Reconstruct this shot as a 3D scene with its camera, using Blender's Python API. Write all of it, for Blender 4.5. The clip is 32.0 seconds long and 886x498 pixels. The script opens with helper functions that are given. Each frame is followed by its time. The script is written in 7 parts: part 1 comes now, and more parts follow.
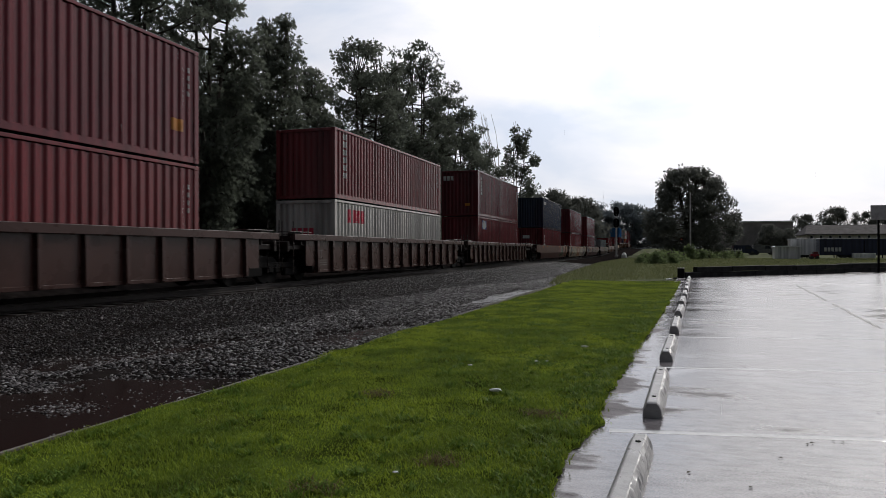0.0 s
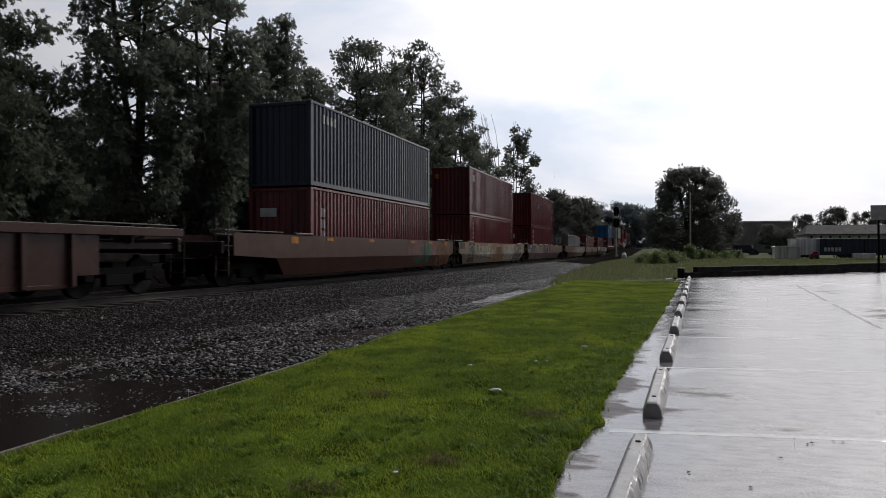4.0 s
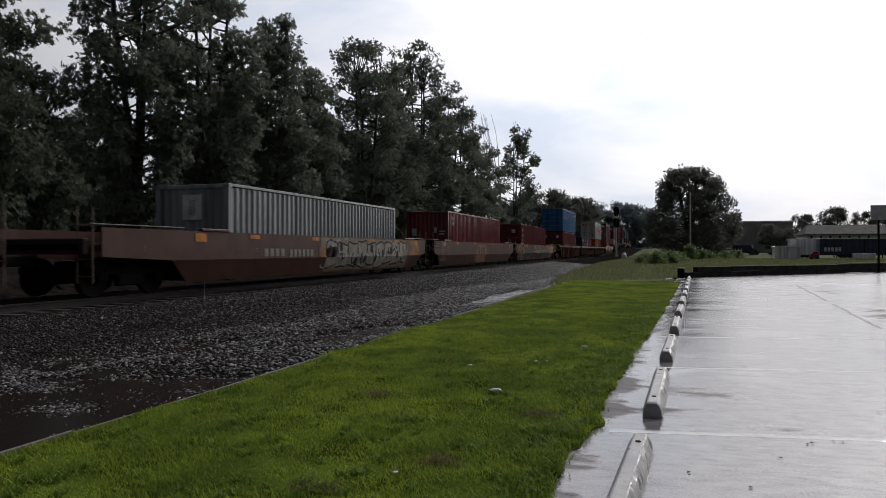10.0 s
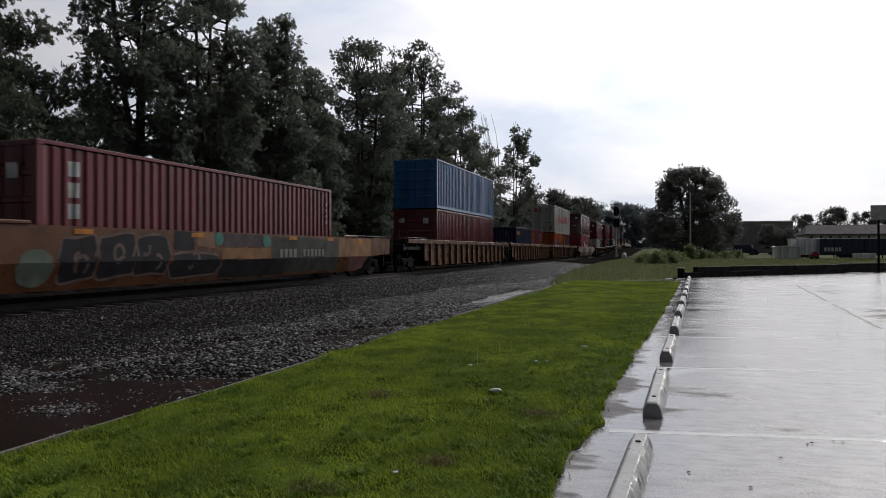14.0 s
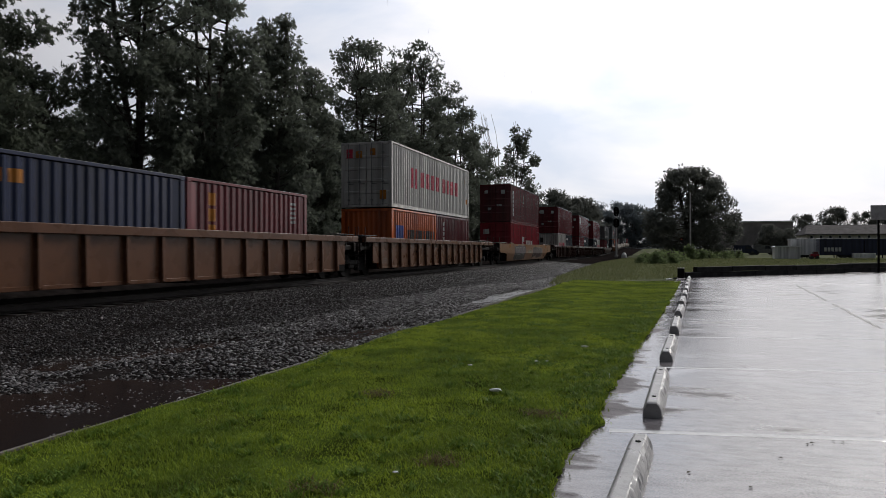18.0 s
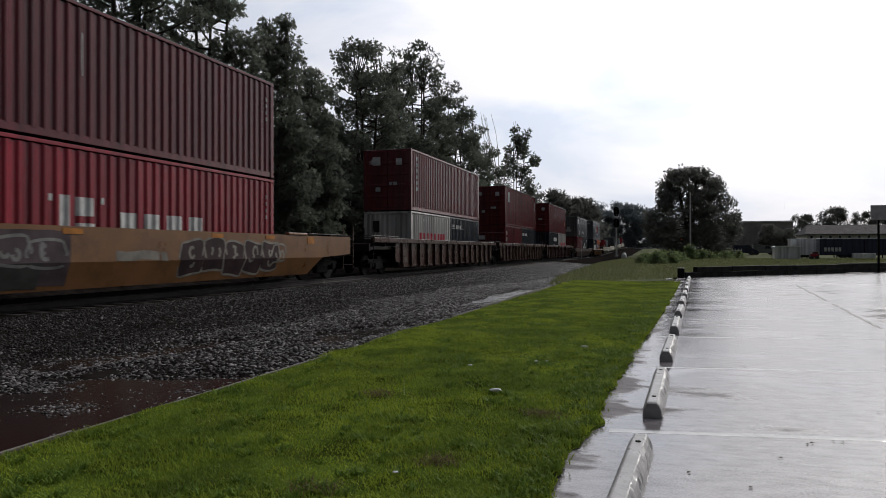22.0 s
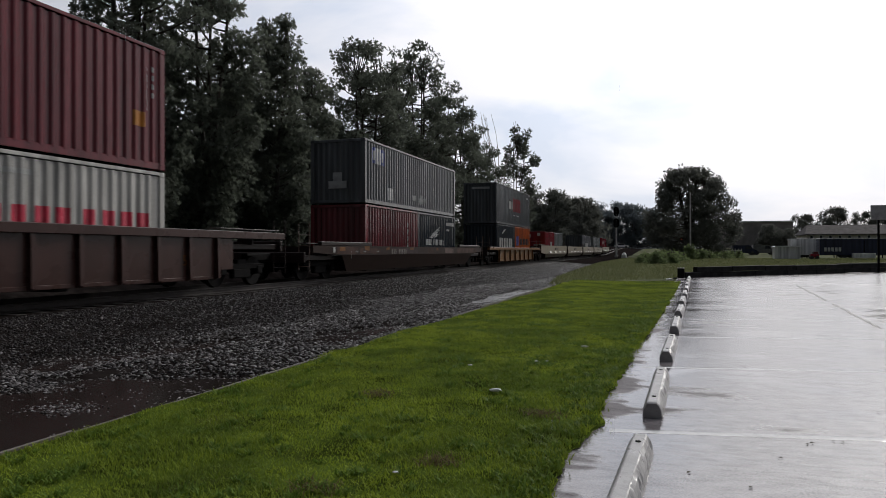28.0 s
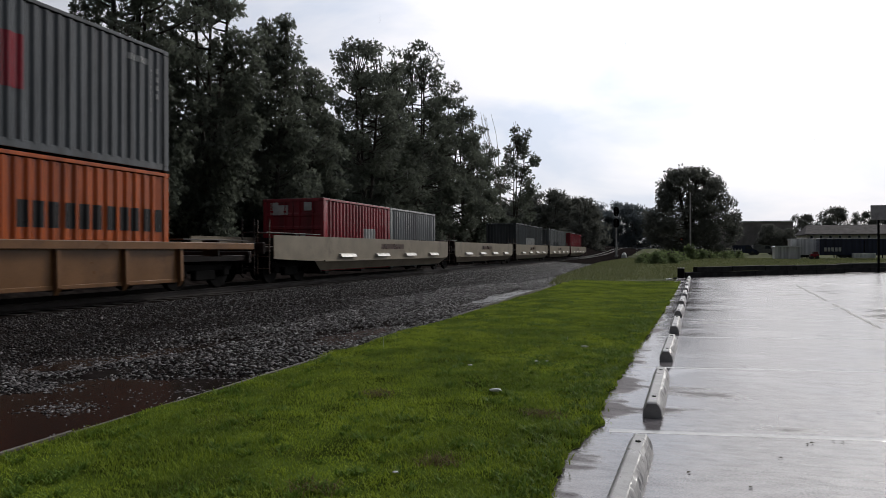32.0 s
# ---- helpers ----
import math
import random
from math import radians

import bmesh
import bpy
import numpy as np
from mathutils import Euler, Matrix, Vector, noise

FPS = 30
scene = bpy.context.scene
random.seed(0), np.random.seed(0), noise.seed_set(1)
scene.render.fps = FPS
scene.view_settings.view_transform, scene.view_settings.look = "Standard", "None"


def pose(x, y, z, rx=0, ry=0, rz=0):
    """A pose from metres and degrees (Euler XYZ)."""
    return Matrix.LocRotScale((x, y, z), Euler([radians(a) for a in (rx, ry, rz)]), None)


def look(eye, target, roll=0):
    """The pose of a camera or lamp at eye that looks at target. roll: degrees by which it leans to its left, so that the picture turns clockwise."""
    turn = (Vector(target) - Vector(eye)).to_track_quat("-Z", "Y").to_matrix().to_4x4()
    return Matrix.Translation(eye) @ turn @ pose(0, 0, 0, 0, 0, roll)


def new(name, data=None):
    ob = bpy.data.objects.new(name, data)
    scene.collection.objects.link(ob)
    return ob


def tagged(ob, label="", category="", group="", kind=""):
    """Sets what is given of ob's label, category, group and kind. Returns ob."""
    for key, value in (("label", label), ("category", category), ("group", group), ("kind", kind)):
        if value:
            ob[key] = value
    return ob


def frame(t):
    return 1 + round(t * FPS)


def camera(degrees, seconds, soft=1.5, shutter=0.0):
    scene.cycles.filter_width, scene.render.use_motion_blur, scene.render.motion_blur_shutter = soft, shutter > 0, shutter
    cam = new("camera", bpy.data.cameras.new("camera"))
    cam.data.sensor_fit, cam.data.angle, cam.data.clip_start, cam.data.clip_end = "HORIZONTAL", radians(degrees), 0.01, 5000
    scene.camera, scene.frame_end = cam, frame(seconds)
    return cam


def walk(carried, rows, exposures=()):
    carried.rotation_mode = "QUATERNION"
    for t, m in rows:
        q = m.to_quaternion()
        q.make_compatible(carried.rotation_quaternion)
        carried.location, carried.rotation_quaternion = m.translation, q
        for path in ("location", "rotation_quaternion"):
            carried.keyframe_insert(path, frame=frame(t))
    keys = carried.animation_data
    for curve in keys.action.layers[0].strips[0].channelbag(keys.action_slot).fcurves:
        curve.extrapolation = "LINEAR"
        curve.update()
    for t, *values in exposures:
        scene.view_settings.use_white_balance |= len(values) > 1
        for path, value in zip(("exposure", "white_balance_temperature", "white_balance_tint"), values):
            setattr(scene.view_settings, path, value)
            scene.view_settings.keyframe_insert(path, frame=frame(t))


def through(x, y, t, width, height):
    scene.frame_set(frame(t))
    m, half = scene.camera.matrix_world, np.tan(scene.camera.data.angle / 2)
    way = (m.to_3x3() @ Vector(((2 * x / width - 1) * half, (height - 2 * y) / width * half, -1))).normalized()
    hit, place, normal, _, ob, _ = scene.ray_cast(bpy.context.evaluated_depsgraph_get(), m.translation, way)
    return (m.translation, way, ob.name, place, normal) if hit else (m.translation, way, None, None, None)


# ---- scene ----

# ======== camera ========
EYE = Vector((0.0, 0.0, 1.23))
AIM = EYE + Vector((-0.31066, 0.95052, 0.00207)) * 10
cam = camera(65.26, 32.0, soft=0.8, shutter=0.2)
walk(cam, [(0.0, look(EYE, AIM, -0.05)), (32.0, look(EYE, AIM, -0.05))])

# ======== world and sun: bright overcast, rain clouds thinner ahead and to the right ========
SUN_DIR = Vector((0.35, 0.76, 0.55)).normalized()
GLOW_DIR = Vector((0.14, 0.75, 0.60)).normalized()


def make_world():
    w = bpy.data.worlds.new("overcast_sky")
    w.use_nodes = True
    nt = w.node_tree
    nt.nodes.clear()
    N = nt.nodes.new
    L = nt.links.new
    tc = N("ShaderNodeTexCoord")
    sky = N("ShaderNodeTexSky")
    sky.sky_type = "NISHITA"
    sky.sun_disc = False
    sky.sun_elevation = math.asin(SUN_DIR.z)
    sky.sun_rotation = math.atan2(SUN_DIR.x, SUN_DIR.y)
    sky.dust_density = 3.0
    blue = N("ShaderNodeVectorMath")
    blue.operation = "SCALE"
    blue.inputs["Scale"].default_value = 0.012
    L(sky.outputs[0], blue.inputs[0])
    # thin-cloud brightness: grows smoothly towards the veiled sun
    dot = N("ShaderNodeVectorMath")
    dot.operation = "DOT_PRODUCT"
    dot.inputs[1].default_value = GLOW_DIR
    L(tc.outputs["Generated"], dot.inputs[0])
    glow = N("ShaderNodeValToRGB")
    glow.color_ramp.interpolation = "B_SPLINE"
    e = glow.color_ramp.elements
    e[0].position, e[0].color = 0.0, (0.030, 0.030, 0.0325, 1)
    e[1].position, e[1].color = 1.0, (1.0, 0.985, 0.96, 1)
    for at, c in ((0.50, 0.037), (0.66, 0.054), (0.75, 0.225), (0.84, 0.330), (0.91, 0.405), (0.96, 0.54)):
        m1 = e.new(at)
        m1.color = (c * 1.0, c, c * 1.062, 1)
    half = N("ShaderNodeMath")
    half.operation = "MULTIPLY_ADD"
    half.inputs[1].default_value = 0.5
    half.inputs[2].default_value = 0.5
    L(dot.outputs["Value"], half.inputs[0])
    L(half.outputs[0], glow.inputs[0])
    # cloud texture, flattened towards the horizon
    mp = N("ShaderNodeMapping")
    mp.inputs["Scale"].default_value = (1.6, 1.6, 4.2)
    mp.inputs["Location"].default_value = (0.4, 1.3, 0.2)
    L(tc.outputs["Generated"], mp.inputs[0])
    nz = N("ShaderNodeTexNoise")
    nz.inputs["Scale"].default_value = 2.3
    nz.inputs["Detail"].default_value = 5.0
    nz.inputs["Roughness"].default_value = 0.5
    nz.inputs["Distortion"].default_value = 0.4
    L(mp.outputs[0], nz.inputs["Vector"])
    cl = N("ShaderNodeValToRGB")
    c = cl.color_ramp.elements
    c[0].position, c[0].color = 0.36, (0.75, 0.82, 0.91, 1)
    c[1].position, c[1].color = 0.60, (1.06, 1.05, 1.04, 1)
    L(nz.outputs["Fac"], cl.inputs[0])
    mul = N("ShaderNodeMix")
    mul.data_type, mul.blend_type = "RGBA", "MULTIPLY"
    mul.inputs["Factor"].default_value = 1.0
    L(glow.outputs[0], mul.inputs["A"])
    L(cl.outputs[0], mul.inputs["B"])
    gain = N("ShaderNodeVectorMath")
    gain.operation = "SCALE"
    gain.inputs["Scale"].default_value = SKY_GAIN
    L(mul.outputs["Result"], gain.inputs[0])
    add = N("ShaderNodeVectorMath")
    add.operation = "ADD"
    L(gain.outputs[0], add.inputs[0])
    L(blue.outputs[0], add.inputs[1])
    bg = N("ShaderNodeBackground")
    bg.inputs["Strength"].default_value = 1.0
    L(add.outputs[0], bg.inputs[0])
    out = N("ShaderNodeOutputWorld")
    L(bg.outputs[0], out.inputs[0])
    scene.world = w


SKY_GAIN = 2.05
make_world()
sun = new("sun", bpy.data.lights.new("sun", "SUN"))
sun.data.energy = 1.5
sun.data.angle = radians(14)
sun.data.color = (1.0, 0.97, 0.92)
sun.matrix_world = look(SUN_DIR * 50, (0, 0, 0))
scene.view_settings.exposure = 0.0


# ======== materials ========
def material(name, base, rough=0.6, metal=0.0, vary=0.15, scale=3.0, grain=40.0, bump=0.1, second=None,
             stain=None, stain_amount=0.0, rough_vary=0.1, random_piece=0.0, island=0.0, coords="Object", spec=0.5,
             streak=False):
    """A surface with two scales of variation: blotches and grain, optional stains, relief."""
    m = bpy.data.materials.new(name)
    m.use_nodes = True
    nt = m.node_tree
    N, L = nt.nodes.new, nt.links.new
    b = nt.nodes["Principled BSDF"]
    tc = N("ShaderNodeTexCoord")
    mp = N("ShaderNodeMapping")
    L(tc.outputs[coords], mp.inputs[0])
    if streak:
        mp.inputs["Scale"].default_value = (1.0, 1.0, 0.07)
    big = N("ShaderNodeTexNoise")
    big.inputs["Scale"].default_value = scale
    big.inputs["Detail"].default_value = 4.0
    L(mp.outputs[0], big.inputs["Vector"])
    fine = N("ShaderNodeTexNoise")
    fine.inputs["Scale"].default_value = grain
    fine.inputs["Detail"].default_value = 3.0
    L(tc.outputs[coords], fine.inputs["Vector"])
    mix = N("ShaderNodeMix")
    mix.data_type = "RGBA"
    sec = second or tuple(c * (1 - 2.2 * vary) for c in base)
    mix.inputs["A"].default_value = (*base, 1)
    mix.inputs["B"].default_value = (*sec, 1)
    ramp = N("ShaderNodeValToRGB")
    ramp.color_ramp.elements[0].position = 0.36
    ramp.color_ramp.elements[1].position = 0.66
    L(big.outputs["Fac"], ramp.inputs[0])
    L(ramp.outputs[0], mix.inputs["Factor"])
    col = mix.outputs["Result"]
    hsv = N("ShaderNodeHueSaturation")
    L(col, hsv.inputs["Color"])
    mm = N("ShaderNodeMath")
    mm.operation = "MULTIPLY_ADD"
    mm.inputs[1].default_value = vary * 1.6
    mm.inputs[2].default_value = 1.0 - vary * 0.8
    L(fine.outputs["Fac"], mm.inputs[0])
    value = mm.outputs[0]
    for amount, kind in ((random_piece, "o"), (island, "i")):
        if amount:
            if kind == "o":
                src = N("ShaderNodeObjectInfo").outputs["Random"]
            else:
                src = N("ShaderNodeNewGeometry").outputs["Random Per Island"]
            ma = N("ShaderNodeMath")
            ma.operation = "MULTIPLY_ADD"
            ma.inputs[1].default_value = amount * 2
            ma.inputs[2].default_value = 1 - amount
            L(src, ma.inputs[0])
            pr = N("ShaderNodeMath")
            pr.operation = "MULTIPLY"
            L(value, pr.inputs[0])
            L(ma.outputs[0], pr.inputs[1])
            value = pr.outputs[0]
    L(value, hsv.inputs["Value"])
    col = hsv.outputs[0]
    if stain:
        sn = N("ShaderNodeTexNoise")
        sn.inputs["Scale"].default_value = scale * 0.7
        sn.inputs["Detail"].default_value = 8.0
        sn.inputs["Roughness"].default_value = 0.7
        mp2 = N("ShaderNodeMapping")
        mp2.inputs["Location"].default_value = (7.3, 2.1, 4.4)
        if streak:
            mp2.inputs["Scale"].default_value = (2.4, 2.4, 0.22)
        L(tc.outputs[coords], mp2.inputs[0])
        L(mp2.outputs[0], sn.inputs["Vector"])
        sr = N("ShaderNodeValToRGB")
        sr.color_ramp.elements[0].position = 0.62 - 0.3 * stain_amount
        sr.color_ramp.elements[1].position = 0.80 - 0.25 * stain_amount
        L(sn.outputs["Fac"], sr.inputs[0])
        mx = N("ShaderNodeMix")
        mx.data_type = "RGBA"
        L(sr.outputs[0], mx.inputs["Factor"])
        L(col, mx.inputs["A"])
        mx.inputs["B"].default_value = (*stain, 1)
        col = mx.outputs["Result"]
    L(col, b.inputs["Base Color"])
    rr = N("ShaderNodeMath")
    rr.operation = "MULTIPLY_ADD"
    rr.inputs[1].default_value = rough_vary * 2
    rr.inputs[2].default_value = rough - rough_vary
    L(big.outputs["Fac"], rr.inputs[0])
    L(rr.outputs[0], b.inputs["Roughness"])
    b.inputs["Metallic"].default_value = metal
    b.inputs["Specular IOR Level"].default_value = spec
    if bump:
        bp = N("ShaderNodeBump")
        bp.inputs["Strength"].default_value = bump
        bp.inputs["Distance"].default_value = 0.02
        L(fine.outputs["Fac"], bp.inputs["Height"])
        L(bp.outputs[0], b.inputs["Normal"])
    return m


def paint(name, base, stain_amount=0.25, rough=0.17, gloss=0.35):
    """Container and railcar paint: rusty runs on containers, chalky and rusty blotches on railcars."""
    car = name.startswith("railcar")
    return material(name, base, rough=rough, spec=gloss, vary=0.22, scale=1.5 if car else 2.6, grain=26.0, bump=0.03,
                    second=tuple(1.3 * c + 0.002 for c in base) if car else None,
                    stain=tuple(0.5 * c + k for c, k in zip(base, (0.016, 0.008, 0.006))),
                    stain_amount=stain_amount, rough_vary=0.08, streak=not car)


def plain(name, base, rough=0.30, metal=0.0, gloss=0.5):
    return material(name, base, rough=rough, spec=gloss, metal=metal, vary=0.16, scale=3.0, grain=50.0, bump=0.04)


P = {
    "oxide": paint("container_oxide_red_paint", (0.142, 0.019, 0.026)),
    "oxide_dark": paint("container_brown_red_paint", (0.116, 0.018, 0.024)),
    "red": paint("container_faded_red_paint", (0.172, 0.022, 0.027)),
    "bright_red": paint("container_bright_red_paint", (0.265, 0.016, 0.029), 0.12),
    "navy": paint("container_navy_paint", (0.02, 0.03, 0.058)),
    "dark_teal": paint("container_dark_teal_paint", (0.021, 0.029, 0.040)),
    "blue": paint("container_mid_blue_paint", (0.018, 0.125, 0.31), 0.18),
    "royal": paint("container_royal_blue_paint", (0.013, 0.020, 0.056), 0.15),
    "white": paint("container_offwhite_paint", (0.5, 0.485, 0.45), 0.14),
    "grey": paint("container_grey_green_paint", (0.104, 0.112, 0.118), 0.3),
    "pale_grey": paint("container_pale_grey_paint", (0.23, 0.242, 0.245), 0.2),
    "orange": paint("container_orange_paint", (0.46, 0.092, 0.015), 0.2),
    "car_brown": paint("railcar_brown_paint", (0.036, 0.0155, 0.0125), 0.45, 0.28, 0.24),
    "car_tan": paint("railcar_tan_paint", (0.080, 0.035, 0.018), 0.35, 0.28, 0.20),
    "car_yellow": paint("railcar_dirty_yellow_paint", (0.142, 0.070, 0.030), 0.35, 0.30, 0.28),
    "car_grey": paint("railcar_cap_sheen_paint", (0.095, 0.083, 0.070), 0.3, 0.29, 0.45),
    "car_cream": paint("railcar_cream_paint", (0.190, 0.162, 0.122), 0.25, 0.4, 0.25),
    "car_dark": paint("railcar_shade_and_trim_paint", (0.016, 0.010, 0.009), 0.25, 0.4, 0.14),
    "car_umber": paint("railcar_umber_paint", (0.0235, 0.0150, 0.0122), 0.4, 0.5, 0.06),
    "car_sand": paint("railcar_faded_sand_paint", (0.120, 0.092, 0.062), 0.4, 0.3, 0.2),
    "car_mauve": paint("railcar_faded_mauve_paint", (0.074, 0.044, 0.040), 0.4, 0.3, 0.2),
    "car_rust": paint("railcar_rust_orange_paint", (0.052, 0.026, 0.020), 0.35, 0.33, 0.16),
}
M_STEEL_DARK = material("grimy_black_steel", (0.0055, 0.005, 0.005), 0.8, 0.0, spec=0.08, vary=0.2, scale=5, grain=50)
M_STEEL = material("worn_galvanised_steel", (0.17, 0.17, 0.17), 0.45, 0.6, vary=0.15)
M_RAIL = material("rusty_rail_steel", (0.022, 0.016, 0.014), 0.7, 0.2, vary=0.15, scale=2)
M_WHITE = plain("white_marking_paint", (0.56, 0.56, 0.54))
M_GREYMARK = plain("weathered_grey_lettering", (0.40, 0.40, 0.39))
M_STENCIL = plain("dirty_stencil_paint", (0.105, 0.095, 0.088), 0.6)
M_YELLOW = plain("yellow_decal", (0.40, 0.150, 0.014), 0.5, gloss=0.25)
M_REDMARK = plain("crimson_lettering_paint", (0.50, 0.02, 0.055))
M_BLUEMARK = plain("blue_lettering_paint", (0.02, 0.05, 0.24))
M_BLACKMARK = plain("black_lettering_paint", (0.02, 0.019, 0.019), gloss=0.25)
def spray(name, base):
    return material(name, base, rough=0.6, spec=0.12, vary=0.22, scale=2.2, grain=40.0, bump=0.03, stain=tuple(0.6 * c for c in base), stain_amount=0.3)


M_GRAFFITI = [spray("graffiti_silver", (0.20, 0.20, 0.19)), spray("graffiti_black", (0.018, 0.018, 0.022)),
              spray("graffiti_green", (0.020, 0.085, 0.050)), spray("graffiti_orange", (0.36, 0.15, 0.045)),
              spray("graffiti_blue", (0.030, 0.035, 0.060)), spray("graffiti_cream", (0.28, 0.255, 0.20)),
              spray("graffiti_faded_pink", (0.150, 0.072, 0.066)), spray("graffiti_slate", (0.050, 0.051, 0.047)), spray("graffiti_plum", (0.075, 0.055, 0.06)),
              spray("graffiti_dusty_pink", (0.14, 0.098, 0.085)), spray("graffiti_pale_grey", (0.24, 0.225, 0.195)), spray("graffiti_sage", (0.12, 0.145, 0.12)), spray("graffiti_teal", (0.06, 0.20, 0.17)), spray("graffiti_dark_plum", (0.050, 0.030, 0.032)), spray("flaking_orange_primer", (0.20, 0.085, 0.028)), spray("rust_bloom", (0.062, 0.030, 0.022))]
M_BARK = material("grey_brown_bark", (0.055, 0.045, 0.036), 0.85, vary=0.25, scale=2.5, grain=18, bump=0.6)
M_DEAD = material("bleached_dead_wood", (0.23, 0.20, 0.17), 0.8, vary=0.2, scale=3, grain=20, bump=0.3)
M_CONCRETE = material("weathered_concrete", (0.285, 0.272, 0.262), 0.30, spec=0.85, vary=0.12, scale=6, grain=110, bump=0.22,
                      stain=(0.16, 0.15, 0.14), stain_amount=0.25)
M_TIMBER = material("weathered_grey_timber", (0.125, 0.110, 0.095), 0.6, spec=0.25, vary=0.2, scale=3, grain=45, bump=0.3)
M_BLACKWALL = material("wet_black_timber", (0.012, 0.0115, 0.011), 0.75, spec=0.15, vary=0.3, scale=3, grain=30, bump=0.3)
def stone_material(name, dark, pale, share, gloss):
    """Broken wet stone: mostly dull, a share of the pieces pale and shiny."""
    m = material(name, dark, 0.30, spec=0.3, vary=0.2, scale=20, grain=90, bump=0.3, rough_vary=0.10)
    nt = m.node_tree
    N, L = nt.nodes.new, nt.links.new
    b = nt.nodes["Principled BSDF"]
    isl = N("ShaderNodeNewGeometry")
    rp = N("ShaderNodeValToRGB")
    e = rp.color_ramp.elements
    e[0].position, e[0].color = 0.0, (*dark, 1)
    e[1].position, e[1].color = 1.0, (*pale, 1)
    k = e.new(1.0 - share)
    k.color = tuple(d * 1.7 for d in dark) + (1,)
    L(isl.outputs["Random Per Island"], rp.inputs[0])
    L(rp.outputs[0], b.inputs["Base Color"])
    mr = N("ShaderNodeMapRange")
    mr.inputs["From Min"].default_value = 1.0 - share * 1.6
    mr.inputs["To Min"].default_value = 0.04
    mr.inputs["To Max"].default_value = gloss
    L(isl.outputs["Random Per Island"], mr.inputs["Value"])
    L(mr.outputs[0], b.inputs["Specular IOR Level"])
    return m


# Washed gravel; its pale tone also paints the wet glints.
M_STONE_PALE = stone_material("washed_glinting_gravel_stone", (0.043, 0.039, 0.0385), (0.215, 0.205, 0.205), 0.42, 0.46)
# Sooty stone, darkened further in colour for the train's shade.
M_STONE = stone_material("sooty_shaded_ballast_stone", (0.0215, 0.0190, 0.0190), (0.135, 0.126, 0.127), 0.22, 0.42)
M_LINE = material("worn_white_line_paint", (0.36, 0.36, 0.355), 0.17, spec=0.95, vary=0.12, scale=8, grain=60, bump=0.1,
                  stain=(0.16, 0.16, 0.16), stain_amount=0.3)


def leaf_material(name, base, second, gloss=0.12, through=0.42):
    m = bpy.data.materials.new(name)
    m.use_nodes = True
    nt = m.node_tree
    N, L = nt.nodes.new, nt.links.new
    b = nt.nodes["Principled BSDF"]
    isl = N("ShaderNodeNewGeometry")
    mix = N("ShaderNodeMix")
    mix.data_type = "RGBA"
    mix.inputs["A"].default_value = (*base, 1)
    mix.inputs["B"].default_value = (*second, 1)
    L(isl.outputs["Random Per Island"], mix.inputs["Factor"])
    L(mix.outputs["Result"], b.inputs["Base Color"])
    b.inputs["Roughness"].default_value = 0.55
    b.inputs["Specular IOR Level"].default_value = gloss
    tr = N("ShaderNodeBsdfTranslucent")
    L(mix.outputs["Result"], tr.inputs["Color"])
    ms = N("ShaderNodeMixShader")
    ms.inputs[0].default_value = through
    L(b.outputs[0], ms.inputs[1])
    L(tr.outputs[0], ms.inputs[2])
    L(ms.outputs[0], nt.nodes["Material Output"].inputs["Surface"])
    return m


M_LEAF = leaf_material("pecan_leaf", (0.088, 0.100, 0.080), (0.134, 0.150, 0.118), 0.12, 0.55)
# Shrub leaf darkened in colour for the shade under the canopy.
M_LEAF_SHRUB = leaf_material("shaded_shrub_leaf", (0.034, 0.041, 0.030), (0.060, 0.070, 0.050), 0.08, 0.45)
# Darker copy of the tree leaf, for the shaded left end of the row.
M_LEAF_DEEP = leaf_material("shade_darkened_leaf", (0.060, 0.070, 0.052), (0.100, 0.114, 0.084), 0.10, 0.5)
# Far foliage: rain haze is put into these two paler base colours.
M_LEAF_MISTY = leaf_material("haze_grey_leaf", (0.150, 0.172, 0.185), (0.165, 0.187, 0.20), 0.02, 0.5)
M_LEAF_FAR = leaf_material("haze_paled_leaf", (0.122, 0.127, 0.112), (0.132, 0.137, 0.122), 0.0, 0.5)


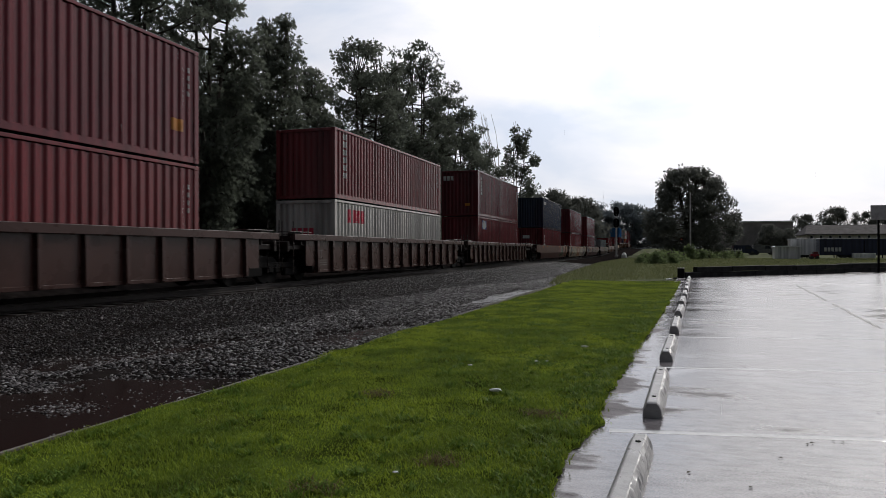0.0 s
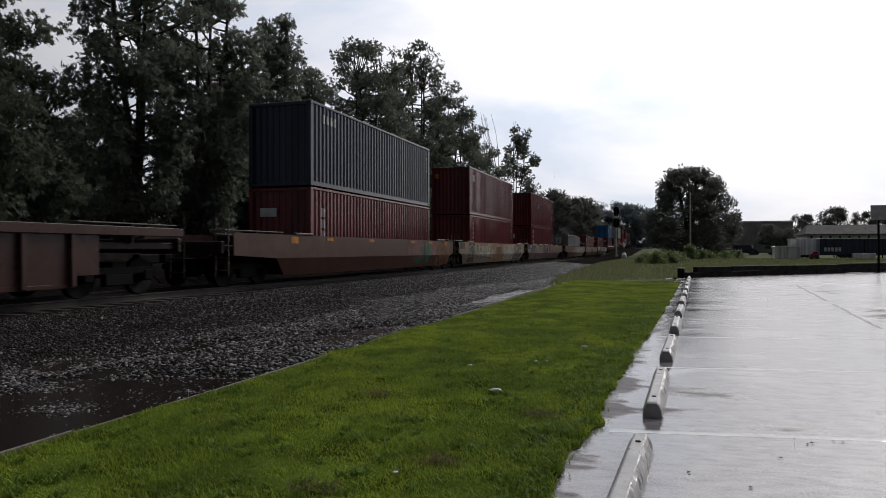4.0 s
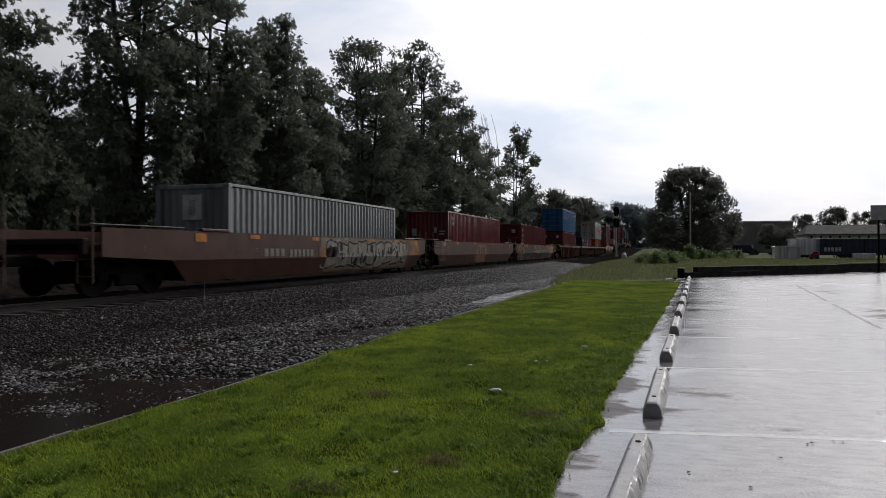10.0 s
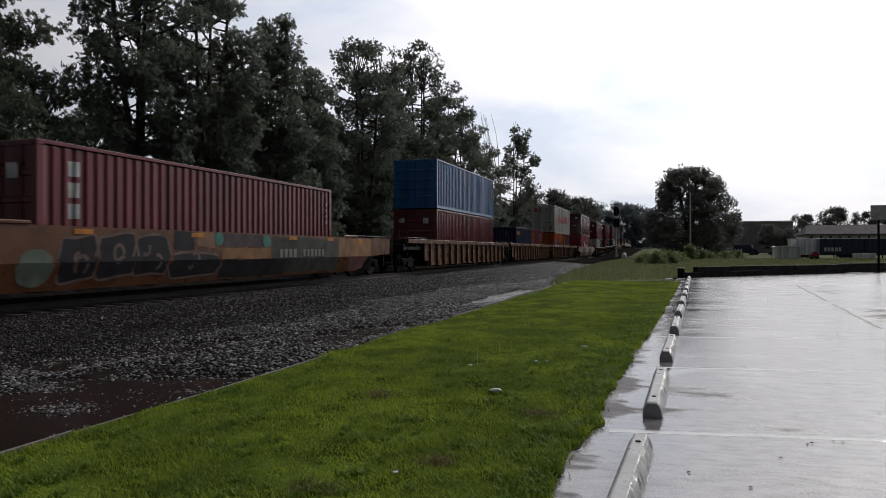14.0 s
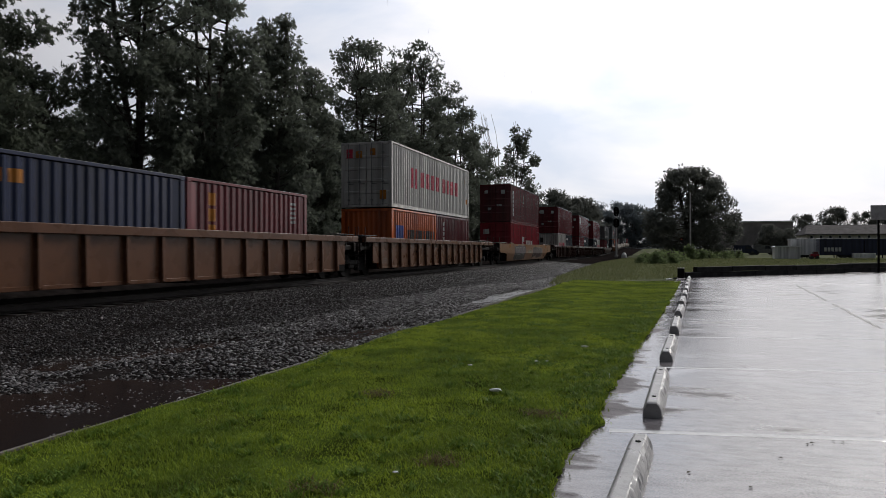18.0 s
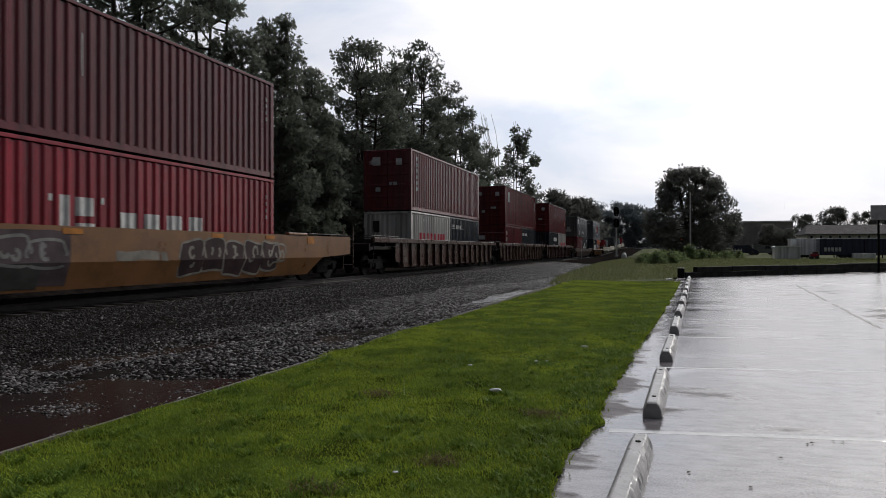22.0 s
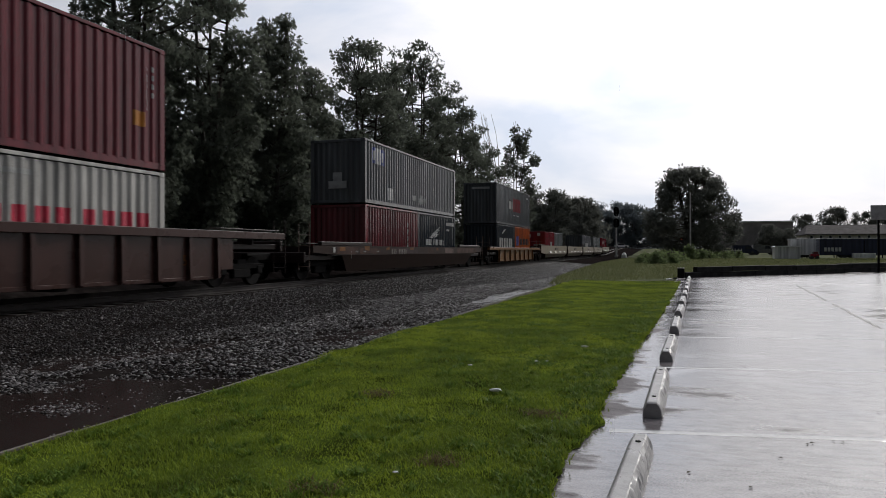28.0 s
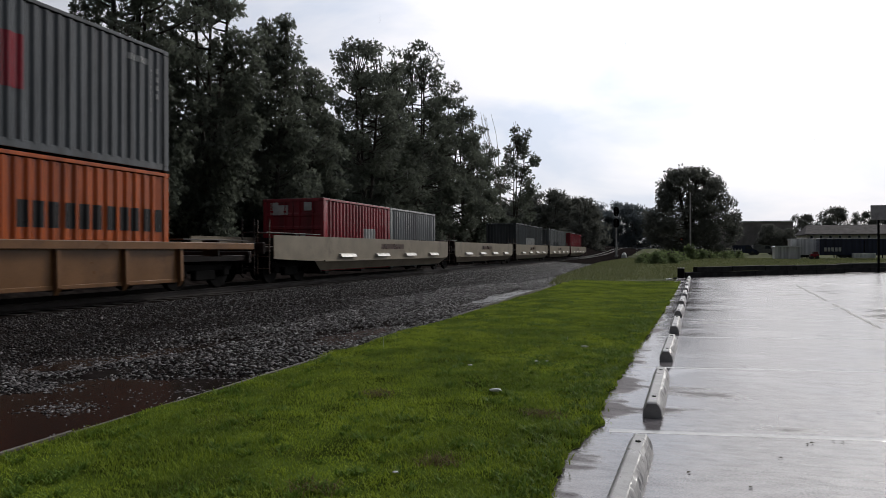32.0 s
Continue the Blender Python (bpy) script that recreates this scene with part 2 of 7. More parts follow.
def grass_material(name, tones, scale):
    """Blades whose tone drifts in patches over the lawn and from blade to blade."""
    m = leaf_material(name, tones[0], tones[1], 0.05)
    nt = m.node_tree
    N, L = nt.nodes.new, nt.links.new
    mix = [n for n in nt.nodes if n.bl_idname == "ShaderNodeMix"][0]
    tc = N("ShaderNodeTexCoord")
    nz = N("ShaderNodeTexNoise")
    nz.inputs["Scale"].default_value = scale
    nz.inputs["Detail"].default_value = 6
    nz.inputs["Roughness"].default_value = 0.65
    L(tc.outputs["Object"], nz.inputs["Vector"])
    rp = N("ShaderNodeValToRGB")
    rp.color_ramp.elements[0].position, rp.color_ramp.elements[0].color = 0.34, (*tones[2], 1)
    rp.color_ramp.elements[1].position, rp.color_ramp.elements[1].color = 0.66, (*tones[3], 1)
    wide = N("ShaderNodeTexNoise")
    wide.inputs["Scale"].default_value = scale * 0.3
    wide.inputs["Detail"].default_value = 3
    L(tc.outputs["Object"], wide.inputs["Vector"])
    sm = N("ShaderNodeMath")
    sm.operation = "MULTIPLY_ADD"
    sm.inputs[1].default_value = 1.0
    sm.inputs[2].default_value = -0.50
    L(wide.outputs["Fac"], sm.inputs[0])
    su = N("ShaderNodeMath")
    L(sm.outputs[0], su.inputs[0])
    L(nz.outputs["Fac"], su.inputs[1])
    L(su.outputs[0], rp.inputs[0])
    L(rp.outputs[0], mix.inputs["A"])
    # blades keep most of their patch's tone
    part_of = N("ShaderNodeMath")
    part_of.operation = "MULTIPLY"
    part_of.inputs[1].default_value = 0.45
    L([n for n in nt.nodes if n.bl_idname == "ShaderNodeNewGeometry"][0].outputs["Random Per Island"], part_of.inputs[0])
    L(part_of.outputs[0], mix.inputs["Factor"])
    return m


M_GRASS = grass_material("lawn_grass_blade", ((0.10, 0.165, 0.012), (0.262, 0.315, 0.047), (0.070, 0.116, 0.016), (0.250, 0.318, 0.028)), 2.4)
M_WEED = leaf_material("rough_field_grass", (0.094, 0.114, 0.044), (0.168, 0.172, 0.080), 0.04)
M_WEED_LEAF = leaf_material("green_weed_leaf", (0.120, 0.165, 0.066), (0.185, 0.225, 0.100), 0.05, 0.55)
M_SOIL = material("lawn_soil_thatch", (0.082, 0.118, 0.020), 0.95, spec=0.0, vary=0.3, scale=2.2, grain=70, bump=0.6,
                  stain=(0.045, 0.040, 0.018), stain_amount=0.15)
M_FIELD = material("rough_meadow_ground", (0.098, 0.110, 0.052), 0.95, spec=0.03, vary=0.25, scale=0.25, grain=14, bump=0.5,
                   stain=(0.11, 0.095, 0.05), stain_amount=0.3)
M_BED = material("dark_wet_ballast_fines", (0.0200, 0.0165, 0.0155), 0.9, spec=0.0, vary=0.3, scale=3, grain=26, bump=0.5)


def wet_asphalt():
    m = bpy.data.materials.new("rain_soaked_asphalt")
    m.use_nodes = True
    nt = m.node_tree
    N, L = nt.nodes.new, nt.links.new
    b = nt.nodes["Principled BSDF"]
    tc = N("ShaderNodeTexCoord")
    big = N("ShaderNodeTexNoise")
    big.inputs["Scale"].default_value = 0.75
    big.inputs["Detail"].default_value = 8
    big.inputs["Roughness"].default_value = 0.62
    mp = N("ShaderNodeMapping")
    mp.inputs["Scale"].default_value = (0.55, 1.6, 1)
    mp.inputs["Rotation"].default_value = (0, 0, radians(-12))
    L(tc.outputs["Object"], mp.inputs[0])
    L(mp.outputs[0], big.inputs["Vector"])
    fine = N("ShaderNodeTexNoise")
    fine.inputs["Scale"].default_value = 70
    fine.inputs["Detail"].default_value = 3
    L(tc.outputs["Object"], fine.inputs["Vector"])
    mix = N("ShaderNodeMix")
    mix.data_type = "RGBA"
    mix.inputs["A"].default_value = (0.064, 0.058, 0.061, 1)
    mix.inputs["B"].default_value = (0.175, 0.160, 0.167, 1)
    mid = N("ShaderNodeTexNoise")
    mid.inputs["Scale"].default_value = 5.5
    mid.inputs["Detail"].default_value = 7
    mid.inputs["Roughness"].default_value = 0.7
    L(mp.outputs[0], mid.inputs["Vector"])
    tone = N("ShaderNodeMath")
    tone.operation = "MULTIPLY_ADD"
    tone.inputs[1].default_value = 2.2
    tone.inputs[2].default_value = -0.85
    L(mid.outputs["Fac"], tone.inputs[0])
    both = N("ShaderNodeMath")
    both.use_clamp = True
    L(tone.outputs[0], both.inputs[0])
    speck = N("ShaderNodeMath")
    speck.operation = "MULTIPLY_ADD"
    speck.inputs[1].default_value = 2.6
    speck.inputs[2].default_value = -0.85
    L(fine.outputs["Fac"], speck.inputs[0])
    L(speck.outputs[0], both.inputs[1])
    L(both.outputs[0], mix.inputs["Factor"])
    L(mix.outputs["Result"], b.inputs["Base Color"])
    film = N("ShaderNodeValToRGB")
    film.color_ramp.elements[0].position, film.color_ramp.elements[0].color = 0.375, (0.60, 0.60, 0.60, 1)
    film.color_ramp.elements[1].position, film.color_ramp.elements[1].color = 0.425, (0.125, 0.125, 0.125, 1)
    for at, dull in ((0.575, 0.110), (0.63, 0.04)):
        still = film.color_ramp.elements.new(at)
        still.color = (dull, dull, dull, 1)
    # the strip behind the wheel stops drains and dries first
    sep = N("ShaderNodeSeparateXYZ")
    L(tc.outputs["Object"], sep.inputs[0])
    skew = N("ShaderNodeMath")
    skew.operation = "MULTIPLY_ADD"
    skew.inputs[1].default_value = -0.036
    L(sep.outputs["Y"], skew.inputs[0])
    L(sep.outputs["X"], skew.inputs[2])
    strip = N("ShaderNodeMapRange")
    strip.interpolation_type = "SMOOTHSTEP"
    strip.inputs["From Min"].default_value = -0.62
    strip.inputs["From Max"].default_value = -0.40
    strip.inputs["To Min"].default_value = -0.062
    strip.inputs["To Max"].default_value = 0.058
    L(skew.outputs[0], strip.inputs["Value"])
    wet = N("ShaderNodeMath")
    L(big.outputs["Fac"], wet.inputs[0])
    L(strip.outputs[0], wet.inputs[1])
    L(wet.outputs[0], film.inputs[0])
    ruffle = N("ShaderNodeMapRange")
    ruffle.interpolation_type = "SMOOTHSTEP"
    ruffle.inputs["From Min"].default_value = -0.35
    ruffle.inputs["From Max"].default_value = 0.35
    ruffle.inputs["To Min"].default_value = 0.0
    ruffle.inputs["To Max"].default_value = 0.15
    L(skew.outputs[0], ruffle.inputs["Value"])
    rough = N("ShaderNodeMath")
    L(film.outputs[0], rough.inputs[0])
    L(ruffle.outputs[0], rough.inputs[1])
    L(rough.outputs[0], b.inputs["Roughness"])
    dry = N("ShaderNodeMapRange")
    dry.inputs["From Min"].default_value = 0.125
    dry.inputs["From Max"].default_value = 0.60
    dry.inputs["To Min"].default_value = 0.95
    dry.inputs["To Max"].default_value = 0.10
    L(film.outputs[0], dry.inputs["Value"])
    torn = N("ShaderNodeTexNoise")
    torn.inputs["Scale"].default_value = 10
    torn.inputs["Detail"].default_value = 5
    torn.inputs["Roughness"].default_value = 0.65
    L(mp.outputs[0], torn.inputs["Vector"])
    thin = N("ShaderNodeMapRange")
    thin.inputs["From Min"].default_value = 0.34
    thin.inputs["From Max"].default_value = 0.60
    thin.inputs["To Min"].default_value = 0.30
    thin.inputs["To Max"].default_value = 1.15
    L(torn.outputs["Fac"], thin.inputs["Value"])
    shine = N("ShaderNodeMath")
    shine.operation = "MULTIPLY"
    L(dry.outputs[0], shine.inputs[0])
    L(thin.outputs[0], shine.inputs[1])
    L(shine.outputs[0], b.inputs["Specular IOR Level"])
    rel = N("ShaderNodeMath")
    rel.operation = "MULTIPLY"
    L(fine.outputs["Fac"], rel.inputs[0])
    L(film.outputs[0], rel.inputs[1])
    wav = N("ShaderNodeTexNoise")
    wav.inputs["Scale"].default_value = 7
    wav.inputs["Detail"].default_value = 2
    L(tc.outputs["Object"], wav.inputs["Vector"])
    ad = N("ShaderNodeMath")
    ad.operation = "MULTIPLY_ADD"
    ad.inputs[1].default_value = 0.14
    L(wav.outputs["Fac"], ad.inputs[0])
    L(rel.outputs[0], ad.inputs[2])
    pock = N("ShaderNodeTexNoise")
    pock.inputs["Scale"].default_value = 26
    pock.inputs["Detail"].default_value = 4
    L(tc.outputs["Object"], pock.inputs["Vector"])
    ad2 = N("ShaderNodeMath")
    ad2.operation = "MULTIPLY_ADD"
    ad2.inputs[1].default_value = 0.105
    L(pock.outputs["Fac"], ad2.inputs[0])
    L(ad.outputs[0], ad2.inputs[2])
    bp = N("ShaderNodeBump")
    bp.inputs["Strength"].default_value = 0.5
    bp.inputs["Distance"].default_value = 0.012
    L(ad2.outputs[0], bp.inputs["Height"])
    L(bp.outputs[0], b.inputs["Normal"])
    b.inputs["IOR"].default_value = 1.60
    return m


def puddle_water():
    m = bpy.data.materials.new("muddy_brown_water")
    m.use_nodes = True
    nt = m.node_tree
    N, L = nt.nodes.new, nt.links.new
    b = nt.nodes["Principled BSDF"]
    b.inputs["Base Color"].default_value = (0.0105, 0.0072, 0.0062, 1)
    b.inputs["Roughness"].default_value = 0.20
    b.inputs["IOR"].default_value = 1.20
    b.inputs["Specular IOR Level"].default_value = 0.22
    tc = N("ShaderNodeTexCoord")
    vo = N("ShaderNodeTexVoronoi")
    vo.inputs["Scale"].default_value = 6.5
    L(tc.outputs["Object"], vo.inputs["Vector"])
    sn = N("ShaderNodeMath")
    sn.operation = "SINE"
    mu = N("ShaderNodeMath")
    mu.operation = "MULTIPLY"
    mu.inputs[1].default_value = 60
    L(vo.outputs["Distance"], mu.inputs[0])
    L(mu.outputs[0], sn.inputs[0])
    fade = N("ShaderNodeMapRange")
    fade.inputs["From Min"].default_value = 0.0
    fade.inputs["From Max"].default_value = 0.40
    fade.inputs["To Min"].default_value = 1.0
    fade.inputs["To Max"].default_value = 0.0
    L(vo.outputs["Distance"], fade.inputs["Value"])
    pr = N("ShaderNodeMath")
    pr.operation = "MULTIPLY"
    L(sn.outputs[0], pr.inputs[0])
    L(fade.outputs[0], pr.inputs[1])
    bp = N("ShaderNodeBump")
    bp.inputs["Strength"].default_value = 0.10
    bp.inputs["Distance"].default_value = 0.003
    L(pr.outputs[0], bp.inputs["Height"])
    L(bp.outputs[0], b.inputs["Normal"])
    return m


M_POOL = material("rain_pitted_silty_water", (0.035, 0.031, 0.030), 0.30, spec=0.5, vary=0.3, scale=1.6, grain=24, bump=0.5, rough_vary=0.12)
M_ASPHALT = wet_asphalt()
M_WATER = puddle_water()


# ======== mesh helpers ========
def mesh_of(name, verts, faces, smooth=False):
    me = bpy.data.meshes.new(name)
    me.from_pydata(verts, [], faces)
    if smooth:
        me.polygons.foreach_set("use_smooth", [True] * len(me.polygons))
    me.update()
    return me


def put(name, me, mat, parent=None, m=None, label=""):
    """One object on a (possibly shared) mesh, with its own material slot."""
    ob = new(name, me)
    if not me.materials:
        me.materials.append(mat)
    ob.material_slots[0].link = "OBJECT"
    ob.material_slots[0].material = mat
    if parent is not None:
        ob.parent = parent
    if m is not None:
        ob.matrix_basis = m
    if label:
        ob["label"] = label
    return ob


def part(name, bm, mat, parent, label=""):
    me = bpy.data.meshes.new(name)
    bm.to_mesh(me)
    bm.free()
    return put(name, me, mat, parent, None, label)


def thing(name, label, category, group="", kind="", m=None):
    ob = new(name)
    ob.empty_display_size = 0.3
    if m is not None:
        ob.matrix_basis = m
    return tagged(ob, label, category, group, kind)


def add_box(bm, x0, x1, y0, y1, z0, z1, bevel=0.0):
    r = bmesh.ops.create_cube(bm, size=1.0)
    vs = r["verts"]
    for v in vs:
        v.co = ((x0 + x1) / 2 + v.co.x * (x1 - x0), (y0 + y1) / 2 + v.co.y * (y1 - y0), (z0 + z1) / 2 + v.co.z * (z1 - z0))
    if bevel:
        es = list({e for v in vs for e in v.link_edges})
        bmesh.ops.bevel(bm, geom=es, offset=bevel, segments=1, affect="EDGES", profile=0.5)
    return vs


def add_cyl(bm, p0, p1, r, seg=8, r2=None):
    p0, p1 = Vector(p0), Vector(p1)
    d = p1 - p0
    q = d.to_track_quat("Z", "Y").to_matrix().to_4x4()
    bmesh.ops.create_cone(bm, cap_ends=True, segments=seg, radius1=r, radius2=r if r2 is None else r2, depth=d.length,
                          matrix=Matrix.Translation((p0 + p1) / 2) @ q)


def bm_mesh(name, *boxes, cyls=(), bevel=0.0):
    bm = bmesh.new()
    for b in boxes:
        add_box(bm, *b, bevel=bevel)
    for c in cyls:
        add_cyl(bm, *c)
    me = bpy.data.meshes.new(name)
    bm.to_mesh(me)
    bm.free()
    return me


SHARED = {}


def shared(key, make):
    if key not in SHARED:
        SHARED[key] = make()
    return SHARED[key]


def box_mesh(sx, sy, sz, bevel=0.0):
    """A bevelled block centred on its origin, shared between equal sizes."""
    key = ("box", round(sx, 3), round(sy, 3), round(sz, 3), bevel)
    return shared(key, lambda: bm_mesh("block", (-sx / 2, sx / 2, -sy / 2, sy / 2, -sz / 2, sz / 2), bevel=bevel))


def extrude_profile(name, pts, y0, y1):
    """A closed outline in x, z drawn out along y."""
    n = len(pts)
    v = [(x, y0, z) for x, z in pts] + [(x, y1, z) for x, z in pts]
    f = [(i, (i + 1) % n, n + (i + 1) % n, n + i) for i in range(n)]
    f += [tuple(range(n - 1, -1, -1)), tuple(range(n, 2 * n))]
    me = mesh_of(name, v, f)
    bm = bmesh.new()
    bm.from_mesh(me)
    bmesh.ops.recalc_face_normals(bm, faces=bm.faces)
    bm.to_mesh(me)
    bm.free()
    return me


# ======== the lie of the land ========
def smooth(t):
    t = min(1.0, max(0.0, t))
    return t * t * (3 - 2 * t)


def rise(y):
    return 1.9 * smooth((y - 115) / 130)


def track_x(y):
    return -12.744 - 0.56e-4 * max(0.0, y - 40) ** 2 if y < 420 else -20.83 - 0.0426 * (y - 420)


RAIL_Z = 0.20


def grid_sheet(name, xs, ys, zf, mat, label, parent_kind="structure"):
    nx, ny = len(xs), len(ys)
    v = [(x, y, zf(x, y)) for y in ys for x in xs]
    f = [(j * nx + i, j * nx + i + 1, (j + 1) * nx + i + 1, (j + 1) * nx + i) for j in range(ny - 1) for i in range(nx - 1)]
    ob = put(name, mesh_of(name, v, f, True), mat)
    return tagged(ob, label, "ground", "", parent_kind)


LAWN_EDGE = [(-6, -0.75), (0, -0.62), (3.4, -0.57), (4.7, -0.51), (6.0, -0.48), (7.5, -0.42), (10.75, -0.27), (15.6, -0.05),
             (28.4, 0.43), (33, 0.62)]


def ragged_x(y):
    return edge_x(y) + (0.075 * noise.noise((y * 1.1, 4.0, 0.0)) + 0.05 * noise.noise((y * 3.7, 1.0, 0.0)) + 0.035 * noise.noise((y * 12.0, 2.0, 0.0))) * min(1.0, 6.0 / max(3.0, y) + 0.4)


def edge_x(y):
    for (ya, xa), (yb, xb) in zip(LAWN_EDGE, LAWN_EDGE[1:]):
        if y <= yb:
            return xa + (xb - xa) * (y - ya) / (yb - ya)
    return LAWN_EDGE[-1][1]


BORDER_X = -3.80


def bed_edge(y):
    return BORDER_X if y < 22 else max(-5.1, BORDER_X - (y - 22) * 0.10) - min(2.2, max(0.0, y - 35) * 0.05)


def ground_z(x, y):
    """Meadow level; it dips out of sight under the ballast bed, the lawn and the lot."""
    z = rise(y) - 0.16
    t = track_x(y)
    if y < 30 and x > BORDER_X:
        return z - 0.2 * (1 - smooth((y - 27) / 3))
    if t - 7.6 < x < bed_edge(y) - 0.3 and y < 430:
        return z - 0.6
    if y > 24 and x > -9:
        z += 0.10 * smooth((y - 26) / 6) * smooth((x + 8) / 3.0)
    return z


def axis(stops):
    out = []
    for a, b, n in stops:
        out += [a + (b - a) * i / n for i in range(n)]
    return out + [stops[-1][1]]


grid_sheet("ground", axis([(-2500, -200, 8), (-200, -30, 12), (-30, 4, 100), (4, 40, 24), (40, 200, 12), (200, 2500, 8)]),
           axis([(-2000, -40, 8), (-40, 60, 80), (60, 300, 60), (300, 3000, 10)]), ground_z, M_FIELD,
           "rough green and brown meadow ground stretching to the horizon")


# parking lot
def lot_mesh():
    ys = axis([(-30, 0, 10), (0, 33, 60)])
    v, f = [], []
    for y in ys:
        v += [(edge_x(y) - 0.25, y, 0.0), (40, y, 0.0), (edge_x(y) - 0.25, y, -0.16), (40, y, -0.16)]
    for i in range(len(ys) - 1):
        a, b = 4 * i, 4 * i + 4
        f += [(a, a + 1, b + 1, b), (a + 2, a, b, b + 2), (a + 1, a + 3, b + 3, b + 1)]
    n = len(v)
    # wedge that runs out to the slanting black wall
    v += [(0.17, 33, 0), (40, 33, 0), (40, 75, 0), (0.17, 32.9, -0.16), (40, 75, -0.16)]
    f += [(n, n + 1, n + 2), (n + 3, n, n + 2, n + 4)]
    return mesh_of("parking_lot", v, f)


tagged(put("parking_lot", lot_mesh(), M_ASPHALT), "rain-soaked grey asphalt parking lot with a mirror-like film of water",
       "parking lot", "", "structure")


# lawn: soil sheet and blades
def lawn_z(x, y):
    return max(0.012, 0.026 + 0.035 * noise.noise((x * 0.7, y * 0.5, 0.3)) + 0.02 * noise.noise((x * 2.1, y * 2.0, 5.0)))


def lawn():
    ys = axis([(-30, 0, 60), (0, 12, 240), (12, 28, 120)])
    n = 24
    v, f = [], []
    for y in ys:
        x1 = ragged_x(y)
        for i in range(n + 1):
            x = BORDER_X + 0.05 + (x1 - BORDER_X - 0.05) * i / n
            drop = 0.02 if i == n else 0
            v.append((x, y, lawn_z(x, y) - drop))
    w = n + 1
    for j in range(len(ys) - 1):
        for i in range(n):
            a = j * w + i
            f.append((a, a + 1, a + w + 1, a + w))
    tagged(put("lawn", mesh_of("lawn", v, f, True), M_SOIL), "mown green lawn strip beside the parking lot", "lawn", "", "structure")


lawn()


def blades(name, rng, count, place, spread, width, mat, label, category):
    """Many bent grass blades in one mesh."""
    xs, ys, zs, hs = place(rng, count)
    k = len(xs)
    ang = rng.uniform(0, 2 * np.pi, k)
    lean = rng.uniform(0.2, spread, k) * hs
    dx, dy = np.cos(ang), np.sin(ang)
    width = width * (0.75 + 0.06 * np.abs(ys))
    wx, wy = -dy * width * 0.5 * rng.uniform(0.7, 1.3, k), dx * width * 0.5 * rng.uniform(0.7, 1.3, k)
    base = np.stack([xs, ys, zs], -1)
    a = base + np.stack([wx, wy, 0 * xs], -1)
    b = base - np.stack([wx, wy, 0 * xs], -1)
    mid = base + np.stack([dx * lean * 0.35, dy * lean * 0.35, hs * 0.62], -1)
    c = mid - np.stack([wx, wy, 0 * xs], -1) * 0.7
    d = mid + np.stack([wx, wy, 0 * xs], -1) * 0.7
    tip = base + np.stack([dx * lean, dy * lean, hs], -1)
    V = np.stack([a, b, c, d, tip], 1).reshape(-1, 3)
    o = np.arange(k)[:, None] * 5
    me = bpy.data.meshes.new(name)
    me.vertices.add(len(V))
    me.vertices.foreach_set("co", V.ravel())
    quads = o + np.array([0, 1, 2, 3])
    tris = o + np.array([3, 2, 4])
    loops = np.concatenate([quads, tris], 1).ravel()
    me.loops.add(len(loops))
    me.loops.foreach_set("vertex_index", loops.astype(np.int32))
    starts = (np.arange(k)[:, None] * 7 + np.array([0, 4])).ravel()
    me.polygons.add(2 * k)
    me.polygons.foreach_set("loop_start", starts.astype(np.int32))
    me.update(calc_edges=True)
    me.validate()
    return tagged(put(name, me, mat), label, category, "", "stuff")


# ======== railway bed ========
def puddle(x, y):
    """How far a place lies under water: the near puddle, a long wet trough, a pool by the end of the edging."""
    x, y = x + 0.5 * noise.noise((x * 0.8, y * 0.8, 7.0)), y + 0.7 * noise.noise((x * 0.7, y * 0.9, 3.3))
    near = smooth((x + 6.9) / 0.9) * smooth((7.7 + 0.22 * (x + 4) - y) / 1.2)
    trough = smooth(1.1 - abs(x + 7.0 - 0.12 * (y - 7.0)) / 0.72) * smooth((y - 5.6) / 1.0) * smooth((10.4 - y) / 1.0)
    strip = smooth(1.15 - abs(x + 5.0) / 0.50) * smooth((y - 8.8) / 0.7) * smooth((12.6 - y) / 0.8)
    pool = smooth((x + 5.5) / 0.6) * smooth((y - 16.5) / 2.5) * smooth((25 - y) / 1.5)
    return max(near, 0.95 * trough, strip, 0.85 * pool)


def bed_z(x, y):
    """Ballast shoulder: flat under the track, sloping to a low gravel strip with water."""
    d = x - track_x(y)
    z = 0.035 if d < 2.0 else 0.035 - 0.195 * smooth((d - 2.0) / 3.2)
    # Added bank beyond the track; it blocks the bright gap under the cars.
    if d < -1.9:
        z = 0.035 - 0.15 * smooth((-d - 1.9) / 1.2) + 1.25 * smooth((-d - 2.6) / 4.5)
    if d > 4.0:
        z += 0.028 * noise.noise((x * 0.9, y * 0.35, 2.0))
        z -= 0.075 * puddle(x, y)
    return z + rise(y)


def bed():
    ys = axis([(-30, 0, 15), (0, 60, 100), (60, 420, 60)])
    cols = 40
    v, f = [], []
    for y in ys:
        x0 = track_x(y) - 8.5
        x1 = bed_edge(y)
        for i in range(cols + 1):
            x = x0 + (x1 - x0) * i / cols
            v.append((x, y, bed_z(x, y)))
    w = cols + 1
    for j in range(len(ys) - 1):
        for i in range(cols):
            a = j * w + i
            f.append((a, a + 1, a + w + 1, a + w))
    tagged(put("ballast_bed", mesh_of("ballast_bed", v, f, True), M_BED), "dark wet bed of crushed stone under the railway",
           "ballast", "", "structure")


bed()


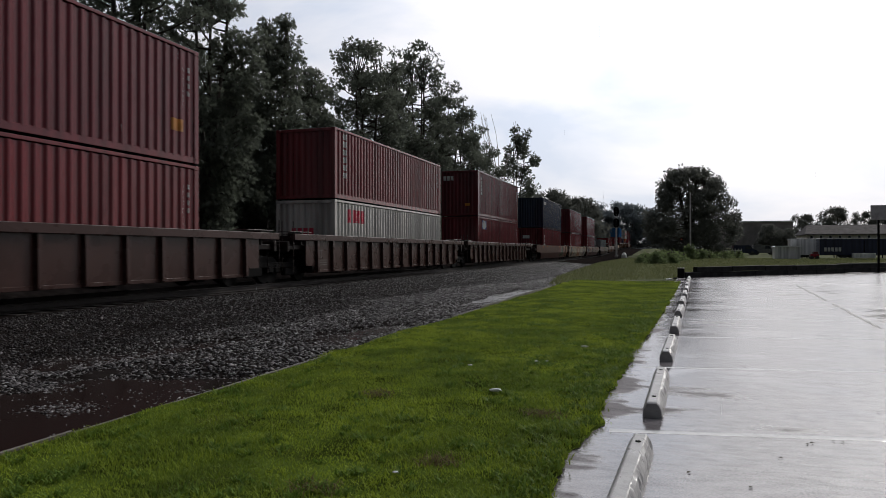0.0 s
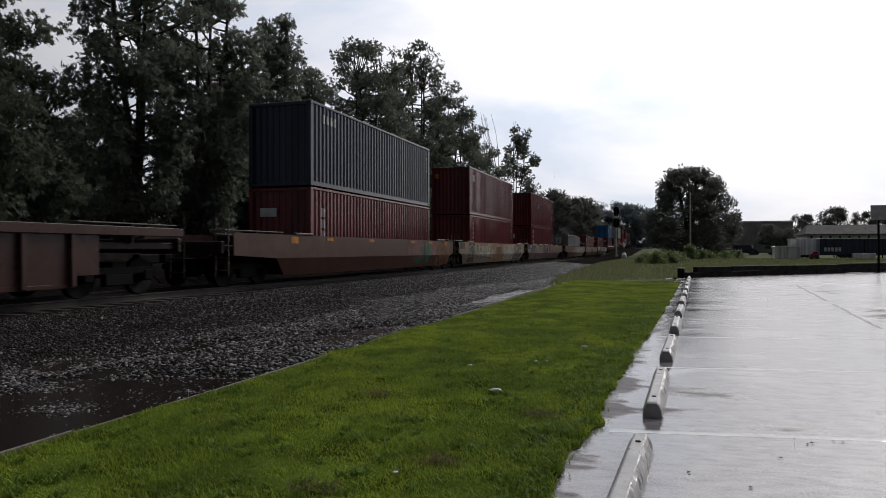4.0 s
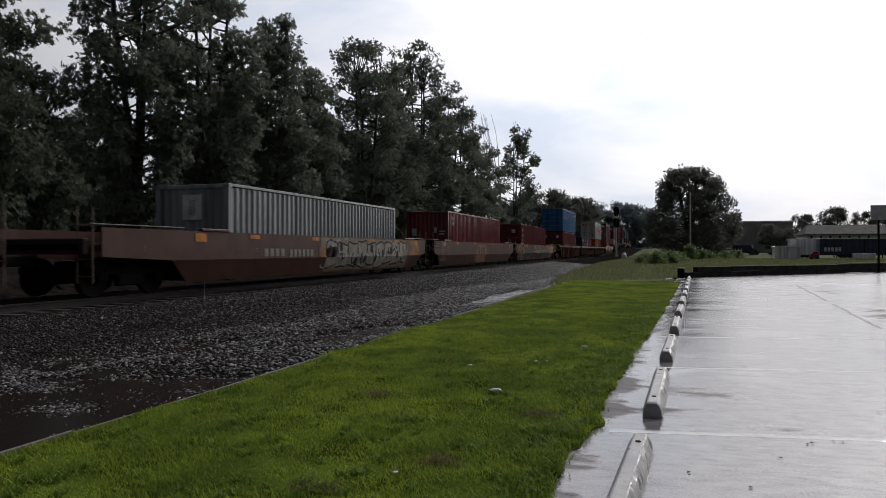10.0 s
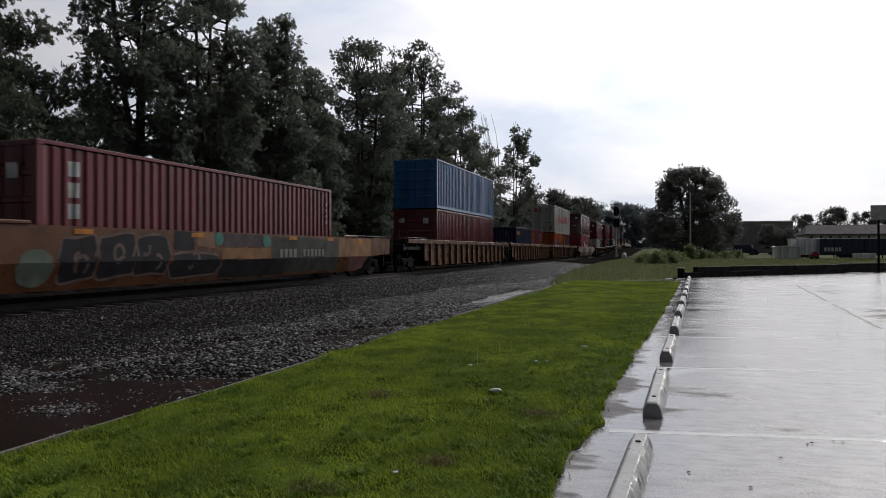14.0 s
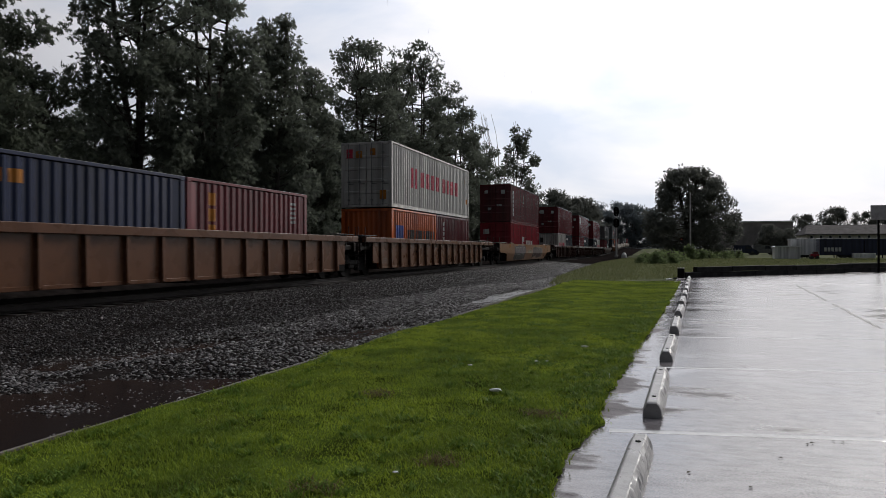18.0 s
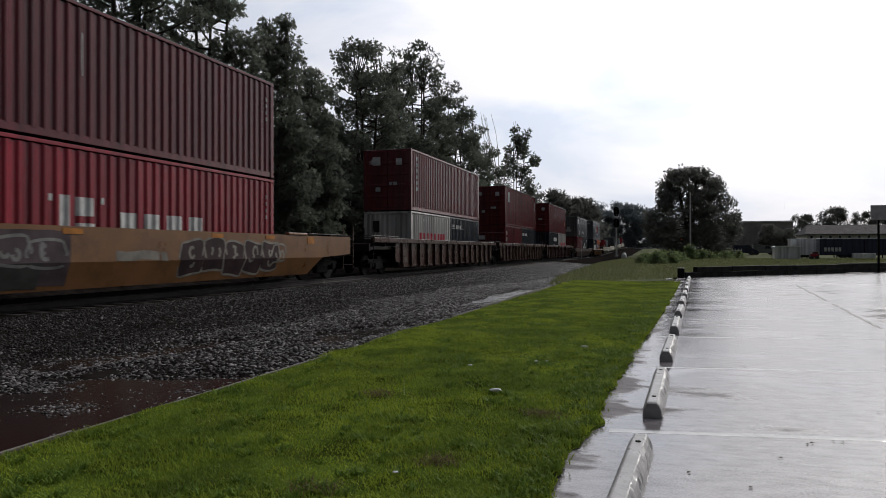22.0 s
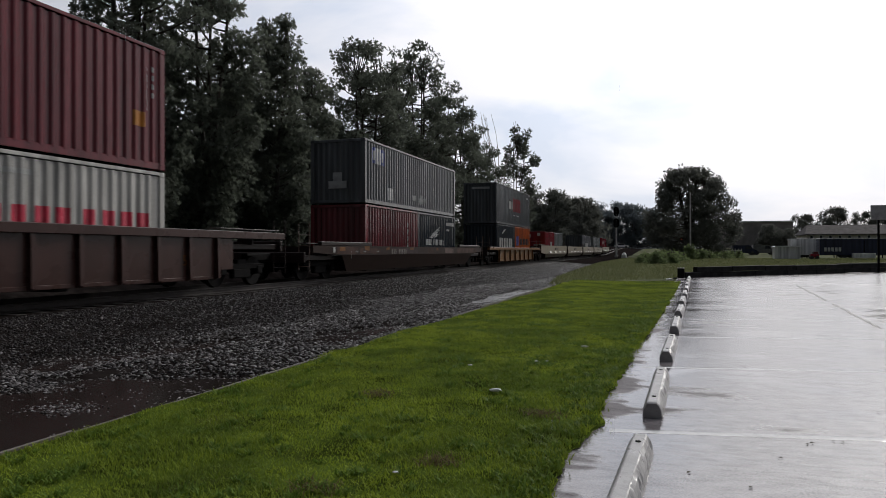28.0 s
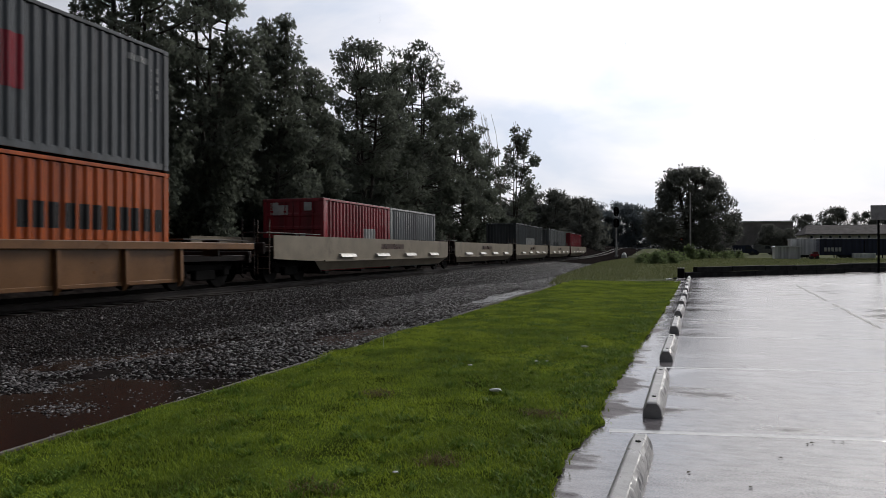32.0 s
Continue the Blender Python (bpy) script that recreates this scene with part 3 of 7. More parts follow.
def stones():
    rng = np.random.default_rng(5)
    corners = np.array([(1, 0, 0), (-1, 0, 0), (0, 1, 0), (0, -1, 0), (0, 0, 1), (0, 0, -1)], float)
    faces = np.array([(0, 2, 4), (2, 1, 4), (1, 3, 4), (3, 0, 4), (2, 0, 5), (1, 2, 5), (3, 1, 5), (0, 3, 5)])
    base = [(corners * rng.uniform(0.75, 1.25, (6, 1)) + rng.uniform(-0.35, 0.35, (6, 3)), faces) for k in range(16)]
    count = 135000
    u = rng.uniform(0, 1, count)
    y = 2.2 + 68 * u ** 1.9
    lo = np.array([track_x(t) + 1.55 for t in y])
    hi = np.array([bed_edge(t) - 0.06 for t in y])
    x = lo + (hi - lo) * rng.uniform(0, 1, count)
    # flat gravel bars just above the water: centre and half lengths along and across
    for cx, cy, cl, cw, n in ((-5.23, 4.89, 0.34, 0.25, 330), (-6.25, 5.50, 0.42, 0.24, 300), (-5.9, 6.25, 0.55, 0.14, 110), (-4.6, 5.9, 0.30, 0.10, 50)):
        u, w = np.clip(rng.normal(0, 0.5, n), -1.4, 1.4) * cl, np.clip(rng.normal(0, 0.5, n), -1.4, 1.4) * cw
        x = np.concatenate([x, cx + 0.9505 * u - 0.3107 * w])
        y = np.concatenate([y, cy + 0.3107 * u + 0.9505 * w])
    Vs, Fs, strip = [], [], []
    for i in range(len(x)):
        d = x[i] - track_x(y[i])
        z = bed_z(x[i], y[i])
        bar = i >= count
        if bar:
            z = max(z, -0.212)
        elif d > 4.0 and z < (-0.212 if y[i] < 13.4 or y[i] > 25.4 else -0.190):
            bare = 0.20 if y[i] < 6.6 else -0.16 if y[i] > 13 else 0.02 if y[i] < 8.4 else -0.14
            if noise.noise((x[i] * 0.9, y[i] * (1.6 if y[i] < 13 else 0.9), 2.6)) < bare and rng.uniform() > (0.02 if y[i] < 6.6 else 0.20 if y[i] < 13 else 0.12):
                continue  # open water: few stones, in patches
            z = max(z, -0.222 if y[i] < 6.6 else -0.213 if y[i] < 13.4 else -0.196)
        b, fc = base[i % 16]
        s = rng.uniform(0.009, 0.024) * (1 + 0.015 * y[i]) * (0.85 if bar else 1.0)
        sc = np.array([1.0, rng.uniform(0.7, 1.25), rng.uniform(0.35, 0.75) if d < 5.6 else rng.uniform(0.18, 0.45)]) * s * (1.0 if d < 5.6 else 1.25)
        a = rng.uniform(0, 6.283)
        ca, sa = math.cos(a), math.sin(a)
        p = b * sc
        ti = rng.uniform(-0.6, 0.6)
        p = np.stack([p[:, 0] * ca - p[:, 1] * sa, p[:, 0] * sa + p[:, 1] * ca, p[:, 2] + ti * p[:, 0]], -1)
        Vs.append(p + (x[i], y[i], z + s * 0.25))
        Fs.append(fc)
        strip.append(bar or d + 0.9 * noise.noise((x[i] * 0.6, y[i] * 0.3, 8.0)) > 5.6 - 0.5 * smooth((y[i] - 8) / 4) + 1.7 * smooth((y[i] - 23) / 9))
    for name, keep, mat, label in (("ballast_stones", False, M_STONE, "loose sooty wet ballast stones on the railway shoulder, darkened for shade"),
                                   ("gravel", True, M_STONE_PALE, "washed wet grey gravel between the railway and the lawn")):
        pick = [i for i in range(len(Vs)) if strip[i] == keep]
        V = np.concatenate([Vs[i] for i in pick])
        F = np.concatenate([Fs[i] + 6 * k for k, i in enumerate(pick)])
        me = bpy.data.meshes.new(name)
        me.vertices.add(len(V))
        me.vertices.foreach_set("co", V.ravel())
        me.loops.add(F.size)
        me.loops.foreach_set("vertex_index", F.ravel().astype(np.int32))
        me.polygons.add(len(F))
        me.polygons.foreach_set("loop_start", (np.arange(len(F)) * 3).astype(np.int32))
        me.update(calc_edges=True)
        tagged(put(name, me, mat), label, "gravel", "", "stuff")


stones()


def water_sheet():
    v, f = [], []
    ys = axis([(-6, 13.4, 40)])
    for y in ys:
        v += [(-8.4, y, 0.0), (BORDER_X - 0.02, y, 0.0)]
    f = [(2 * i, 2 * i + 1, 2 * i + 3, 2 * i + 2) for i in range(len(ys) - 1)]
    ob = put("rain_puddle", mesh_of("rain_puddle", v, f), M_WATER, m=pose(0, 0, -0.205))
    tagged(ob, "shallow muddy brown rain puddle pocked by drops", "puddle", "", "structure")


water_sheet()
gravel_pool = put("gravel_pool", mesh_of("gravel_pool", [(-6.4, 13.45, 0), (BORDER_X + 0.1, 13.45, 0), (BORDER_X + 0.1, 25.5, 0), (-6.4, 25.5, 0)], [(0, 1, 2, 3)]), M_POOL,
                  m=pose(0, 0, -0.186))
tagged(gravel_pool, "rain-pitted silvery pool in the gravel beside the edging", "puddle", "", "structure")


def splashes():
    """Small bubbles thrown up where drops strike the puddle."""
    rng = random.Random(14)
    v, f = [], []
    for _ in range(620):
        y = 2.6 + 6.2 * rng.random() ** 1.3
        x = rng.uniform(-7.6, BORDER_X - 0.1)
        if bed_z(x, y) > -0.215:
            continue
        r, h = rng.uniform(0.006, 0.013), rng.uniform(0.005, 0.014)
        b = len(v)
        v.append((x, y, -0.205 + h))
        for k in range(6):
            a = 1.047 * k
            v.append((x + r * math.cos(a), y + r * math.sin(a), -0.207))
        f += [(b, b + 1 + k, b + 1 + (k + 1) % 6) for k in range(6)]
    ob = put("rain_splashes", mesh_of("rain_splashes", v, f), M_SPLASH)
    tagged(ob, "small pale splashes of raindrops on the puddle", "splashes", "", "stuff")


M_SPLASH = plain("splashing_water", (0.24, 0.23, 0.23), 0.2)
splashes()


def border():
    edge = thing("lawn_edging", "thin weathered grey timber edging between lawn and gravel", "edging", "", "structure")
    rng = random.Random(3)
    y = -30.0
    while y < 23.4:
        ln = min(rng.uniform(1.5, 2.5), 23.5 - y)
        x = BORDER_X + 0.012 * (y / 2.0) + rng.uniform(-0.012, 0.012)
        put("edging_board", box_mesh(0.022, 2.4, 0.14, 0.004), M_TIMBER, edge,
            pose(x, y + ln / 2, -0.036 + 0.048 * smooth((y - 11) / 4) - 0.045 * (6.4 < y < 10.4) + rng.uniform(-0.014, 0.008), rng.uniform(-0.35, 0.35), 0, rng.uniform(-0.7, 0.5)) @ Matrix.Diagonal((1, ln / 2.4 - 0.005, 1, 1)))
        y += ln


border()


# rails and sleepers
def rails():
    prof = [(-0.075, -0.16), (0.075, -0.16), (0.075, -0.145), (0.012, -0.12), (0.012, -0.04), (0.036, -0.03), (0.036, 0.0),
            (-0.036, 0.0), (-0.036, -0.03), (-0.012, -0.04), (-0.012, -0.12), (-0.075, -0.145)]
    line = thing("railway_track", "single railway track of steel rails on timber sleepers", "railway track", "", "structure")
    ys = axis([(-60, 40, 4), (40, 420, 38)])
    for side in (-0.755, 0.755):
        v, f = [], []
        n = len(prof)
        for y in ys:
            v += [(track_x(y) + side + px, y, RAIL_Z + rise(y) + pz) for px, pz in prof]
        for j in range(len(ys) - 1):
            f += [(j * n + i, j * n + (i + 1) % n, (j + 1) * n + (i + 1) % n, (j + 1) * n + i) for i in range(n)]
        put("rail", mesh_of("rail", v, f), M_RAIL, line)
    tie = box_mesh(2.6, 0.23, 0.18, 0.01)
    for k in range(230):
        y = -10 + k * 0.55
        put("sleeper", tie, M_TIMBER_DARK, line, pose(track_x(y), y, RAIL_Z - 0.25 + rise(y)))


M_TIMBER_DARK = material("creosoted_sleeper_timber", (0.02, 0.016, 0.014), 0.75, vary=0.2, scale=4, grain=40, bump=0.4, random_piece=0.2)
rails()


# ======== wheel stops, lines, black wall ========


def wheel_stop_mesh(seed):
    """Cast block with softened top edges; one long side worn ragged."""
    prof = [(-0.074, 0.0), (0.074, 0.0), (0.073, 0.030), (0.070, 0.058), (0.054, 0.094), (0.040, 0.113), (0.030, 0.117), (-0.030, 0.117), (-0.040, 0.113), (-0.071, 0.058)]
    bm = bmesh.new()
    ys = [-0.83, -0.818] + [-0.80 + 1.6 * k / 52 for k in range(53)] + [0.818, 0.83]
    rings = []
    for k, y in enumerate(ys):
        s = (0.90, 0.97)[min(k, len(ys) - 1 - k)] if min(k, len(ys) - 1 - k) < 2 else 1.0
        ring = []
        for i, (x, z) in enumerate(prof):
            chip = 0.0
            if 2 <= i <= 5:
                n = noise.noise((y * 14 + seed, i * 0.9, seed * 3.1)) + 0.6 * noise.noise((y * 37, i * 1.7, seed))
                chip = -0.020 * max(0.0, n) - 0.003
            rough = 0.0025 * noise.noise((y * 25, i * 2.3 + seed, 4.0))
            ring.append(bm.verts.new((x * s + chip + rough, y, z * s + (0.5 * chip + rough if z else 0))))
        rings.append(ring)
    n = len(prof)
    for a, b in zip(rings, rings[1:]):
        for i in range(n):
            bm.faces.new((a[i], a[(i + 1) % n], b[(i + 1) % n], b[i]))
    bm.faces.new(rings[0])
    bm.faces.new(rings[-1][::-1])
    bmesh.ops.recalc_face_normals(bm, faces=bm.faces)
    me = bpy.data.meshes.new("wheel_stop_block")
    bm.to_mesh(me)
    bm.free()
    return me


def wheel_stops():
    pin = bm_mesh("pin", cyls=(((0, 0, -0.01), (0, 0, 0.006), 0.016, 8),))
    rng = random.Random(2)
    y = 6.13 - 2.74 * 2
    for k in range(12):
        yy = y + 2.74 * k + (0.17 if k == 1 else 0)
        x = -0.10 + 0.036 * (yy - 6.13) + rng.uniform(-0.012, 0.012)
        st = thing("wheel_stop", "wet weathered concrete wheel stop on the parking lot", "wheel stop", "wheel stops along the lot edge",
                   m=pose(x, yy, 0.0, 0, 0, -2.1 + rng.uniform(-0.8, 0.8)))
        put("block", wheel_stop_mesh(k), M_CONCRETE, st)
        for py in (-0.62, 0.62):
            put("pin", pin, M_STEEL_DARK, st, pose(0, py, 0.116))
    for k in range(-1, 13):
        yy = 6.13 + 2.74 * (k - 2) + 1.46
        v = []
        for off, z in ((-0.05, 0.0006), (-0.03, 0.003), (0.03, 0.003), (0.05, 0.0006)):
            v += [(-0.35 + 0.036 * (yy - 6), yy + off, z), (5.4, yy + 1.03 + off, z)]
        tagged(put("stall_line", mesh_of("stall_line", v, [(0, 1, 3, 2), (2, 3, 5, 4), (4, 5, 7, 6)], True), M_LINE), "worn white painted stall line on wet asphalt",
               "line marking", "stall lines", "structure")


wheel_stops()


def tar_seams():
    """One thin wandering line of crack sealing across the lot, with smears of tar beside it."""
    rng = random.Random(31)
    v, f = [], []
    n = 56
    for k in range(n + 1):
        t = k / n
        x, y, w = 3.15 + 1.08 * t + 0.05 * noise.noise((t * 14, 0.0, 2.0)), 12.4 + 14.6 * t, 0.018 + 0.022 * rng.random()
        v += [(x - w, y, 0.004), (x + w, y, 0.004)]
        if k and not 20 < k < 25 and rng.random() > 0.08:
            f.append((2 * k - 2, 2 * k - 1, 2 * k + 1, 2 * k))
    for _ in range(34):
        t = rng.choice((rng.uniform(0.05, 0.3), rng.uniform(0.55, 0.95)))
        x, y = 3.3 + 1.08 * t + rng.uniform(0.0, 0.75), 12.4 + 14.6 * t
        c, a, b = len(v), rng.uniform(0.05, 0.22), rng.uniform(0.03, 0.10)
        v += [(x + a * rng.uniform(0.6, 1.1) * math.cos(q * 1.0472), y + b * rng.uniform(0.6, 1.1) * math.sin(q * 1.0472), 0.004) for q in range(6)]
        f.append(tuple(range(c, c + 6)))
    tagged(put("tar_seam", mesh_of("tar_seam", v, f), M_TAR), "thin dark tar seam across the wet asphalt", "line marking", "", "structure")


M_TAR = material("old_crack_sealing_tar", (0.045, 0.044, 0.045), 0.42, spec=0.3, vary=0.2, scale=8, grain=60, bump=0.3)
tar_seams()


def black_wall():
    wall = thing("low_timber_wall", "low wet black timber wall at the far end of the parking lot", "wall", "", "structure")
    a, b = Vector((0.62, 33.0, 0)), Vector((30.0, 64.5, 0))
    d = b - a
    L = d.length
    ang = math.degrees(math.atan2(d.y, d.x))
    n = 18
    rng = random.Random(8)
    for k in range(n):
        for course in range(2):
            c = a + d * ((k + 0.5 + 0.3 * course) / n)
            put("timber", box_mesh(L / n - 0.02, 0.24, 0.235, 0.015), M_BLACKWALL, wall,
                pose(c.x, c.y, 0.118 + 0.24 * course + rng.uniform(-0.01, 0.01) + (0.02 if k > 4 else 0), 0, rng.uniform(-0.25, 0.25), ang))
    post = box_mesh(0.30, 0.30, 0.42, 0.02)
    put("end_post", post, M_BLACKWALL, wall, pose(0.50, 32.6, 0.21))
    for k in range(8):
        c = a + d * (0.27 + 0.73 * (k + 0.5) / 8)
        put("cap_board", box_mesh(L * 0.73 / 8 - 0.02, 0.26, 0.03, 0.004), M_TIMBER, wall, pose(c.x, c.y, 0.512, 0, 0, ang), "pale wet cap board")
    put("post_cap", box_mesh(0.30, 0.30, 0.03, 0.005), M_CONCRETE, wall, pose(0.50, 32.6, 0.435))


black_wall()


# ======== containers ========
WAVE = 0.278
DEPTH = 0.048


def wave_points(length):
    """Break points of the pressed side panel: (along, inset)."""
    n = int((length - 0.5) / WAVE)
    start = -n * WAVE / 2
    out = [(-length / 2 + 0.12, 0.018)]
    for k in range(n):
        y = start + k * WAVE
        out += [(y, DEPTH), (y + 0.072, DEPTH), (y + 0.139, 0.0), (y + 0.211, 0.0)]
    out += [(start + n * WAVE, DEPTH), (length / 2 - 0.12, 0.018)]
    return out


def inset_at(pts, y):
    for (ya, da), (yb, db) in zip(pts, pts[1:]):
        if ya <= y <= yb:
            return da + (db - da) * (y - ya) / max(1e-6, yb - ya)
    return 0.018


def pressed_wall(length, height, half):
    pts = wave_points(length)
    z0, z1 = 0.14, height - 0.10
    v, f = [], []
    for y, d in pts:
        v += [(half - 0.012 - d, y, z0), (half - 0.012 - d, y, z1)]
    k = len(pts)
    for i in range(k - 1):
        f.append((2 * i, 2 * i + 2, 2 * i + 3, 2 * i + 1))
    n = len(v)
    v += [(x - 0.004, y, z) for x, y, z in v]
    f += [tuple(n + q for q in reversed(c)) for c in f]
    return mesh_of("pressed_wall", v, f)


def marking_mesh(length, y0, y1, z0, z1):
    """A painted patch that follows the pressed side wall."""
    pts = wave_points(length)
    ys = [y0] + [y for y, d in pts if y0 < y < y1] + [y1]
    v, f = [], []
    if callable(z0):
        ys = sorted(set(ys + [y0 + (y1 - y0) * k / 14 for k in range(15)]))
    for y in ys:
        x = 1.219 - 0.012 - inset_at(pts, y) + 0.004
        v += [(x, y, z0(y)), (x, y, z1(y))] if callable(z0) else [(x, y, z0), (x, y, z1)]
    f = [(2 * i, 2 * i + 2, 2 * i + 3, 2 * i + 1) for i in range(len(ys) - 1)]
    return mesh_of("marking", v, f)


def end_wall_mesh(height):
    n = 9
    v, f = [], []
    xs = []
    for k in range(n):
        x = -1.10 + 2.2 * k / n
        w = 2.2 / n
        xs += [(x, 0.04), (x + w * 0.3, 0.04), (x + w * 0.5, 0.0), (x + w * 0.8, 0.0)]
    xs.append((1.10, 0.04))
    for x, d in xs:
        v += [(x, d, 0.12), (x, d, height - 0.10)]
    f = [(2 * i, 2 * i + 2, 2 * i + 3, 2 * i + 1) for i in range(len(xs) - 1)]
    return mesh_of("end_wall", v, f)


def door_mesh(height):
    """One pressed leaf: an outline in y, z with four raised cross bands, drawn out along x."""
    pts = [(0.05, 0.14), (0.0, 0.14)]
    for k in range(1, 5):
        z = 0.14 + (height - 0.26) * k / 5
        pts += [(0.0, z - 0.07), (-0.022, z - 0.045), (-0.022, z + 0.045), (0.0, z + 0.07)]
    pts += [(0.0, height - 0.12), (0.05, height - 0.12)]
    n = len(pts)
    v = [(0.015, y, z) for y, z in pts] + [(1.10, y, z) for y, z in pts]
    f = [(i, n + i, n + (i + 1) % n, (i + 1) % n) for i in range(n)]
    f += [tuple(range(n)), tuple(range(2 * n - 1, n - 1, -1))]
    return mesh_of("door", v, f)


def lock_rod_mesh(height):
    return bm_mesh("lock_rod", (-0.05, 0.05, -0.06, 0.0, 0.30, 0.36), (-0.05, 0.05, -0.06, 0.0, 1.1, 1.16),
                   (-0.05, 0.05, -0.06, 0.0, height - 0.5, height - 0.44), (-0.02, 0.26, -0.075, -0.055, 1.02, 1.06),
                   cyls=(((0, -0.045, 0.10), (0, -0.045, height - 0.08), 0.018, 8),))


def container(colour, length=12.192, height=2.896, end="blank", marks=(), label="", end_marks=()):
    """A shipping box standing on z = 0, its length along y. marks: (y0, y1, z0, z1, material)."""
    mat = P[colour]
    key = (round(length, 2), round(height, 2))
    h = thing("shipping_container", label, "shipping container", "containers on the train")
    half = 1.219
    wall = shared(("wall",) + key, lambda: pressed_wall(length, height, half))
    right = put("side_wall", wall, mat, h)
    put("side_wall", wall, mat, h, pose(0, 0, 0, 0, 0, 180))

    def roof_mesh():
        n = int(length / 0.21)
        v, f = [], []
        for k in range(n * 2 + 1):
            y = -length / 2 + 0.06 + (length - 0.12) * k / (n * 2)
            z = height - 0.012 - (0.012 if k % 2 else 0.0)
            v += [(-1.17, y, z), (1.17, y, z)]
        f = [(2 * i, 2 * i + 1, 2 * i + 3, 2 * i + 2) for i in range(n * 2)]
        return mesh_of("roof", v, f)

    put("roof", shared(("roof",) + key, roof_mesh), mat, h)
    put("underframe", shared(("under",) + key, lambda: bm_mesh("underframe", (-1.15, 1.15, -length / 2 + 0.1, length / 2 - 0.1, 0.06, 0.15))), M_STEEL_DARK, h)
    top = shared(("trail", key[0]), lambda: bm_mesh("top_rail", (-0.035, 0.035, -length / 2 + 0.1, length / 2 - 0.1, -0.08, 0.0), bevel=0.008))
    bot = shared(("brail", key[0]), lambda: bm_mesh("bottom_rail", (-0.028, 0.028, -length / 2 + 0.1, length / 2 - 0.1, 0.0, 0.16), bevel=0.006))
    post = shared(("post", key[1]), lambda: bm_mesh("corner_post", (-0.07, 0.07, -0.085, 0.085, 0.11, height - 0.11), bevel=0.012))
    cast = shared(("cast",), lambda: bm_mesh("corner_casting", (-0.085, 0.085, -0.09, 0.09, 0, 0.118), bevel=0.012))
    for sx in (-1, 1):
        put("top_rail", top, mat, h, pose(sx * (half - 0.035), 0, height))
        put("bottom_rail", bot, mat, h, pose(sx * (half - 0.05), 0, 0.015))
        for sy in (-1, 1):
            put("corner_post", post, mat, h, pose(sx * (half - 0.07), sy * (length / 2 - 0.085), 0))
            for z in (0.0, height - 0.118):
                put("corner_casting", cast, mat, h, pose(sx * (half - 0.082), sy * (length / 2 - 0.088), z))
    lock = shared(("lock",), lambda: bm_mesh("twist_lock", (-0.05, 0.05, -0.06, 0.06, -0.062, 0.002), bevel=0.01))
    for sx in (-1, 1):
        for sy in (-1, 1):
            put("twist_lock", lock, M_STEEL_DARK, h, pose(sx * (half - 0.09), sy * (length / 2 - 0.09), 0))
    beam = shared(("beam",), lambda: bm_mesh("end_beam", (-1.07, 1.07, -0.04, 0.04, 0, 0.12), bevel=0.01))
    for sy in (-1, 1):
        put("end_beam", beam, mat, h, pose(0, sy * (length / 2 - 0.06), 0.01))
        put("end_beam", beam, mat, h, pose(0, sy * (length / 2 - 0.06), height - 0.125))
    ew = shared(("end", key[1]), lambda: end_wall_mesh(height))
    put("end_wall", ew, mat, h, pose(0, length / 2 - 0.06, 0, 0, 0, 180))
    if end == "door":
        dm = shared(("door", key[1]), lambda: door_mesh(height))
        rm = shared(("rod", key[1]), lambda: lock_rod_mesh(height))
        for s in (0, 1):
            d = put("door", dm, mat, h, pose(0, -length / 2 + 0.03, 0) if not s else
                    pose(-1.115, -length / 2 + 0.03, 0))
            for rx in (0.27, 0.80):
                put("lock_rod", rm, M_STEEL if colour in ("white",) else mat, d, pose(rx, 0, 0), "steel lock rod with its handle")
    else:
        put("end_wall", ew, mat, h, pose(0, -length / 2 + 0.05, 0))
    for k, (y0, y1, z0, z1, mm) in enumerate(marks):
        put("marking", marking_mesh(length, y0, y1, z0, z1), mm, h, pose(0.0006 * (k % 12), 0, 0), "painted marking")
    for x0, x1, z0, z1, mm in end_marks:
        put("decal", box_mesh(x1 - x0, 0.006, z1 - z0), mm, h, pose((x0 + x1) / 2, -length / 2 - 0.002, (z0 + z1) / 2), "decal")
    return h


def letters(y0, z0, h, widths, mat, gap=0.22):
    """A row of letter-sized plain bars along +y."""
    out = []
    y = y0
    for k, w in enumerate(widths):
        if w > 0:
            inset = 0.14 * w * h
            out.append((y + inset, y + w * h - inset, z0, z0 + h, mat))
        y += abs(w) * h + gap * h
    return out


def word(y0, y1, z0, z1, n, mat, share=0.66):
    """n upright plain bars spread evenly from y0 to y1."""
    step = (y1 - y0) / (n - 1 + share) if n > 1 else (y1 - y0) / share
    return [(y0 + step * k, y0 + step * (k + share), z0, z1, mat) for k in range(n)]


def stack(y0, y1, z0, z1, n, mat, share=0.72):
    """n plain bars one under another from z1 down to z0."""
    step = (z1 - z0) / (n - 1 + share)
    return [(y0, y1, z1 - step * (n - 1 - k) - share * step, z1 - step * (n - 1 - k), mat) for k in range(n)]


def feather(y0, y1, z0, z1, thick, bend, mat):
    """A curved stripe that rises from (y0, z0) to (y1, z1) and thins out at both ends."""
    def mid(y):
        return z0 + (z1 - z0) * max(0.0, (y - y0) / (y1 - y0)) ** bend

    def wide(y):
        t = (y - y0) / (y1 - y0)
        return thick * (0.15 + 0.85 * math.sin(math.pi * min(1.0, max(0.0, t)) ** 0.8))

    return (y0, y1, lambda y: mid(y) - wide(y) / 2, lambda y: mid(y) + wide(y) / 2, mat)


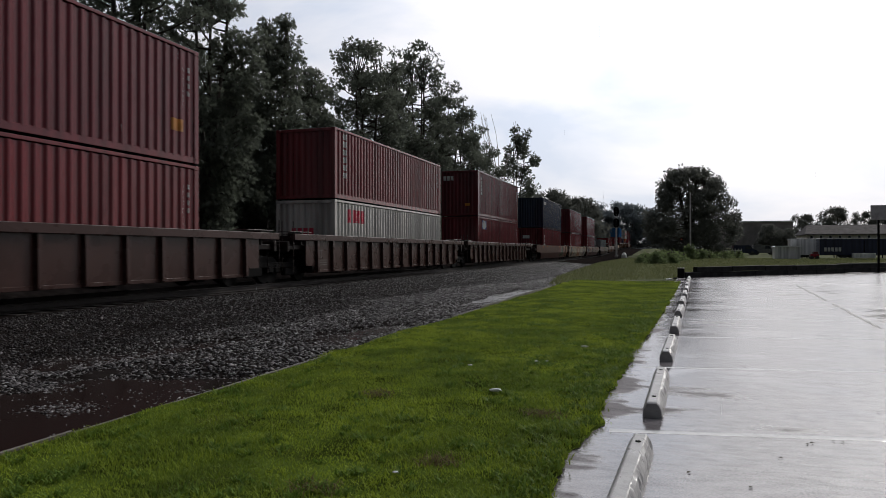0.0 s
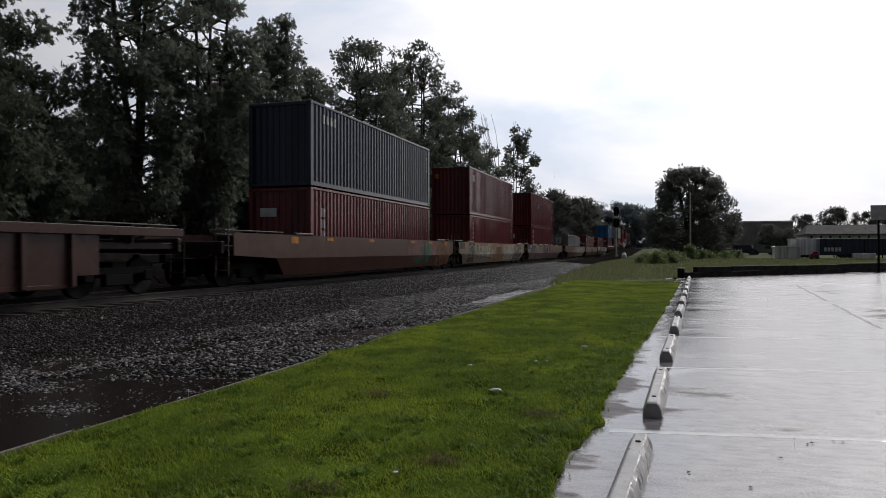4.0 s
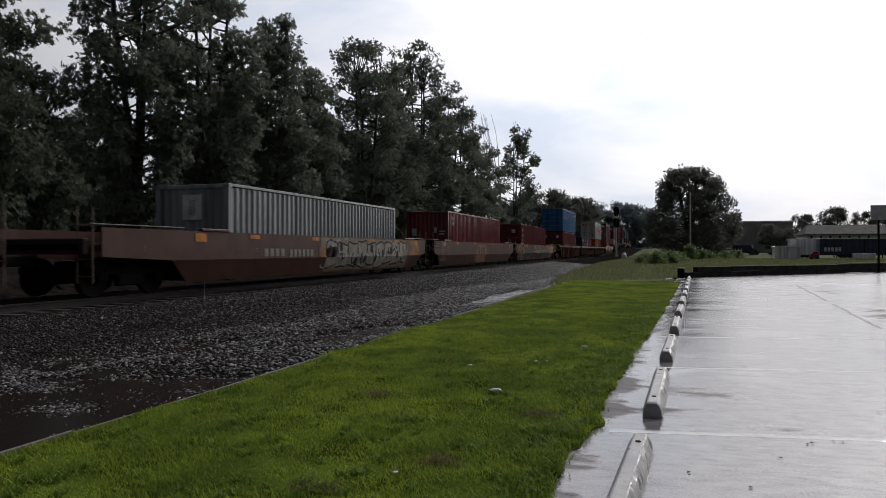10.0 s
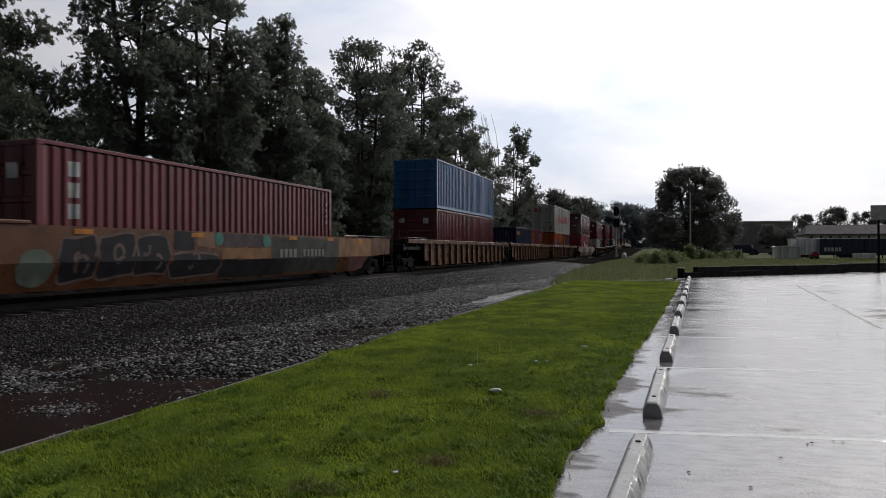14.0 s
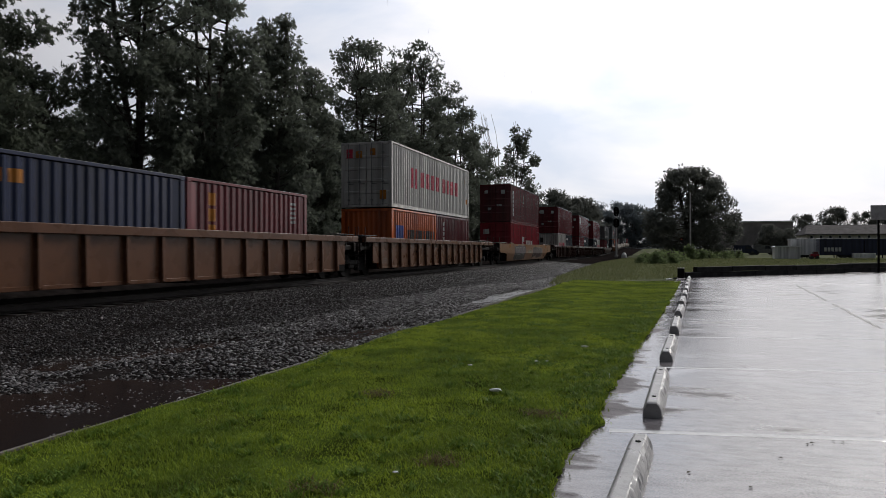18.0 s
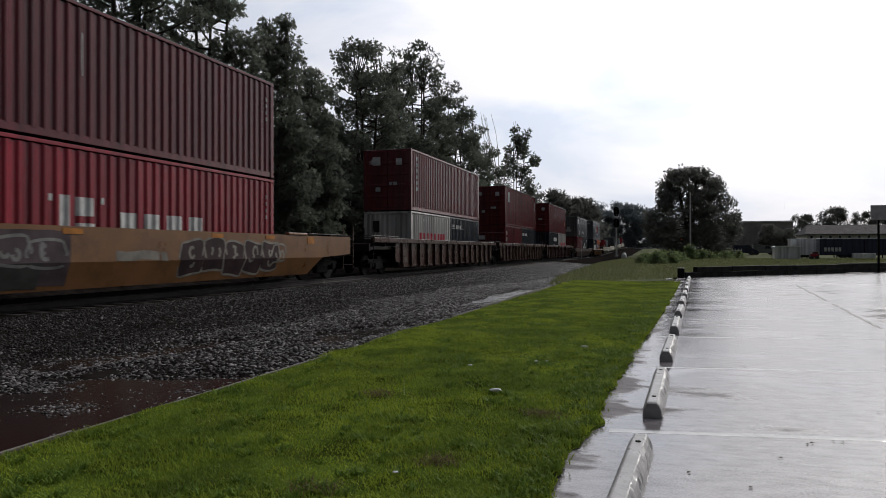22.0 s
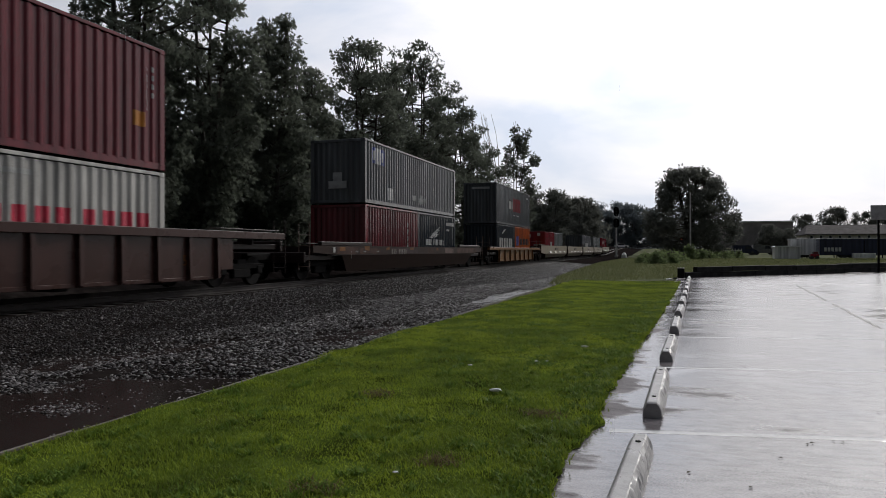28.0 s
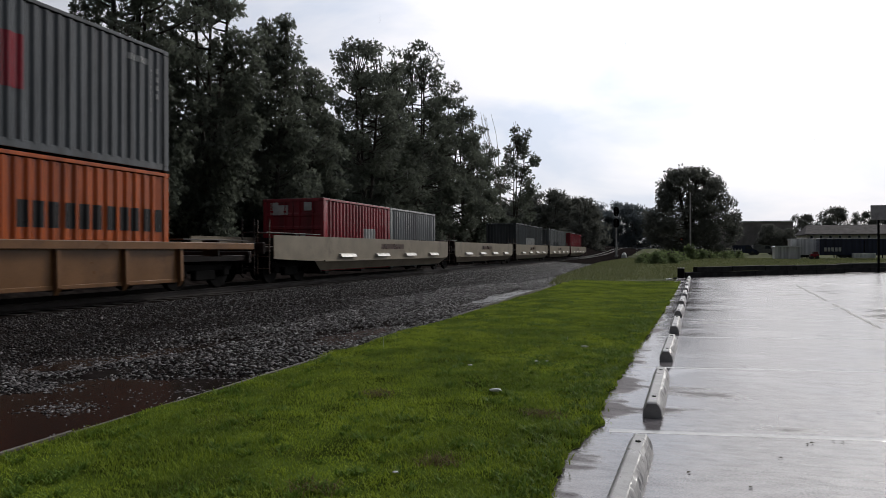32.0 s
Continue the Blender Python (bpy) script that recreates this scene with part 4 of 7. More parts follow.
def squares(y0, z0, size):
    """Three touching squares, blue, white, blue, each with an upright bar of the other colour."""
    out = []
    for k, (field, bar) in enumerate(((M_BLUEMARK, M_WHITE), (M_WHITE, M_BLUEMARK), (M_BLUEMARK, M_WHITE))):
        a, s = y0 + k * size, size
        out += [(a, a + 0.34 * s, z0, z0 + 1.5 * s, field), (a + 0.66 * s, a + s, z0, z0 + 1.5 * s, field),
                (a + 0.34 * s, a + 0.66 * s, z0 + 0.3 * s, z0 + 1.2 * s, bar), (a + 0.34 * s, a + 0.66 * s, z0, z0 + 0.3 * s, field),
                (a + 0.34 * s, a + 0.66 * s, z0 + 1.2 * s, z0 + 1.5 * s, field)]
    return out


def column(y0, z1, h, n, mat, w=0.8):
    """Letters set one under another."""
    return [(y0, y0 + w * h, z1 - (k + 1) * h * 1.3, z1 - (k + 1) * h * 1.3 + h, mat) for k in range(n)]


def codes(length, height, mat=None):
    """Small white code lines near the far top corner and a yellow decal."""
    e = length / 2
    mat = mat or M_GREYMARK
    return [(e - 0.60, e - 0.555, height - 0.5 - 0.13 * (k + 1), height - 0.53 - 0.13 * k, mat) for k in range(8)] + [(e - 0.42, e - 0.38, height - 0.62 - 0.2 * k, height - 0.5 - 0.2 * k, mat) for k in range(4)]


# ======== railcars ========
def wheel_mesh():
    bm = bmesh.new()
    bmesh.ops.create_cone(bm, cap_ends=True, segments=20, radius1=0.44, radius2=0.42, depth=0.12, matrix=Matrix.Rotation(radians(90), 4, "Y"))
    bmesh.ops.create_cone(bm, cap_ends=True, segments=14, radius1=0.16, radius2=0.13, depth=0.22, matrix=Matrix.Rotation(radians(90), 4, "Y"))
    me = bpy.data.meshes.new("wheel")
    bm.to_mesh(me)
    bm.free()
    return me


def truck_frame_mesh():
    bm = bmesh.new()
    for sx in (-1, 1):
        add_box(bm, sx * 0.98 - 0.08, sx * 0.98 + 0.08, -1.15, 1.15, 0.50, 0.66, bevel=0.02)
        add_box(bm, sx * 0.98 - 0.09, sx * 0.98 + 0.09, -0.42, 0.42, 0.24, 0.52, bevel=0.03)
        for sy in (-1, 1):
            add_box(bm, sx * 0.98 - 0.11, sx * 0.98 + 0.11, sy * 0.88 - 0.14, sy * 0.88 + 0.14, 0.34, 0.60, bevel=0.03)
    add_box(bm, -1.05, 1.05, -0.22, 0.22, 0.52, 0.78, bevel=0.02)
    for sy in (-0.88, 0.88):
        add_cyl(bm, (-0.9, sy, 0.44), (0.9, sy, 0.44), 0.08, 8)
    me = bpy.data.meshes.new("truck_frame")
    bm.to_mesh(me)
    bm.free()
    return me


def add_truck(car, y):
    tr = put("truck", shared("truck", truck_frame_mesh), M_STEEL_DARK, car, pose(0, y, 0), "grimy cast steel truck")
    for sx in (-0.76, 0.76):
        for sy in (-0.88, 0.88):
            put("wheel", shared("wheel", wheel_mesh), M_RAIL_DARK, tr, pose(sx, sy, 0.44))


M_RAIL_DARK = material("brown_wheel_steel", (0.008, 0.007, 0.0065), 0.7, 0.0, spec=0.1, vary=0.2)


def ladder_mesh():
    c = [((-0.2, 0, 0.35), (-0.2, 0, 1.95), 0.016, 6), ((0.2, 0, 0.35), (0.2, 0, 1.95), 0.016, 6)]
    c += [((-0.2, 0, z), (0.2, 0, z), 0.013, 6) for z in (0.5, 0.85, 1.2, 1.55)]
    return bm_mesh("ladder", cyls=c)


M_STEEL_WORN = material("dull_grating_steel", (0.085, 0.075, 0.068), 0.4, 0.2, vary=0.2)
M_LADDER = material("rusty_ladder_steel", (0.10, 0.062, 0.045), 0.5, 0.1, vary=0.2)


def end_gear(car, mat, sgn, well, reach, top, outer, rusty=False):
    """What stands over a truck: deck, end sill, bulkhead, rail pipe, ladder, coupler."""
    y0, y1 = sorted((sgn * (well - 0.05), sgn * reach))
    put("end_deck", box_mesh(2.5, round(y1 - y0, 3), 0.16, 0.015), mat, car, pose(0, (y0 + y1) / 2, top - 0.42))
    put("bulkhead", box_mesh(2.6, 0.06, top - 0.3), mat, car, pose(0, sgn * (well - 0.02), (top + 0.3) / 2 - 0.02))
    put("end_sill", box_mesh(2.7, 0.14, 0.34, 0.02), mat, car, pose(0, sgn * (reach - 0.07), top - 0.40))
    put("walkway", box_mesh(0.46, round(y1 - y0 - 0.35, 3), 0.025, 0.004), M_STEEL_WORN, car, pose(1.12, (y0 + y1) / 2, top + 0.075), "galvanised grating walkway")
    put("walkway_bracket", box_mesh(0.5, 0.06, 0.42), mat, car, pose(1.12, (y0 + y1) / 2, top - 0.15))
    put("ladder", shared("ladder", ladder_mesh), M_LADDER if rusty else mat, car, pose(1.30, sgn * (reach - 0.10), 0), "rusty steel ladder")
    put("brake_hose", shared("hose", lambda: bm_mesh("brake_hose", cyls=(((0, 0, 0.35), (0.05, 0.25, 0.12), 0.025, 6), ((0, 0, 0.35), (0, 0, 0.62), 0.025, 6)))),
        M_STEEL_DARK, car, pose(0.45, sgn * reach, 0.1))
    cl = 0.75 if outer else 0.35
    put("coupler" if outer else "drawbar", box_mesh(0.24, cl, 0.24, 0.03), M_STEEL_DARK, car, pose(0, sgn * (reach + cl / 2 - 0.05), 0.82))


def text_mesh(words, size):
    cu = bpy.data.curves.new("lettering", "FONT")
    cu.body, cu.size, cu.extrude = words, size, 0.002
    ob = bpy.data.objects.new("lettering", cu)
    me = bpy.data.meshes.new_from_object(ob)
    bpy.data.objects.remove(ob)
    return me


def ribbed_car(colour, near, far, label, top=1.56, well=7.95, ribs=15, low=0.28, chord=0.20, scallop=False, plate=True, end_colour=None):
    mat = P[colour]
    car = thing("well_car", label, "railcar", "cars of the freight train")
    side = shared(("side", well, top, low), lambda: bm_mesh("side_plate", (-0.012, 0.012, -well, well, low + 0.02, top - chord)))
    rib_h = top - chord - low
    rib = shared(("rib", rib_h, scallop), lambda: extrude_profile("rib", [(0, 0), (0.02, -0.10) if scallop else (0.02, 0), (0.12, 0.04), (0.10, rib_h), (0, rib_h)], -0.05, 0.05))
    edge = shared(("chord", near, far, chord), lambda: bm_mesh("top_chord", (-0.09, 0.09, -near + 0.15, far - 0.15, -chord, 0), bevel=0.012))
    sill = shared(("sill", well), lambda: bm_mesh("bottom_sill", (-0.05, 0.05, -well, well, 0, 0.09), bevel=0.01))
    for sx in (-1, 1):
        put("side_plate", side, mat, car, pose(sx * 1.38, 0, 0))
        put("top_chord", edge, mat, car, pose(sx * 1.44, 0, top))
        put("bottom_sill", sill, mat, car, pose(sx * 1.36, 0, low))
        for k in range(ribs):
            y = -well + 0.12 + (2 * well - 0.24) * k / (ribs - 1)
            put("rib", rib, mat, car, pose(sx * 1.39, y, low, 0, 0, 0 if sx > 0 else 180))
    for y in (-6, -3, 0, 3, 6):
        if abs(y) < well:
            put("cross_member", box_mesh(2.7, 0.3, 0.10, 0.01), M_STEEL_DARK, car, pose(0, y, 0.27))
    for sgn, reach in ((-1, near), (1, far)):
        # End gear is painted near-black for the shade over the trucks.
        end_gear(car, P[end_colour or "car_dark"], sgn, well, reach, top, reach > 10)
        add_truck(car, sgn * (7.7 if well < 7 else 9.5 if reach > 10 else 8.85))
        if well > 7:
            put("end_panel", box_mesh(0.03, 0.6, top - chord - 0.52, 0.008), mat, car, pose(1.40, sgn * (well + 0.30), (top - chord + 0.52) / 2))
    if plate:
        put("stencil", shared("txt125T", lambda: text_mesh("125T", 0.40)), M_STENCIL, car, pose(1.396, -well - 0.24, 0.78, 90, 0, 90), "faded stencilled capacity number")
        for k in range(3):
            put("stencil_line", box_mesh(0.006, 0.55, 0.03), M_STENCIL, car, pose(1.396, -well + 0.66, 0.70 - 0.08 * k))
    return car


def slab_side_mesh(well, near, far, top, low, knee):
    """Smooth side sheet: upright band above, lower band folded under, sloping up at both ends."""
    xo, xi = 1.50, 1.30
    n_t, f_t = -(near - 0.35), far - 0.35
    rows = [[(xo, n_t, top), (xo, f_t, top)], [(xo, n_t, knee + 0.1), (xo, f_t, knee + 0.1)],
            [(xo, -well - 0.75, knee), (xo, well + 0.75, knee)], [(xi, -well, low), (xi, well, low)]]
    v, f = [], []
    for a, b in rows:
        for k in range(5):
            t = k / 4
            v.append(tuple(a[i] + (b[i] - a[i]) * t for i in range(3)))
    for r in range(3):
        for k in range(4):
            i = r * 5 + k
            f.append((i, i + 5, i + 6, i + 1))
    m = len(v)
    v += [(x - 0.03, y, z) for x, y, z in v]
    f += [tuple(m + q for q in reversed(c)) for c in f]
    ring = [0, 1, 2, 3, 4, 9, 14, 19, 18, 17, 16, 15, 10, 5]
    f += [(ring[i], ring[(i + 1) % 14], m + ring[(i + 1) % 14], m + ring[i]) for i in range(14)]
    return mesh_of("side_sheet", v, f)


def slab_car(colour, near, far, label, top=1.52, well=7.95, low=0.25, knee=0.80, caps=6, ledges=False, truck_y=0.0, trucks=(True, True), decals=True):
    mat = P[colour]
    car = thing("well_car", label, "railcar", "cars of the freight train")
    sheet = shared(("slab", well, near, far, top, low), lambda: slab_side_mesh(well, near, far, top, low, knee))
    put("side_sheet", sheet, mat, car)
    put("side_sheet", sheet, mat, car, pose(0, 0, 0, 0, 0, 180) if near == far else Matrix.Diagonal((-1, 1, 1, 1)))
    for sx in (-1, 1):
        for k in range(caps):
            y = -6.0 + 3.1 * k if caps == 5 else -well + 0.9 + (2 * well - 1.8) * k / max(1, caps - 1)
            # The five-cap car's caps carry wet sky sheen in a paler paint.
            put("guide_cap", box_mesh(0.14, 1.8 if caps == 5 else 1.15, 0.08, 0.02), P["car_grey"] if caps == 5 else mat, car, pose(sx * 1.47, y, top + 0.035))
        if ledges:
            for k in range(4):
                y = -well + 1.6 + (2 * well - 3.2) * k / 3
                put("ledge", shared("ledge", lambda: extrude_profile("ledge", [(0, 0), (0.16, 0.0), (0.10, 0.10), (0, 0.13)], -0.62, 0.62)),
                    M_WHITE_LEDGE, car, pose(sx * 1.49, y, knee + 0.12, 0, 0, 0 if sx > 0 else 180), "pale cast ledge")
            put("flange", box_mesh(0.10, 2 * well + 0.3, 0.05), mat, car, pose(sx * 1.51, 0, knee))
    for y in (-6, -3, 0, 3, 6):
        if abs(y) < well:
            put("cross_member", box_mesh(2.6, 0.3, 0.10, 0.01), M_STEEL_DARK, car, pose(0, y, 0.27))
    for k, (sgn, reach) in enumerate(((-1, near), (1, far))):
        # Near-black end paint deepens the shade between cars.
        end_gear(car, P["car_dark"], sgn, well, reach, top, reach > 10, True)
        if trucks[k]:
            add_truck(car, sgn * (truck_y or (9.5 if reach > 10 else 8.85)))
    for y in (-7.65, 7.88) if decals else ():
        put("reflector", box_mesh(0.008, 0.44, 0.21), M_YELLOW, car, pose(1.512, y, top - 0.16), "orange reflective decal")
    for y in (-5.25, -1.7, 2.92, 5.44) if decals else ():
        put("reflector", box_mesh(0.008, 0.48, 0.11), M_YELLOW, car, pose(1.512, y, top - 0.10), "orange reflective decal")
    return car


M_WHITE_LEDGE = plain("pale_cast_ledge", (0.62, 0.60, 0.54))


def scribble(car, seed, y0, y1, z0, z1, mats, n, thick=0.045):
    """Spray-paint strokes: bent tubes flattened on the side sheet, one mesh a colour."""
    rng = random.Random(seed)
    for mi, mat in enumerate(mats):
        step = (y1 - y0) / max(1, n)
        for s in range(n):
            v, f = [], []
            cy, cz = y0 + step * (s + 0.5) + rng.uniform(-0.2, 0.2) * step, (z0 + z1) / 2 + rng.uniform(-0.1, 0.1)
            hh, ww = (z1 - z0) * rng.uniform(0.32, 0.5), step * rng.uniform(0.35, 0.62)
            a0, turn = rng.uniform(0, 6.28), rng.choice((-1, 1)) * rng.uniform(3.2, 6.6)
            k1, k2 = rng.uniform(0.7, 1.5), rng.uniform(0, 6)
            for q in range(19):
                t = q / 18
                a = a0 + turn * t
                r = 1.0 - 0.25 * math.sin(k1 * a * 2 + k2)
                y, z = cy + ww * r * math.cos(a), cz + hh * r * math.sin(a) + 0.12 * (t - 0.5)
                z = min(z1, max(z0, z))
                w = thick * (0.6 + 0.6 * math.sin(3.14 * t))
                nx, nz = math.cos(a), math.sin(a)
                lift = 1.508 + 0.001 * mi
                fold = [min(0.0, zz - 0.80) * 0.36 for zz in (z - nz * w, z + nz * w)]
                v += [(lift + fold[0], y - nx * w, z - nz * w), (lift + fold[1], y + nx * w, z + nz * w)]
                if q:
                    f.append((2 * q - 2, 2 * q - 1, 2 * q + 1, 2 * q))
            put("graffiti_stroke", mesh_of("graffiti_stroke", v, f), mat, car, None, "sprayed graffiti stroke")


def fold_x(z, knee):
    return 1.506 if z >= knee else 1.506 - (knee - z) * 0.2 / (knee - 0.25)


def throw_up(car, seed, y0, y1, z0, z1, fill, line, n, knee=0.80):
    """Fat sprayed letters: rounded filled shapes with an outline and small inner strokes, lying on the folded side."""
    rng = random.Random(seed)
    step = (y1 - y0) / n
    for s in range(n):
        a, b = y0 + step * (s - 0.08), y0 + step * (s + 1.08)
        top0, bot0 = z1 - rng.uniform(0, 0.16), z0 + rng.uniform(0, 0.16)
        lift = 0.001 * (s % 3)
        v, f, rim_t, rim_b = [], [], [], []
        cols = 11
        for k in range(cols):
            t = k / (cols - 1)
            y = a + (b - a) * t
            r = max(0.0, 1 - abs(2 * t - 1) ** 9)
            mid = (top0 + bot0) / 2
            zt = mid + (top0 - mid) * r ** 0.5 * (0.9 + 0.1 * math.sin(5 * t + seed + s))
            zb = mid - (mid - bot0) * r ** 0.5 * (0.9 + 0.1 * math.cos(4 * t + s))
            zk = min(zt, max(zb, knee))
            v += [(fold_x(zz, knee) + lift, y, zz) for zz in (zb, zk, zt)]
            rim_t.append((y, zt))
            rim_b.append((y, zb))
        for k in range(cols - 1):
            f += [(3 * k, 3 * k + 3, 3 * k + 4, 3 * k + 1), (3 * k + 1, 3 * k + 4, 3 * k + 5, 3 * k + 2)]
        if fill is not None:
            put("graffiti_letter", mesh_of("graffiti_letter", v, f), fill, car, None, "sprayed fat graffiti letter")
        loop = rim_t + rim_b[::-1] + rim_t[:1]
        strokes = [loop]
        for _ in range(2):
            cy, cz, rr = a + (b - a) * rng.uniform(0.3, 0.7), bot0 + (top0 - bot0) * rng.uniform(0.3, 0.75), rng.uniform(0.05, 0.13)
            a0 = rng.uniform(0, 6.28)
            strokes.append([(cy + rr * 1.2 * math.cos(a0 + 0.55 * q), cz + rr * 1.6 * math.sin(a0 + 0.55 * q)) for q in range(rng.randint(5, 10))])
        for i, pts in enumerate(strokes):
            v, f = [], []
            w = 0.030 if i == 0 else 0.040
            for q, (y, z) in enumerate(pts):
                ya, za = pts[max(0, q - 1)]
                yb, zb = pts[min(len(pts) - 1, q + 1)]
                dy, dz = yb - ya, zb - za
                ln = math.hypot(dy, dz) or 1.0
                ny, nz = -dz / ln * w, dy / ln * w
                v += [(fold_x(z - nz, knee) + lift + 0.002, y - ny, z - nz), (fold_x(z + nz, knee) + lift + 0.002, y + ny, z + nz)]
                if q:
                    f.append((2 * q - 2, 2 * q - 1, 2 * q + 1, 2 * q))
            put("graffiti_stroke", mesh_of("graffiti_stroke", v, f), line, car, None, "sprayed graffiti outline")


def faded(car, seed, y0, y1, z0, z1, mat, lift=0.0, knee=0.80, slant=0.0):
    """A worn block of overpaint with an uneven outline that follows the fold of the side."""
    cols = max(4, int((y1 - y0) / 0.22))
    v, f = [], []
    for k in range(cols + 1):
        t = k / cols
        wob = [0.05 * noise.noise((seed * 1.7, t * (y1 - y0) * 1.8, 3.0 * e)) for e in (0, 1)]
        zb, zt = z0 + wob[0], min(1.51, z1 + wob[1])
        zk = min(zt, max(zb, knee))
        for z in (zb, zk, zt):
            v.append((fold_x(z, knee) - 0.002 + lift, y0 + (y1 - y0) * t + slant * (z - z0) + (0.04 * noise.noise((seed, z * 6.0, t)) if k in (0, cols) else 0), z))
    for k in range(cols):
        a = 3 * k
        f += [(a, a + 3, a + 4, a + 1), (a + 1, a + 4, a + 5, a + 2)]
    put("faded_paint", mesh_of("faded_paint", v, f), mat, car, None, "worn block of overpaint")


def sprayed_disc(car, y, z, ry, rz, mat, lift=0.002, knee=0.80):
    """A filled round spot on the folded side."""
    v, f = [], []
    n = 10
    for k in range(n + 1):
        t = -1 + 2 * k / n
        h = rz * math.sqrt(max(0.0, 1 - t * t)) + 0.004
        zb, zt = z - h, z + h
        zk = min(zt, max(zb, knee))
        v += [(fold_x(q, knee) + lift, y + ry * t, q) for q in (zb, zk, zt)]
    for k in range(n):
        a = 3 * k
        f += [(a, a + 3, a + 4, a + 1), (a + 1, a + 4, a + 5, a + 2)]
    put("sprayed_disc", mesh_of("sprayed_disc", v, f), mat, car, None, "sprayed round spot")


def end_plate(car, words=False):
    """The grey weight panel at one end of the side."""
    patch(car, -9.10, -8.12, 1.12, 1.50, M_GRAFFITI[7], 1.504, "weight_panel")
    if words:
        put("stencil", shared("txt125small", lambda: text_mesh("125 T", 0.27)), M_GRAFFITI[10], car, pose(1.509, -8.98, 1.21, 90, 0, 90), "pale stencilled weight number")
    for z in (1.14, 1.48):
        patch(car, -9.10, -8.12, z - 0.02, z + 0.02, P["car_dark"], 1.507, "panel_border")


def patch(car, y0, y1, z0, z1, mat, x=1.504, name="paint_patch"):
    put(name, box_mesh(0.006, round(y1 - y0, 3), round(z1 - z0, 3)), mat, car, pose(x, (y0 + y1) / 2, (z0 + z1) / 2))


def length_mark(car, y=-8.05):
    """The orange plate with the stencilled car length near one end."""
    faded(car, 5, y, y + 0.74, 0.46, 1.03, M_PLATE, 0.001)
    put("stencil", shared("txt53", lambda: text_mesh("53", 0.56)), M_BLACKMARK, car, pose(1.500, y + 0.07, 0.58, 96, 0, 90), "dark stencilled length number")


M_MAROON = spray("maroon_emblem_paint", (0.060, 0.016, 0.016))
M_PLATE = spray("faded_orange_plate", (0.235, 0.125, 0.062))


def number_bars(car, y0, z0, z1, n, mat, x=1.507, width=0.09, gap=0.14, space=None):
    for k in range(n):
        if k != space:
            patch(car, y0 + k * (width + gap), y0 + k * (width + gap) + width, z0, z1, mat, x, "number_bar")


# ======== the train ========
FLOOR = 0.30
H9, H8 = 2.896, 2.591
L40, L20 = 12.192, 6.058
V0, ACC = 11.382, 0.00194
TRAIN = []


def travel(t):
    return V0 * t + 0.5 * ACC * t * t


def train_rows(centre, z):
    rows = []
    for k in range(17):
        t = 2.0 * k
        y = centre - travel(t)
        slope = (track_x(y + 1) - track_x(y - 1)) / 2
        rows.append((t, pose(track_x(y), y, RAIL_Z + rise(y) + z, 0, 0, -math.degrees(math.atan(slope)))))
    return rows


def couple(s0, car, boxes, half=6.096):
    """Put a car and its load on the track; s0: where its box's near end stands at the start."""
    c = s0 + half
    TRAIN.append((car, c, 0.0))
    for box, dy, z in boxes:
        TRAIN.append((box, c + dy, z))


def forty(colour, height=H9, end="blank", marks=(), what="", end_marks=()):
    return container(colour, L40, height, end, list(marks) + codes(L40, height), what, end_marks)


def twenty(colour, height=H8, end="blank", marks=(), what="", end_marks=()):
    return container(colour, L20, height, end, marks, what, end_marks)


def pair20(near, far):
    return [(near, -(L40 / 2 - L20 / 2), FLOOR), (far, L40 / 2 - L20 / 2, FLOOR)]


IN, OUT = 9.6, 11.2
W40 = L40 / 2


